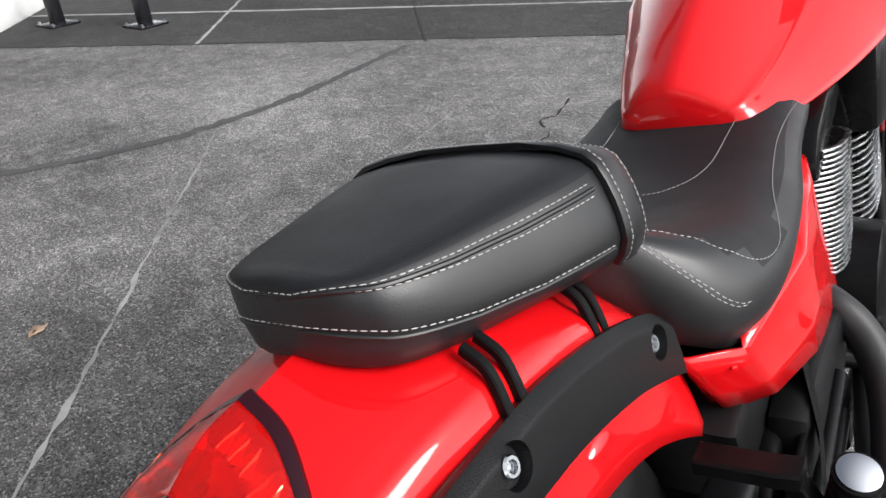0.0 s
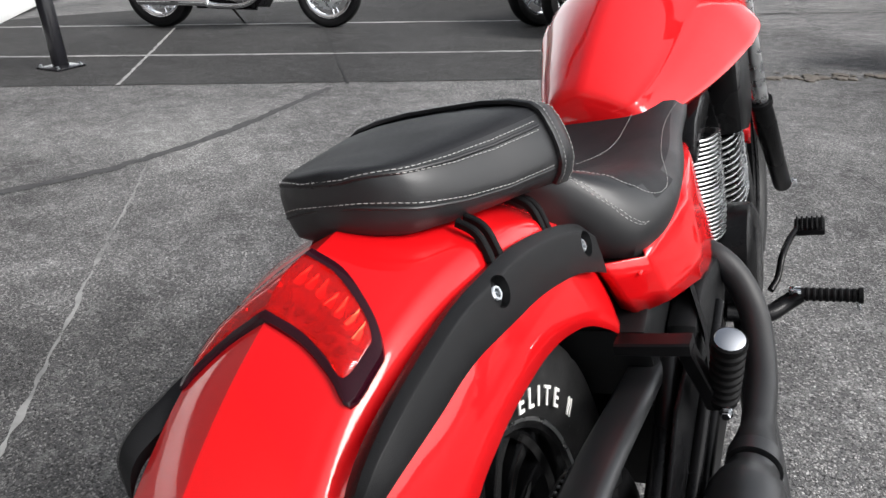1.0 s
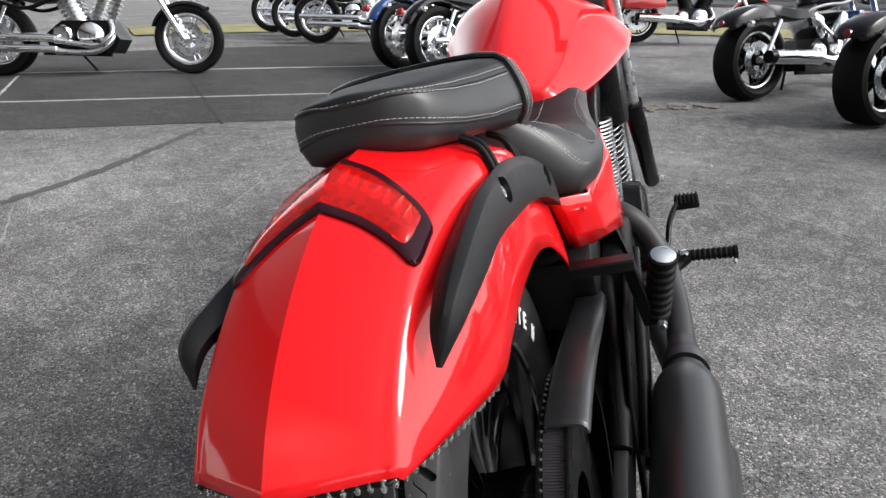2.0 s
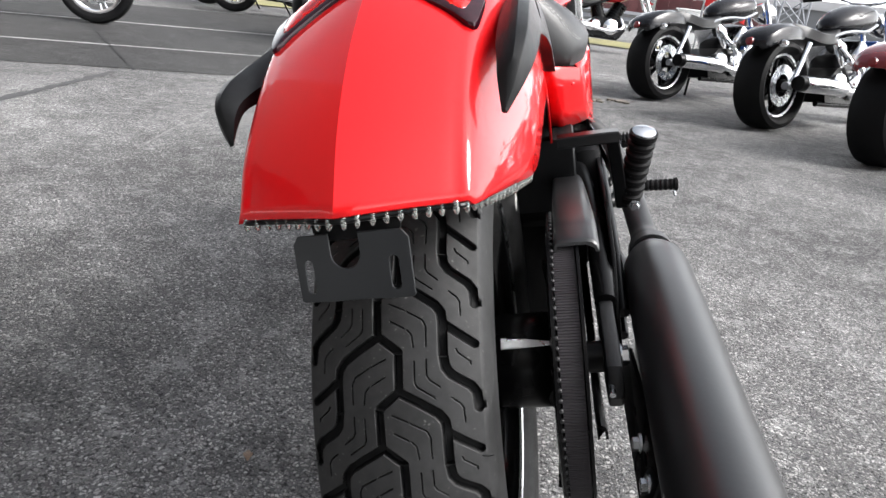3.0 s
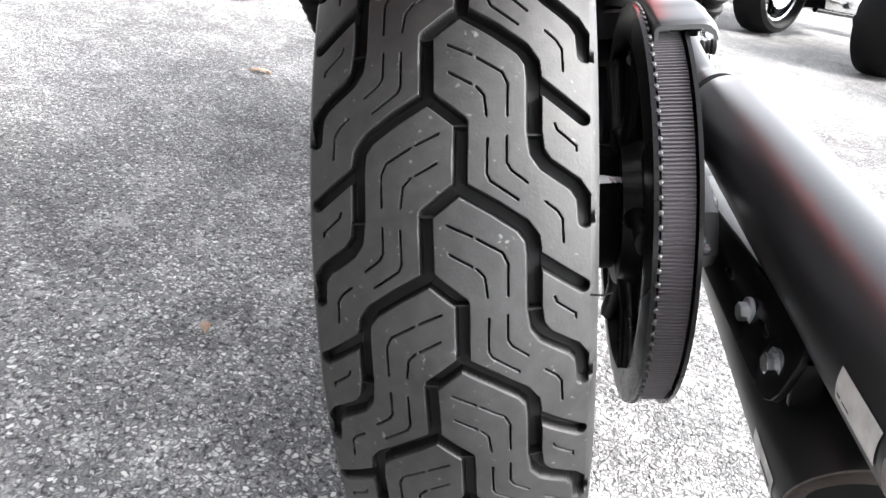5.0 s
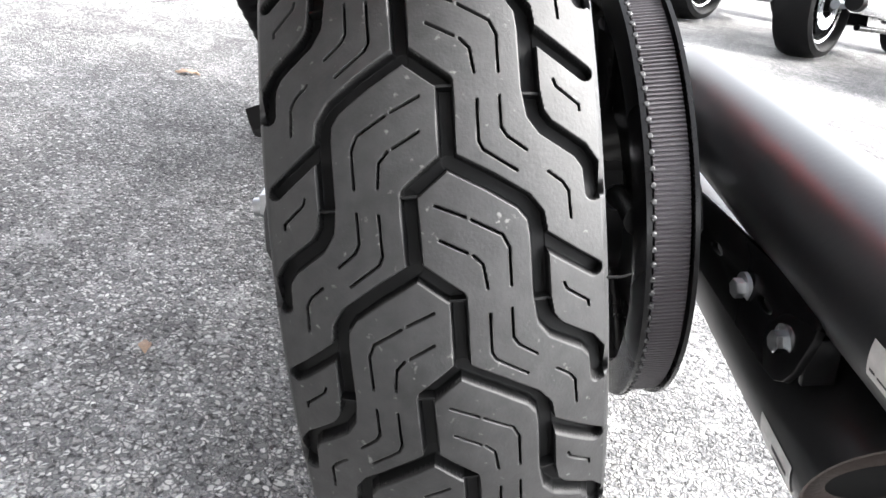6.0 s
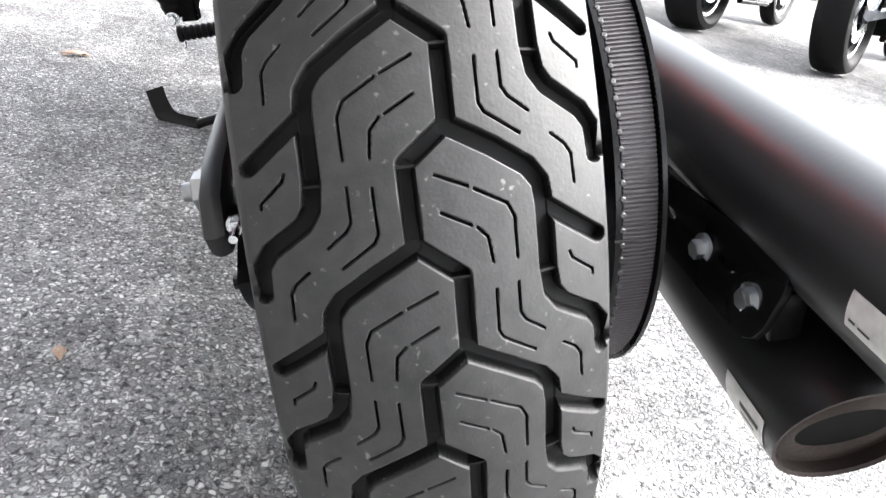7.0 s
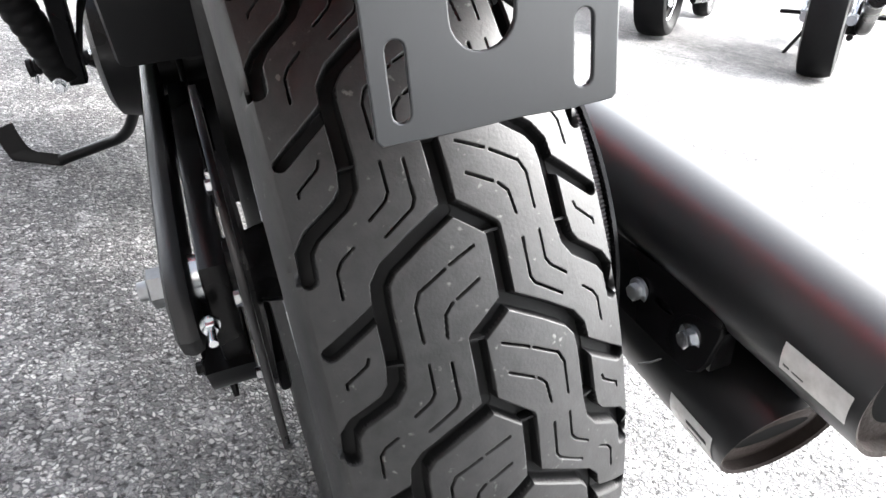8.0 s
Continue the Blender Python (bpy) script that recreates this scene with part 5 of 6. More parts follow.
for v, w in ((-0.203, 0.306), (-0.139, 0.305)):
    bm = bmesh.new()
    add_hex_bolt(bm, (0.2025, v, w), (-1, 0, 0.05), 0.0072, 0.0095, 0.0112)
    part("flange_bolt", bm, STEEL, bracket, "zinc flange bolt")


def sticker(axis_a, axis_b, r, h1, h2, a1, a2, parent, bars):
    """A label wrapped on a muffler, with dark bars for its print."""
    a, b = Vector(axis_a), Vector(axis_b)
    d = (b - a).normalized()
    def at(h, ang, lift):
        q = Vector((math.cos(radians(ang)), 0, math.sin(radians(ang))))
        q = (q - d * q.dot(d)).normalized()
        return a + d * h + q * (r + lift)
    def patch(x1, x2, y1, y2, lift, name, material, label):
        rings = [[at(h1 + (h2 - h1) * x, a1 + (a2 - a1) * y, lift) for y in np.linspace(y1, y2, 8)] for x in np.linspace(x1, x2, 6)]
        o = part(name, loft(rings, False, False), material, parent, label)
        return o
    o = patch(0, 1, 0, 1, 0.0006, "label", LABEL, "worn silver sticker")
    for x1, x2, y1, y2 in bars:
        patch(x1, x2, y1, y2, 0.0009, "print_bar", INK, "")


A, B = (0.2690, 0.262, 0.3471), (0.2482, -0.336, 0.3507)
sticker(A, B, 0.0464, 0.540, 0.591, 167, 193, upper, [(0.06, 0.16, 0.70, 0.78), (0.20, 0.38, 0.72, 0.79)])
A, B = (0.2853, 0.300, 0.2059), (0.2380, -0.282, 0.2446)
sticker(A, B, 0.0455, 0.503, 0.556, 173, 206, lower, [(0.42, 0.90, 0.32, 0.47), (0.44, 0.78, 0.62, 0.69)])


# black guts under the side panels
def moulded(name, pts, thick_u, label="", material=None, bevel=0.005, parent=None):
    u1, u2 = thick_u
    return part(name, prism(pts, abs(u2 - u1), basis(((u1 + u2) / 2, 0, 0), (0, 1, 0), (0, 0, 1)), bevel), material or BLACK, parent or bike, label)


moulded("battery_box", [(0.300, 0.420), (0.620, 0.400), (0.640, 0.470), (0.600, 0.535), (0.300, 0.560), (0.262, 0.540)], (-0.165, 0.165), "black moulded battery box", PLASTIC, 0.010)
moulded("electronics_cover", [(0.330, 0.430), (0.560, 0.400), (0.600, 0.430), (0.580, 0.500), (0.420, 0.520), (0.350, 0.500)], (0.165, 0.208), "black side cover", PLASTIC, 0.012)
for s in (1, -1):
    O = Vector((0, 0, 0)) if s > 0 else Vector((0.020, 0.045, -0.020))
    # pillion peg bracket: bar from the frame, leg down to the folded peg
    bar = part("peg_bracket", loft([[O + Vector((s * u, v + a, w + b)) for a, b in ((-0.015, -0.006), (-0.012, -0.008), (0.012, -0.008), (0.015, -0.006), (0.015, 0.006), (0.012, 0.008), (-0.012, 0.008), (-0.015, 0.006))] for u, v, w in ((0.140, 0.225, 0.5445), (0.205, 0.227, 0.5455), (0.224, 0.231, 0.5445))]), BLACK, bike, "black angled footpeg bracket", 30)
    part("bracket_leg", loft([[O + Vector((s * (u + a), v + b, w)) for a, b in ((-0.009, -0.010), (-0.007, -0.012), (0.007, -0.012), (0.009, -0.010), (0.009, 0.010), (0.007, 0.012), (-0.007, 0.012), (-0.009, 0.010))] for u, v, w in ((0.2155, 0.231, 0.540), (0.220, 0.245, 0.510), (0.226, 0.270, 0.462), (0.230, 0.288, 0.424))]), BLACK, bar, "", 30)
    part("bracket_arm", loft([[O + Vector((s * u, v + a, w + b)) for a, b in ((-0.010, -0.010), (0.010, -0.010), (0.010, 0.010), (-0.010, 0.010))] for u, v, w in ((0.228, 0.292, 0.432), (0.215, 0.36, 0.480), (0.19, 0.42, 0.53))]), BLACK, bar)
    peg = bmesh.new()
    a, b = O + Vector((s * 0.240, 0.284, 0.436)), O + Vector((s * 0.261, 0.248, 0.541))
    hs, rs = [], []
    for k in range(49):
        f = k / 48
        hs.append(a.lerp(b, f))
        rs.append(0.0175 + (0.0017 if s > 0 else 0.0006) * (1 if (k // 3) % 2 else -1) * (1 if 0.08 < f < 0.9 else 0) + (0.0022 if f > 0.92 else 0))
    add_tube(peg, hs, rs, 20)
    peg = part("passenger_footpeg", peg, SOFT_RUBBER, bike, "folded ribbed rubber passenger footpeg", 30)
    d = (b - a).normalized()
    part("peg_cap", lathe([(0.0, 0.0172), (0.003, 0.0168), (0.0048, 0.012), (0.0055, 0.0)], b - d * 0.0005, d, 28), CHROME, peg, "bright chrome peg cap")
    bm = bmesh.new()
    add_hex_bolt(bm, a + Vector((s * 0.006, -0.018, -0.006)), (0, -1, 0), 0.006, 0.010, 0.008)
    part("pivot_bolt", bm, STEEL, bar)
    # rider's peg
    o = 0.024
    ends = (Vector((o + s * 0.270, 0.845, 0.292)), Vector((o + s * 0.379, 0.847, 0.287)))
    hs, rs = [], []
    for k in range(61):
        f = k / 60
        hs.append(ends[0].lerp(ends[1], f))
        rs.append(0.0125 + (0.0012 if (k // 3) % 2 else -0.0006) * (1 if 0.1 < f < 0.92 else 0) + (0.003 if f > 0.93 else 0))
    peg = part("rider_footpeg", tube(hs, rs, 18), SOFT_RUBBER, bike, "ribbed rubber footpeg", 30)
    bm = bmesh.new()
    add_tube(bm, [ends[1] + Vector((-s * 0.008, -0.004, -0.012)), ends[1] + Vector((-s * 0.006, -0.006, -0.026))], [0.004, 0.0032], 10)
    part("wear_bolt", bm, STEEL, peg, "bright wear bolt")
    part("peg_mount", tube(catmull([(o + s * 0.275, 0.845, 0.290), (o + s * 0.250, 0.835, 0.276), (o + s * 0.215, 0.800, 0.270), (o + s * 0.150, 0.780, 0.285)], 5), [0.016] * 15 + [0.018], 14), BLACK, bike)
    part("peg_clevis", box((o + s * 0.268, 0.845, 0.292), (0.022, 0.022, 0.024), 0.003), STEEL, bike, "steel peg clevis")

# black shield plate and braces between the belt and the exhaust
moulded("exhaust_shield", [(0.070, 0.290), (0.110, 0.410), (0.210, 0.470), (0.450, 0.500), (0.560, 0.430), (0.560, 0.250), (0.300, 0.215), (0.130, 0.220)], (0.1985, 0.2045), "black shield plate beside the swingarm", BLACK, 0.0015)
for points in (((0.211, 0.110, 0.330), (0.211, 0.260, 0.385), (0.211, 0.500, 0.455)), ((0.211, 0.150, 0.275), (0.211, 0.300, 0.330), (0.211, 0.520, 0.385))):
    part("frame_brace", tube(catmull(points, 5), 0.009, 10), BLACK, bike, "black frame brace")

# brake pedal on the right
part("brake_lever", tube(catmull([(0.250, 0.845, 0.300), (0.262, 0.872, 0.315), (0.270, 0.905, 0.345), (0.282, 0.955, 0.360), (0.296, 1.000, 0.366)], 6), 0.0065, 10), BLACK, bike, "black brake lever")
pedal = part("brake_pad", box((0.316, 1.006, 0.364), (0.056, 0.040, 0.016), 0.004, Matrix.Rotation(radians(24), 4, "X")), SOFT_RUBBER, bike, "black rubber brake pad")
bm = bmesh.new()
for k in range(6):
    add_box(bm, (0.294 + 0.009 * k, 1.000, 0.375), (0.004, 0.036, 0.005), 0.001, Matrix.Rotation(radians(24), 4, "X"), 1)
part("pad_ribs", bm, SOFT_RUBBER, pedal)

# engine: cases, finned cylinders, covers
X = 0.026
part("crankcase", loft([[Vector((u, v, w)) for v, w in ((0.62, 0.20), (1.02, 0.20), (1.08, 0.30), (1.02, 0.47), (0.86, 0.52), (0.66, 0.48), (0.58, 0.36))] for u in (X - 0.13, X - 0.10, X + 0.10, X + 0.13)]), BLACK, bike, "black engine case")
part("clutch_cover", lathe([(0.12, 0.0), (0.205, 0.0), (0.205, 0.085), (0.195, 0.105), (0.12, 0.115)], (X, 0.88, 0.36), (1, 0, 0), 48), BLACK, bike, "black round engine cover")
part("primary_cover", loft([[Vector((-u, v, w)) for v, w in [(0.80 + (0.20 * k) * math.cos(a) * 0.95, 0.335 + 0.125 * k * math.sin(a)) for a in np.linspace(0, 2 * math.pi, 32, endpoint=False)]] for u, k in ((0.12, 1.05), (0.19, 1.05), (0.215, 1.0), (0.225, 0.88), (0.228, 0.6))]), BLACK, bike, "black primary drive cover")


def fin_stack(foot, head, half_u, half_v, count, name):
    foot, head = Vector(foot), Vector(head)
    ax = (head - foot).normalized()
    m0 = basis(foot, (1, 0, 0), Vector((1, 0, 0)).cross(-ax))
    barrel = part(name, tube([foot, head], min(half_u, half_v) * 0.86, 28), BLACK, bike, "black finned engine cylinder")
    shape = []
    for a in np.linspace(0, 2 * math.pi, 28, endpoint=False):
        c, s = math.cos(a), math.sin(a)
        shape.append((half_u * math.copysign(abs(c) ** 0.55, c), half_v * math.copysign(abs(s) ** 0.55, s)))
    for k in range(count):
        p = foot.lerp(head, (k + 0.5) / count)
        m = m0.copy()
        m.translation = p
        part("fin", prism([(x * 0.965, y * 0.955) for x, y in shape], 0.0032, m, 0.0), BLACK, barrel)
        part("fin_edge", prism(shape, 0.0040, m, 0.0006, [[(x * 0.955, y * 0.94) for x, y in shape]]), ALLOY, barrel, "machined fin edge")


fin_stack((X, 0.815, 0.440), (X, 0.838, 0.628), 0.160, 0.106, 25, "rear_cylinder")
fin_stack((X, 1.130, 0.405), (X, 1.085, 0.590), 0.170, 0.110, 13, "front_cylinder")
part("rear_head", loft([[Vector((X + u, v, w)) for u, v, w in ((-0.13, 0.75, 0.630), (0.13, 0.75, 0.630), (0.13, 0.935, 0.635), (-0.13, 0.935, 0.635))], [Vector((X + u, v, w)) for u, v, w in ((-0.10, 0.76, 0.665), (0.10, 0.76, 0.665), (0.10, 0.925, 0.670), (-0.10, 0.925, 0.670))]]), BLACK, bike, "black cylinder head")
part("front_head", loft([[Vector((X + u, v, w)) for u, v, w in ((-0.14, 0.99, 0.595), (0.14, 0.99, 0.595), (0.14, 1.18, 0.600), (-0.14, 1.18, 0.600))], [Vector((X + u, v, w)) for u, v, w in ((-0.12, 1.00, 0.680), (0.12, 1.00, 0.680), (0.12, 1.17, 0.685), (-0.12, 1.17, 0.685))]]), BLACK, bike, "black cylinder head")
lobe = [(0.702, 0.622), (0.708, 0.610), (0.722, 0.606), (0.760, 0.615), (0.840, 0.640), (0.905, 0.664), (0.918, 0.680), (0.905, 0.698), (0.820, 0.700), (0.740, 0.676), (0.708, 0.645)]
moulded("air_cover", lobe, (0.110, 0.166), "black pointed air intake cover", BLACK, 0.007)
part("cover_screw", lathe([(0, 0.0), (0.0, 0.006), (0.003, 0.005), (0.003, 0.0)], (0.166, 0.735, 0.637), (1, 0, 0), 14), BLACK, bike)
moulded("horn_cover", [(1.01, 0.575), (1.15, 0.545), (1.215, 0.565), (1.235, 0.60), (1.235, 0.730), (1.20, 0.745), (1.05, 0.745), (1.01, 0.72)], (X + 0.10, X + 0.182), "black intake horn", BLACK, 0.014)
part("frame_tube", tube(catmull([(X + 0.11, 1.25, 0.66), (X + 0.155, 1.18, 0.45), (X + 0.165, 1.12, 0.24), (X + 0.155, 0.95, 0.17), (X + 0.15, 0.70, 0.18)], 6), 0.016, 14), BLACK, bike, "black frame downtube")
part("frame_tube", tube(catmull([(X - 0.11, 1.25, 0.66), (X - 0.155, 1.18, 0.45), (X - 0.165, 1.12, 0.24), (X - 0.155, 0.95, 0.17), (X - 0.15, 0.70, 0.18)], 6), 0.016, 14), BLACK, bike, "black frame downtube")
part("frame_spine", tube(catmull([(0.05, 1.28, 0.78), (0.03, 1.0, 0.70), (0.0, 0.65, 0.63), (0.0, 0.40, 0.60), (0.0, 0.25, 0.60)], 6), 0.030, 14), BLACK, bike)

# side stand, down on the left
stand = part("side_stand", tube(catmull([(-0.190, 0.720, 0.245), (-0.235, 0.810, 0.155), (-0.290, 0.850, 0.125), (-0.368, 0.876, 0.101)], 5), 0.010, 12), BLACK, bike, "black side stand resting on the asphalt")
part("stand_foot", loft([[Vector((u - 0.018, v, w)), Vector((u + 0.018, v, w + 0.009)), Vector((u + 0.018, v, w + 0.016)), Vector((u - 0.018, v, w + 0.007))] for u, v, w in catmull([(-0.358, 0.868, 0.0905), (-0.395, 0.880, 0.0995), (-0.428, 0.889, 0.110), (-0.442, 0.905, 0.132), (-0.450, 0.922, 0.158)], 4)]), BLACK, stand)

# front end
FW = Vector((0.105, 1.640, 0.300))
legs = (((0.205, 1.150, 0.930), (0.214, 1.285, 0.610), (0.222, 1.345, 0.500), (0.234, 1.570, 0.262)), ((-0.005, 1.150, 0.930), (-0.002, 1.285, 0.600), (0.0, 1.345, 0.480), (-0.010, 1.560, 0.270)))
for p0, p1, p2, p3 in legs:
    leg = part("fork_slider", tube([Vector(p1).lerp(Vector(p2), 0.4), p2, Vector(p2).lerp(Vector(p3), 0.3), Vector(p2).lerp(Vector(p3), 0.97), p3], [0.0235, 0.0260, 0.0240, 0.0230, 0.018], 20), BLACK, bike, "black fork slider")
    part("fork_tube", tube([p0, Vector(p1).lerp(Vector(p2), 0.5)], 0.0175, 18), ALLOY, leg, "bright fork tube")
    part("fork_seal", tube([Vector(p1).lerp(Vector(p2), 0.36), Vector(p1).lerp(Vector(p2), 0.46)], 0.0268, 20), SOFT_RUBBER, leg)
bm = bmesh.new()
add_hex_bolt(bm, (0.258, 1.555, 0.272), (1, 0, 0), 0.011, 0.012, 0.014)
part("axle_bolt", bm, STEEL, bike, "steel axle bolt")
part("front_tyre", lathe([(-0.03, 0.215), (-0.055, 0.235), (-0.063, 0.262), (-0.055, 0.288), (-0.03, 0.303), (0, 0.308), (0.03, 0.303), (0.055, 0.288), (0.063, 0.262), (0.055, 0.235), (0.03, 0.215)], FW, (1, 0, 0), 72, True), RUBBER, bike, "black front tyre")
front_rim = part("front_rim", lathe([(-0.045, 0.222), (-0.04, 0.205), (0.04, 0.205), (0.045, 0.222), (0.03, 0.196), (-0.03, 0.196)], FW, (1, 0, 0), 64, True), BLACK, bike, "black front rim")
for k in range(10):
    a = radians(36 * k)
    part("spoke", tube([FW + Vector((0, 0.03 * math.cos(a), 0.03 * math.sin(a))), FW + Vector((0, 0.20 * math.cos(a), 0.20 * math.sin(a)))], [0.012, 0.009], 8), BLACK, front_rim)
part("front_fender", loft([[FW + Vector((u, -r * math.cos(a), r * math.sin(a))) for u, r in ((-0.075, 0.29), (-0.072, 0.318), (-0.04, 0.334), (0, 0.338), (0.04, 0.334), (0.072, 0.318), (0.075, 0.29), (0.07, 0.29), (0.04, 0.328), (0, 0.332), (-0.04, 0.328), (-0.07, 0.29))] for a in np.linspace(radians(30), radians(125), 14)]), RED, bike, "glossy red front fender", 40)
part("handlebar", tube(catmull([(-0.26, 0.90, 1.03), (-0.12, 1.02, 1.03), (0.0, 1.13, 0.99), (0.20, 1.13, 0.99), (0.34, 1.04, 1.03), (0.48, 0.92, 1.03)], 6), 0.0125, 14), BLACK, bike, "black handlebar")
part("headlamp", lathe([(0.0, 0.0), (0.0, 0.05), (0.04, 0.085), (0.13, 0.088), (0.135, 0.08), (0.14, 0.0)], (0.10, 1.25, 0.88), (0, 1, -0.1), 36), BLACK, bike, "black headlamp")


# ---- the yard round it ----
GRASS = mat("dry_verge_grass", (0.16, 0.15, 0.06), 0.9, vary=0.45, scale=3, bump=0.6, bump_scale=30, tint=(0.22, 0.20, 0.08))
RUSTY = mat("maroon_freight_paint", (0.10, 0.028, 0.030), 0.7, vary=0.4, scale=1.2, bump=0.2, bump_scale=10)
GREY = mat("weathered_grey_paint", (0.36, 0.37, 0.38), 0.6, vary=0.2, scale=3)
FLAG = mat("red_flag_cloth", (0.62, 0.03, 0.04), 0.8, vary=0.2, scale=4)
BLUE_CLOTH = mat("blue_flag_cloth", (0.05, 0.10, 0.32), 0.8, vary=0.2, scale=4)
LEAF = mat("dry_brown_leaf", (0.30, 0.21, 0.15), 0.75, vary=0.4, scale=60)
STONE = mat("broken_asphalt_rubble", (0.12, 0.105, 0.09), 0.9, vary=0.5, scale=20, bump=0.5, bump_scale=100)
DARK_PAINT = mat("gloss_black_paint", (0.006, 0.006, 0.008), 0.25, coat=0.1, spec=0.3, vary=0.2, scale=20, rough_vary=0.05)
MAROON = mat("dark_red_gloss_paint", (0.16, 0.010, 0.014), 0.2, coat=0.8, vary=0.2, scale=20, rough_vary=0.05)
BRIGHT_RED = mat("red_gloss_fairing", (0.42, 0.022, 0.025), 0.2, coat=0.8, vary=0.1, scale=20, rough_vary=0.05)
BLUE_PAINT = mat("blue_gloss_paint", (0.02, 0.06, 0.20), 0.2, coat=0.8, vary=0.1, scale=20, rough_vary=0.05)
SHOP = mat("dark_unseen_wall", (0.07, 0.06, 0.055), 0.5, vary=0.2, scale=3)
PALE_WALL = mat("grey_shop_render", (0.08, 0.08, 0.08), 0.7, vary=0.12, scale=2)
DEPOT = mat("grey_corrugated_wall", (0.16, 0.165, 0.17), 0.7, vary=0.2, scale=0.6)
DEPOT_ROOF = mat("dark_grey_roof", (0.12, 0.12, 0.125), 0.6, vary=0.2, scale=0.5)
LENS_DULL = mat("tail_lens", (0.45, 0.02, 0.02), 0.2, vary=0.1)


def wheel(parent, centre, radius, half, rim_r, face, disc_side, name="wheel"):
    """A road wheel: tyre, rim with a bright edge, spokes, hub and brake disc."""
    c = Vector(centre)
    prof = [(-half * 0.62, rim_r * 0.98), (-half * 0.93, rim_r * 1.12), (-half, (rim_r + radius) / 2), (-half * 0.90, radius * 0.955), (-half * 0.55, radius * 0.99), (0, radius), (half * 0.55, radius * 0.99), (half * 0.90, radius * 0.955), (half, (rim_r + radius) / 2), (half * 0.93, rim_r * 1.12), (half * 0.62, rim_r * 0.98)]
    w = part(name, lathe(prof, c, (1, 0, 0), 64, True), SOFT_RUBBER, parent, "black road tyre")
    part("rim", lathe([(-half * 0.60, rim_r), (-half * 0.5, rim_r * 0.90), (half * 0.5, rim_r * 0.90), (half * 0.60, rim_r), (half * 0.4, rim_r * 0.86), (-half * 0.4, rim_r * 0.86)], c, (1, 0, 0), 56, True), face, w)
    for s in (-1, 1):
        part("rim_edge", lathe([(s * half * 0.62, rim_r * 0.935), (s * half * 0.67, rim_r * 1.0), (s * half * 0.62, rim_r * 1.045), (s * half * 0.58, rim_r)], c, (1, 0, 0), 56, True), ALLOY if face is not CHROME else CHROME, w, "bright rim edge")
    for k in range(5):
        for d in (-7, 7):
            bm = bmesh.new()
            a, b = radians(72 * k + d * 1.6), radians(72 * k + d)
            add_tube(bm, [c + Vector((0, 0.045 * math.cos(a), 0.045 * math.sin(a))), c + Vector((0, rim_r * 0.88 * math.cos(b), rim_r * 0.88 * math.sin(b)))], [half * 0.16, half * 0.13], 8)
            part("spoke", bm, face, w)
    part("hub", tube([c - Vector((half * 0.9, 0, 0)), c + Vector((half * 0.9, 0, 0))], 0.045, 20), face, w)
    if disc_side:
        part("brake_disc", lathe([(disc_side * half * 0.70, rim_r * 0.36), (disc_side * half * 0.70, rim_r * 0.66), (disc_side * (half * 0.70 + 0.005), rim_r * 0.66), (disc_side * (half * 0.70 + 0.005), rim_r * 0.36)], c, (1, 0, 0), 48, True), STEEL, w, "steel brake disc")
    return w


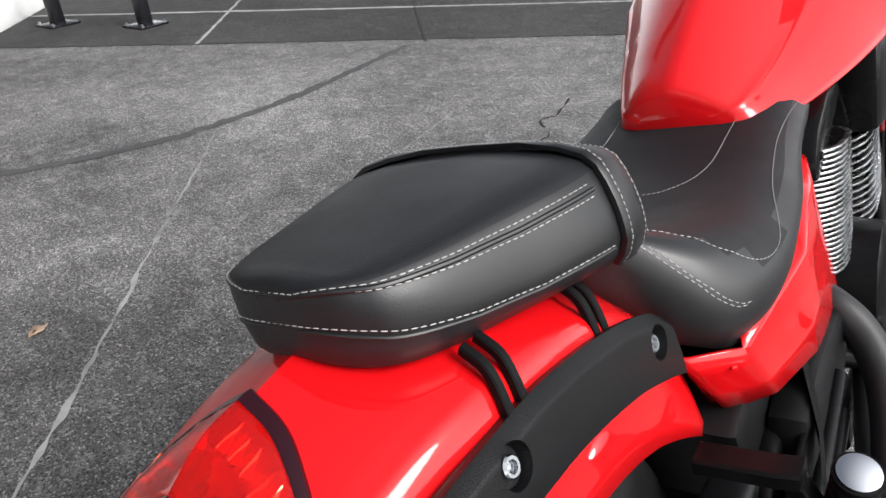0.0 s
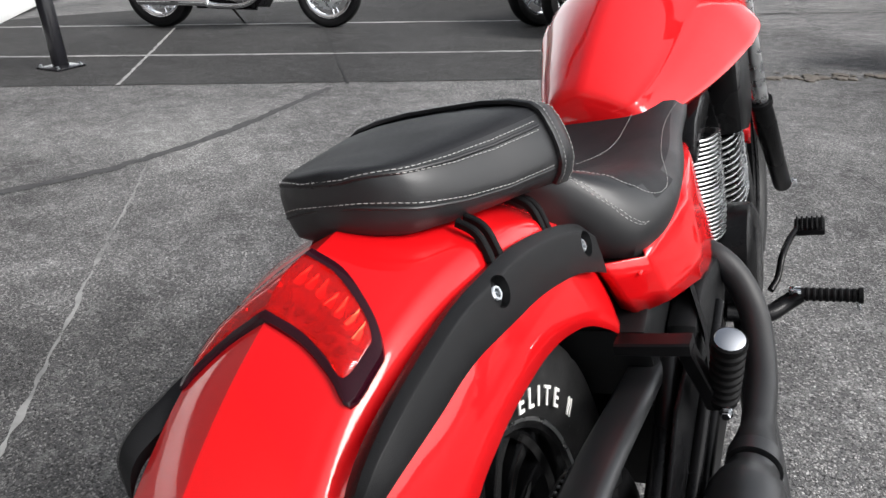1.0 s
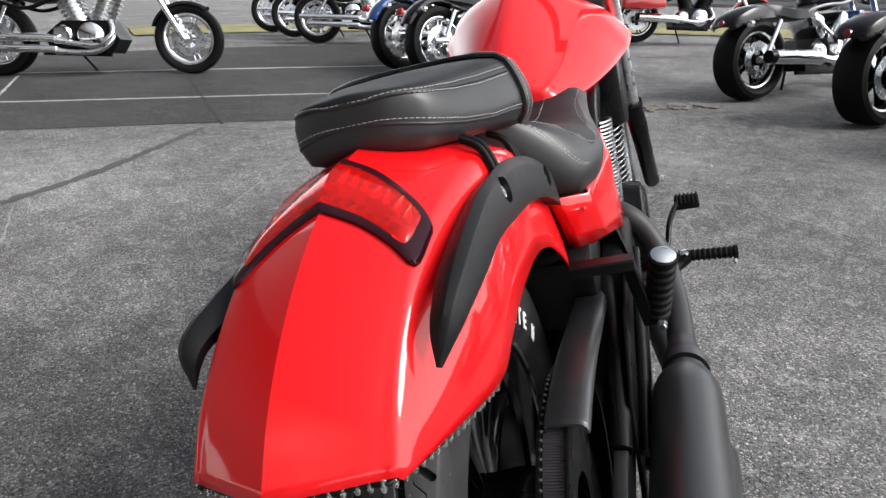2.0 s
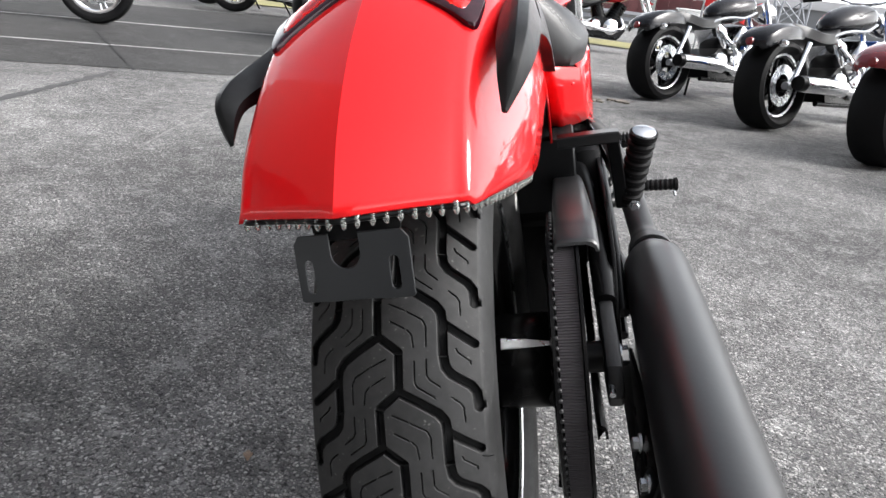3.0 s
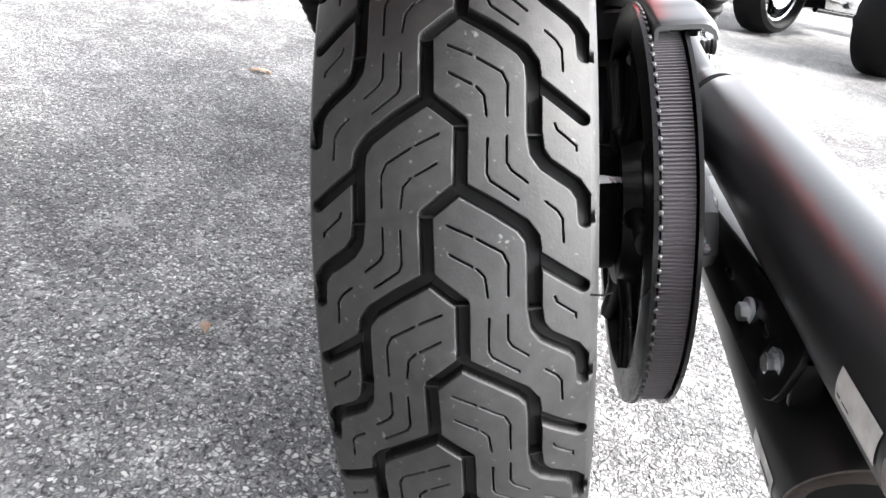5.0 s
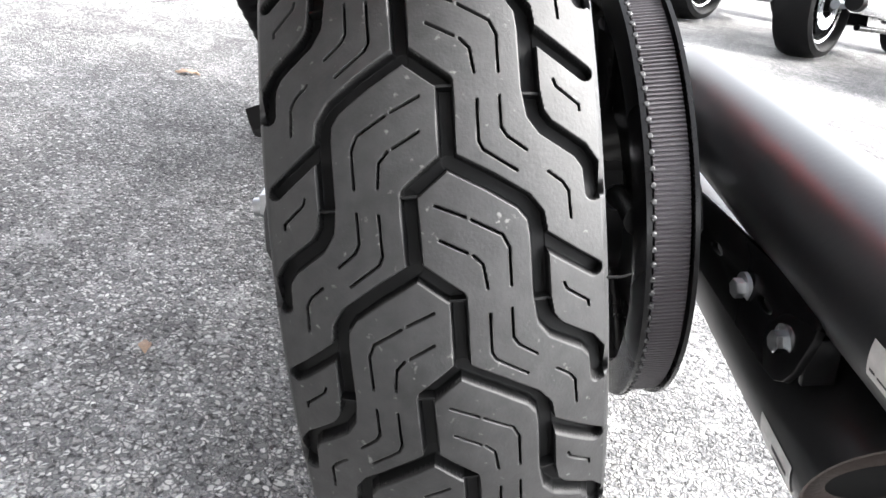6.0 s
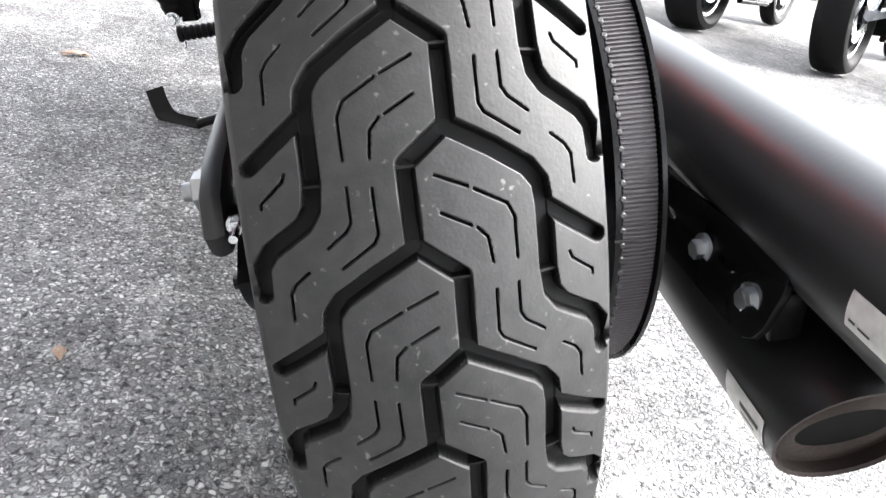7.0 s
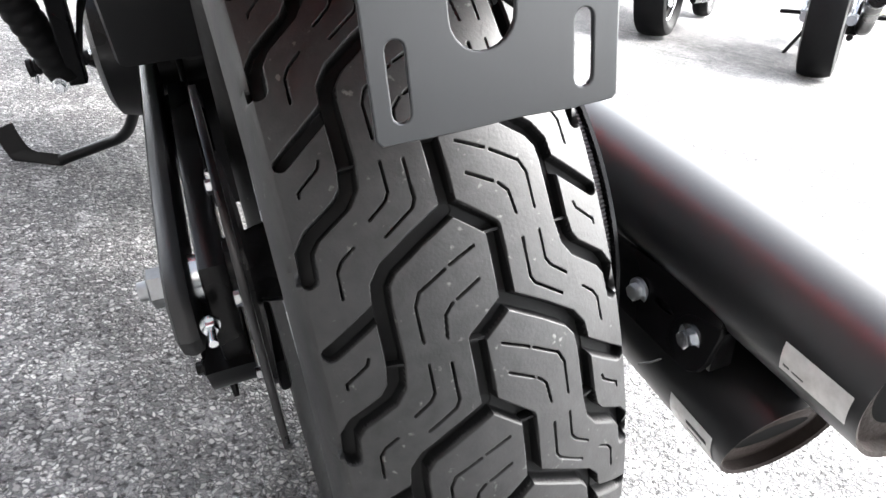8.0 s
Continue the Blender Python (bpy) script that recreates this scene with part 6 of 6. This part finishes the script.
def parked_motorcycle(m, label, style, paint, tail, group):
    """A parked motorcycle seen across the yard; v ahead from its rear tyre's contact."""
    b = thing("parked_motorcycle", m, label, "motorcycle", group)
    fat = {"muscle": 0.115, "sport": 0.095, "cruiser": 0.085, "touring": 0.085}[style]
    face = CHROME if style == "cruiser" else BLACK
    base = 1.66
    wheel(b, (0, 0, 0.318), 0.318, fat, 0.225, face, 1, "rear_wheel")
    wheel(b, (0, base, 0.305), 0.305, 0.062, 0.225, face, 1, "front_wheel")
    # rear fender and tail
    fl = [[Vector((u * k, -r * math.cos(a), 0.318 + r * math.sin(a))) for u, r in ((-1.0, 0.350), (-0.96, 0.378), (-0.6, 0.392), (0, 0.396), (0.6, 0.392), (0.96, 0.378), (1.0, 0.350), (0.9, 0.345), (0, 0.380), (-0.9, 0.345))] for a, k in zip(np.linspace(radians(28 if style != "sport" else 62), radians(128), 14), np.interp(np.linspace(0, 1, 14), [0, 0.2, 1], [fat * 0.8, fat * 1.06, fat * 0.95]))]
    if style == "muscle":
        fl = []
        for v, w, k, drop in catmull([(-0.335, 0.590, 0.085, 0.030), (-0.315, 0.640, 0.122, 0.070), (-0.250, 0.692, 0.138, 0.095), (-0.130, 0.738, 0.143, 0.110), (0.010, 0.750, 0.138, 0.110), (0.120, 0.735, 0.118, 0.090), (0.200, 0.705, 0.095, 0.050)], 3):
            fl.append([Vector((k * u, v + 0.02 * (1 - h), w - drop * (1 - h))) for u, h in ((-1.0, 0.0), (-1.0, 0.45), (-0.90, 0.80), (-0.62, 0.96), (0, 1.0), (0.62, 0.96), (0.90, 0.80), (1.0, 0.45), (1.0, 0.0), (0.94, 0.0), (0.84, 0.70), (0, 0.86), (-0.84, 0.70), (-0.94, 0.0))])
        part("rear_fender", loft(fl), tail, b, "", 40)
        part("tail_light", lathe([(0, 0.0), (0.0, 0.030), (0.012, 0.026), (0.016, 0.0)], (0, -0.332, 0.615), (0, -1, 0.25), 16), MAROON, b)
    else:
        part("rear_fender", loft(fl), tail, b, "", 40)
        part("tail_light", box((0, -0.37, 0.60), (fat * 1.1, 0.03, 0.05), 0.01), LENS_DULL, b)
    # saddle
    part("seat", loft([[Vector((hw * c, v, wt + 0.02 * s2 - (0.06 if s2 < 0 else 0))) for c, s2 in [(math.cos(a), math.sin(a)) for a in np.linspace(0, 2 * math.pi, 20, endpoint=False)]] for v, hw, wt in catmull([(0.02, 0.06, 0.735), (0.08, 0.10, 0.74), (0.22, 0.13, 0.72), (0.36, 0.16, 0.69), (0.55, 0.14, 0.70), (0.68, 0.09, 0.745)], 4)]), LEATHER, b, "", 50)
    # tank
    part("tank", loft([[Vector((hw * math.copysign(abs(math.cos(a)) ** 0.8, math.cos(a)), v, wc + h * math.sin(a))) for a in np.linspace(0, 2 * math.pi, 24, endpoint=False)] for v, hw, wc, h in catmull([(0.60, 0.04, 0.75, 0.03), (0.66, 0.10, 0.77, 0.07), (0.82, 0.155, 0.80, 0.115), (1.0, 0.17, 0.83, 0.12), (1.12, 0.14, 0.85, 0.09), (1.18, 0.06, 0.86, 0.04)], 4)]), paint, b, "", 50)
    # engine: case and two shining cylinders
    part("engine_case", loft([[Vector((u, v, w)) for v, w in ((0.50, 0.20), (1.02, 0.18), (1.10, 0.30), (1.00, 0.46), (0.62, 0.46), (0.46, 0.34))] for u in (-0.15, 0.15)]), BLACK, b)
    if style == "muscle":
        for v0, v1 in ((0.74, 0.64), (0.88, 1.00)):
            part("cylinder_cover", loft([[Vector((hu * math.copysign(abs(math.cos(a)) ** 0.6, math.cos(a)), v0 + (v1 - v0) * h + hv * math.copysign(abs(math.sin(a)) ** 0.6, math.sin(a)), 0.42 + 0.25 * h)) for a in np.linspace(0, 2 * math.pi, 24, endpoint=False)] for h, hu, hv in ((0, 0.12, 0.060), (0.45, 0.135, 0.066), (0.55, 0.150, 0.074), (0.85, 0.150, 0.074), (1.0, 0.12, 0.060))]), CHROME, b, "bright cylinder cover", 40)
            part("intake_pipe", tube(catmull([(0.13, v1, 0.60), (0.19, v1 + 0.02, 0.53), (0.20, v0 + 0.06, 0.42), (0.19, v0, 0.34)], 5), 0.022, 12), CHROME, b)
        part("radiator_cover", box((0, 1.17, 0.50), (0.34, 0.09, 0.36), 0.03), BLUE_PAINT, b, "dark blue radiator cover")
    for v0, v1 in (() if style == "muscle" else ((0.72, 0.63), (0.90, 1.02))):
        bm, fins = bmesh.new(), []
        add_tube(bm, [(0, v0, 0.44), (0, v1, 0.69)], [0.10, 0.085], 18)
        for k in range(7):
            p = Vector((0, v0, 0.46)).lerp(Vector((0, v1, 0.67)), k / 6)
            fins.append((p, p + (Vector((0, v1, 0.69)) - Vector((0, v0, 0.44))).normalized() * 0.008))
        barrel = part("cylinder", bm, ALLOY if style == "cruiser" else BLACK, b)
        for p, q in fins:
            part("fin", tube([p, q], 0.112, 18), ALLOY if style == "cruiser" else BLACK, barrel)
    for v, w, r in ((0.62, 0.34, 0.085), (0.86, 0.33, 0.115)):
        part("engine_cover", lathe([(0.14, r), (0.175, r), (0.195, r * 0.8), (0.20, 0)], (0, v, w), (1, 0, 0), 28), CHROME if style != "sport" else BLACK, b)
    # frame rails
    for s in (-1, 1):
        part("frame_rail", tube(catmull([(s * 0.13, 0.10, 0.62), (s * 0.17, 0.34, 0.56), (s * 0.19, 0.60, 0.64), (s * 0.18, 0.85, 0.735), (s * 0.12, 1.15, 0.80)] if style != "muscle" else [(s * 0.11, 0.42, 0.64), (s * 0.15, 0.56, 0.700), (s * 0.165, 0.72, 0.728), (s * 0.165, 0.92, 0.738), (s * 0.12, 1.16, 0.80)], 5), 0.017 if style != "muscle" else 0.012, 10), GREY_METAL if style == "muscle" else BLACK, b)
        part("shock", tube([(s * (fat + 0.03), 0.02, 0.34), (s * (fat + 0.03), 0.17, 0.62)], 0.022, 12), CHROME, b)
        part("swingarm", tube([(s * (fat + 0.02), -0.05, 0.318), (s * (fat + 0.02), 0.52, 0.34)], 0.028, 10), GREY_METAL, b)
    # exhaust
    if style == "cruiser":
        for dw, v_end in ((0.0, -0.20), (-0.09, -0.10)):
            part("exhaust", tube(catmull([(0.12, 1.02, 0.46 + dw * 0.3), (0.20, 1.05, 0.34 + dw * 0.5), (0.22, 0.90, 0.25 + dw * 0.6), (0.225, 0.60, 0.29 + dw), (0.23, 0.52, 0.31 + dw), (0.235, v_end, 0.325 + dw)], 6), [0.024] * 18 + [0.034] * 13, 16), CHROME, b, "long chrome exhaust pipe")
    elif style == "sport":
        part("exhaust", tube(catmull([(0.10, 1.0, 0.42), (0.15, 0.95, 0.22), (0.17, 0.60, 0.22), (0.19, 0.30, 0.33), (0.21, -0.10, 0.44)], 6), [0.024] * 14 + [0.048] * 11, 16), BLACK, b, "black exhaust can")
    else:
        part("exhaust", tube(catmull([(0.12, 1.02, 0.46), (0.20, 1.03, 0.33), (0.22, 0.84, 0.27), (0.23, 0.56, 0.30), (0.235, 0.48, 0.31), (0.24, -0.02, 0.335)], 6), [0.028] * 18 + [0.060] * 13, 18), CHROME, b, "chrome exhaust muffler")
        part("exhaust_tip", tube([(0.24, 0.0, 0.334), (0.24, -0.07, 0.338)], [0.057, 0.050], 18), BLACK, b)
    # front end
    for s in (-1, 1):
        part("fork_leg", tube([(s * 0.10, base - 0.02, 0.30), (s * 0.10, base - 0.22, 0.66), (s * 0.10, base - 0.34, 0.92)], [0.030, 0.026, 0.021], 12), CHROME if style != "sport" else BLACK, b)
        part("mirror", lathe([(0, 0.0), (0.0, 0.045), (0.02, 0.045), (0.03, 0.0)], (s * 0.36, 1.08, 1.16), (0, 1, 0.2), 18), CHROME, b)
        part("mirror_stem", tube([(s * 0.30, 1.12, 1.03), (s * 0.35, 1.09, 1.14)], 0.006, 8), BLACK, b)
        part("grip", tube([(s * 0.30, 1.06, 1.02), (s * 0.41, 0.97, 1.01)], 0.018, 12), SOFT_RUBBER, b)
        part("indicator", lathe([(0, 0), (0.0, 0.024), (0.03, 0.026), (0.045, 0.0)], (s * (fat + 0.07), -0.20, 0.60), (0, -1, 0), 14), CHROME, b)
    part("handlebar", tube(catmull([(-0.40, 0.98, 1.01), (-0.26, 1.10, 1.04), (-0.10, 1.26, 0.98), (0.10, 1.26, 0.98), (0.26, 1.10, 1.04), (0.40, 0.98, 1.01)], 5), 0.013, 12), CHROME, b)
    part("headlamp", lathe([(0, 0), (0.0, 0.06), (0.05, 0.09), (0.16, 0.095), (0.17, 0.08), (0.17, 0)], (0, base - 0.30, 0.83), (0, 1, -0.1), 26), CHROME if style != "sport" else BLACK, b)
    ff = [[Vector((u, base - r * math.cos(a), 0.305 + r * math.sin(a))) for u, r in ((-0.075, 0.300), (-0.07, 0.325), (0, 0.34), (0.07, 0.325), (0.075, 0.300), (0, 0.328))] for a in np.linspace(radians(20), radians(125), 12)]
    part("front_fender", loft(ff), paint, b, "", 40)
    part("side_stand", tube([(-0.14, 0.62, 0.20), (-0.25, 0.72, 0.02)], 0.012, 8), BLACK, b)
    part("belly_rail", tube([(0.12, 0.42, 0.19), (0.12, 1.0, 0.17)], 0.02, 10), BLACK, b)
    for s in (-1, 1):
        part("footpeg", tube([(s * 0.18, 0.95, 0.28), (s * 0.34, 0.95, 0.28)], 0.014, 10), SOFT_RUBBER, b)
    if style == "touring":
        part("windshield_fairing", loft([[Vector((hw * math.sin(a), v - 0.10 * math.cos(a) * 0, w)) for a in np.linspace(-1.4, 1.4, 12)] + [Vector((0, v + 0.18, w))] for v, hw, w in ((1.20, 0.26, 0.80), (1.24, 0.33, 0.92), (1.20, 0.33, 1.05), (1.12, 0.27, 1.18))]), paint, b, "", 40)
        for s in (-1, 1):
            part("pannier", box((s * 0.29, 0.02, 0.56), (0.20, 0.62, 0.26), 0.05), paint, b)
        part("trunk", box((0, -0.20, 0.92), (0.46, 0.36, 0.28), 0.06), paint, b)
    return b


def stood(x, y, hx, hy, s=0.93, lean=-9):
    """A pose on the ground at x, y, heading along hx, hy, leaning on its stand."""
    return Matrix.Translation((x, y, 0.005)) @ Matrix.Rotation(-math.atan2(hx, hy), 4, "Z") @ Matrix.Rotation(radians(lean), 4, "Y") @ Matrix.Scale(s, 4)


ROW = "motorcycles parked in a row"
parked_motorcycle(stood(0.98, 5.16, 0.75, 0.66, 0.93), "black muscle cruiser with chrome exhaust parked in a row", "muscle", DARK_PAINT, DARK_PAINT, ROW)
parked_motorcycle(stood(1.63, 4.36, 0.75, 0.66, 0.95), "black muscle cruiser with wide rear tyre and chrome muffler", "muscle", DARK_PAINT, DARK_PAINT, ROW)
parked_motorcycle(stood(2.06, 3.52, 0.76, 0.65, 0.95), "dark red cruiser with wide rear tyre parked in a row", "muscle", MAROON, MAROON, ROW)
parked_motorcycle(stood(2.52, 2.78, 0.78, 0.63, 0.95), "black sport motorcycle with red trim parked in a row", "sport", BRIGHT_RED, DARK_PAINT, ROW)
parked_motorcycle(stood(3.10, 2.12, 0.80, 0.60, 0.95), "black sport motorcycle with dark exhaust can", "sport", DARK_PAINT, DARK_PAINT, ROW)
BACK = "motorcycles parked along the far line"
parked_motorcycle(stood(-5.62, 4.66, 1.67, 0.58, 1.04, -7), "black cruiser with long twin chrome pipes and bright wheels", "cruiser", DARK_PAINT, DARK_PAINT, BACK)
parked_motorcycle(stood(-2.12, 6.02, 0.55, 0.83, 1.0), "blue cruiser with chrome wheels parked beyond the fuel tank", "cruiser", BLUE_PAINT, BLUE_PAINT, BACK)
parked_motorcycle(stood(-1.62, 5.56, 0.60, 0.80, 1.0), "silver and black cruiser with chrome wheels", "cruiser", DARK_PAINT, DARK_PAINT, BACK)
parked_motorcycle(stood(-4.05, 8.25, 0.96, 0.25, 1.0), "black cruiser with chrome pipes far across the yard", "cruiser", DARK_PAINT, DARK_PAINT, BACK)
parked_motorcycle(stood(-4.75, 8.95, 0.90, 0.40, 1.0), "black cruiser with chrome trim far across the yard", "cruiser", DARK_PAINT, DARK_PAINT, BACK)
parked_motorcycle(stood(-5.50, 9.70, 0.90, 0.40, 1.0), "black cruiser parked in the far corner", "cruiser", DARK_PAINT, MAROON, BACK)
parked_motorcycle(stood(0.10, 9.55, 0.97, 0.23, 0.95), "red touring motorcycle with panniers at the yard's edge", "touring", BRIGHT_RED, BRIGHT_RED, BACK)

# building on the left with plinth and bollards; its unseen walls dim sky and reflections
along, out_dir = Vector((-0.680, 0.733, 0)), Vector((0.733, 0.680, 0))
corner = Vector((-5.72, 2.24, 0))


def along_wall(s, o, z=0.0):
    return corner + along * s + out_dir * o + Vector((0, 0, z))


def wall_box(name, s1, s2, o1, o2, z1, z2, material, label, category, bevel=0.01):
    bm = bmesh.new()
    m = basis(along_wall((s1 + s2) / 2, (o1 + o2) / 2, (z1 + z2) / 2), along, -out_dir)
    add_box(bm, (0, 0, 0), (abs(s2 - s1), abs(o2 - o1), abs(z2 - z1)), bevel)
    bmesh.ops.transform(bm, matrix=m, verts=bm.verts)
    return tagged(part(name, bm, material, None, "", 30), label, category, kind="structure")


wall_box("wall_west", -14.0, 12.0, -3.6, -3.0, 0.0, 2.7, PALE_WALL, "unseen grey shop wall that blocks low sky behind a white plinth", "wall")
wall_box("unseen_wall_upper", -14.0, 12.0, -3.7, -2.2, 2.7, 8.0, SHOP, "unseen dark brown upper wall added to block sky and darken reflections", "wall")
wall_box("plinth", -7.0, 12.0, -0.6, 0.0, 0.0, 0.22, WALL_WHITE, "white painted plinth along the shop", "plinth", 0.02)


def bollard(x, y, label):
    p = thing("bollard", Matrix.Translation((x, y, 0.004)), label, "bollard", "bollards by the plinth")
    part("shaft", tube([(0, 0, 0.01), (0, 0, 1.04), (0, 0, 1.06), (0, 0, 1.065)], [0.057, 0.057, 0.045, 0.01], 28), DARK_PAINT, p)
    part("base_plate", box((0, 0, 0.008), (0.24, 0.24, 0.016), 0.004), DARK_PAINT, p)
    for i in (-1, 1):
        for j in (-1, 1):
            bm = bmesh.new()
            add_hex_bolt(bm, (i * 0.095, j * 0.095, 0.016), (0, 0, 1), 0.011, 0.018, 0.016)
            part("anchor_bolt", bm, STEEL, p)
    return p


bollard(-4.78, 2.87, "black round steel bollard on a bolted plate")
bollard(-5.55, 2.62, "black round steel bollard beside the plinth")

# broken patch where the seam meets open asphalt
pot = bmesh.new()
rnd = random.Random(11)
for k in range(46):
    x = rnd.gauss(0.36, 0.20)
    y = seam_y(x) - 0.08 + rnd.gauss(0, 0.05)
    s = rnd.uniform(0.012, 0.045)
    got = bmesh.ops.create_icosphere(pot, subdivisions=1, radius=s)
    for v in got["verts"]:
        v.co = Vector((v.co.x * rnd.uniform(0.8, 1.2) + x, v.co.y * rnd.uniform(0.8, 1.2) + y, v.co.z * 0.35 + 0.006))
tagged(part("rubble", pot, STONE, None, "", 20), "loose broken asphalt rubble at the seam", "rubble", kind="stuff")


def fallen_leaf(x, y, size, turn, label):
    outline = catmull([(0, -0.5), (0.22, -0.22), (0.30, 0.05), (0.16, 0.34), (0, 0.55), (-0.16, 0.32), (-0.28, 0.02), (-0.2, -0.25), (0, -0.5)], 3)
    verts = [Vector((0, 0, 0.12))] + [Vector((p[0], p[1], 0.04 + 0.5 * abs(p[0]) + 0.12 * noise.noise((p[0] * 5, p[1] * 5, size * 99)))) for p in outline]
    n = len(outline)
    ob = mesh_object("fallen_leaf", verts, [(0, i, i + 1) for i in range(1, n)], LEAF)
    sol = ob.modifiers.new("thickness", "SOLIDIFY")
    sol.thickness = 0.02
    ob.matrix_world = Matrix.Translation((x, y, 0.002)) @ Matrix.Rotation(turn, 4, "Z") @ Matrix.Scale(size, 4)
    return tagged(ob, label, "leaf", "fallen leaves")


fallen_leaf(-0.405, 0.126, 0.026, 0.4, "small pale brown dry leaf on the asphalt")
fallen_leaf(-0.729, 1.252, 0.060, 1.9, "curled reddish brown dry leaf on the asphalt")
fallen_leaf(-1.659, 0.324, 0.060, 0.2, "pale tan dry leaf on the asphalt")

# beyond the yard: verge, rail, freight cars, tower, flags
def far(az, dist, z=0.0):
    return Vector((dist * math.sin(radians(az)), dist * math.cos(radians(az)), z))


verge = [far(a, d, 0.02 - 0.03 * max(0, d - 9)) for d in (12.2, 15.5) for a in range(-40, 61, 4)]
n = len(range(-40, 61, 4))
tagged(mesh_object("verge", verge, [(i, i + 1, n + i + 1, n + i) for i in range(n - 1)], GRASS), "dry yellowing grass verge at the yard's edge", "verge", kind="structure")
rail = thing("guard_rail", Matrix.Identity(4), "grey steel guard rail along the verge", "guard rail")
pts = [far(a, 17.0, 0.30) for a in range(-20, 61, 3)]
part("beam", loft([[p + Vector((0, 0.0, z)) + Vector((0, o, 0)) for z, o in ((-0.15, 0), (-0.08, -0.04), (0, 0), (0.08, -0.04), (0.15, 0), (0.15, 0.02), (-0.15, 0.02))] for p in pts]), GREY_METAL, rail)
for a in range(-20, 61, 6):
    part("rail_post", box(far(a, 17.05, 0.02), (0.10, 0.10, 0.60), 0.01), GREY_METAL, rail)


def freight_car(az1, az2, dist, height, label):
    a, b = far(az1, dist), far(az2, dist)
    z0 = -0.03 * (dist - 9)
    d = (b - a)
    car = thing("freight_car", basis(a.lerp(b, 0.5) + Vector((0, 0, z0)), d, (0, 0, 1)) @ Matrix.Rotation(0, 4, "X"), label, "freight car", "freight cars")
    L = d.length
    part("body", box((0, 0.9 + height / 2, 0), (L * 0.96, height, 2.6), 0.05), RUSTY, car)
    for k in range(int(L / 0.9)):
        part("rib", box((-L * 0.47 + 0.9 * k, 0.9 + height / 2, 1.33), (0.10, height * 0.96, 0.08), 0.01), RUSTY, car)
    for x in (-0.38, 0.38):
        for o in (-0.9, 0.9):
            part("bogie_wheel", tube([(L * x + o, 0.45, 1.1), (L * x + o, 0.45, 1.25)], 0.45, 20), BLACK, car)
    return car


freight_car(-5.0, 7.8, 62, 3.0, "long maroon freight boxcar on the line beyond")
freight_car(8.3, 16.0, 64, 1.9, "low maroon freight car on the line beyond")
part_white = thing("utility_box", Matrix.Translation(far(11.6, 26, -0.55)), "white metal utility cabinet beyond the rail", "cabinet")
part("cabinet_body", box((0, 0, 0.55), (1.2, 0.8, 1.1), 0.04), WALL_WHITE, part_white)
part("cabinet_cap", box((0, 0, 1.13), (1.3, 0.9, 0.06), 0.02), WALL_WHITE, part_white)
tower = thing("lattice_tower", Matrix.Translation(far(17.8, 60, -1.55)), "grey steel lattice tower against the pale sky", "tower")
for i in (-1, 1):
    for j in (-1, 1):
        part("tower_leg", tube([(i * 1.1, j * 1.1, 0), (i * 0.5, j * 0.5, 16)], 0.08, 8), GREY_METAL, tower)
for k in range(9):
    z1, z2 = 1.7 * k, 1.7 * (k + 1)
    h1, h2 = 1.1 - 0.0375 * z1, 1.1 - 0.0375 * z2
    for i in (-1, 1):
        part("lattice_brace", tube([(-h1, i * h1, z1), (h2, i * h2, z2)], 0.05, 6), GREY_METAL, tower)
        part("lattice_brace", tube([(h1, i * h1, z1), (-h2, i * h2, z2)], 0.05, 6), GREY_METAL, tower)
        part("lattice_brace", tube([(i * h1, -h1, z1), (i * h2, h2, z2)], 0.05, 6), GREY_METAL, tower)


def feather_flag(az, dist, material, label, low=0.9):
    f = thing("feather_flag", Matrix.Translation(far(az, dist, -0.03 * max(0, dist - 9))), label, "flag", "feather flags")
    part("pole", tube(catmull([(0, 0, 0), (0, 0, 2.4), (0.08, 0, 3.6), (0.42, 0, 4.1)], 5), 0.018, 8), GREY_METAL, f)
    rings = []
    for t in np.linspace(0, 1, 12):
        z = low + (3.9 - low) * t
        x = 0.06 * t * t
        w = 0.75 * (1 - 0.5 * t * t)
        rings.append([Vector((x + 0.01 + w * s, 0.06 * math.sin(s * 6 + t * 4), z - 0.25 * s * (1 - t))) for s in np.linspace(0, 1, 8)])
    cl = part("banner", loft(rings, False, False), material, f)
    sol = cl.modifiers.new("thickness", "SOLIDIFY")
    sol.thickness = 0.004
    return f


feather_flag(12.2, 13.0, FLAG, "red feather flag on a bent pole")
feather_flag(14.6, 16.5, BLUE_CLOTH, "blue and white feather flag on a bent pole", 2.0)
depot = thing("warehouse", basis(far(27, 92, -2.5), far(42, 92) - far(12, 92), (0, 0, 1)), "long low grey warehouse beyond the tracks", "warehouse")
part("wall", box((0, 2.1, 0), (50, 4.2, 8), 0.1), DEPOT, depot)
part("roof", prism([(-4.6, 4.2), (4.6, 4.2), (0, 5.3)], 50.6, basis((0, 0, 0), (0, 0, 1), (0, 1, 0)), 0.0), DEPOT_ROOF, depot)
hills = bmesh.new()
rings = []
for r, zz in ((150, -4.5), (160, 0.5), (220, 2.0)):
    rings.append([far(a, r, zz + (2.2 * noise.noise((a * 0.13, r, 0)) + 1.2 * noise.noise((a * 0.6, r, 2)) if zz > 0 else 0)) for a in range(-60, 121, 2)])
TREES = mat("hazy_far_woods", (0.10, 0.11, 0.10), 0.95, vary=0.3, scale=0.4, bump=0.5, bump_scale=2)
tagged(part("backdrop", loft(rings, False, False), TREES, None), "hazy low wooded ridge far beyond the tracks", "far woods", kind="structure")
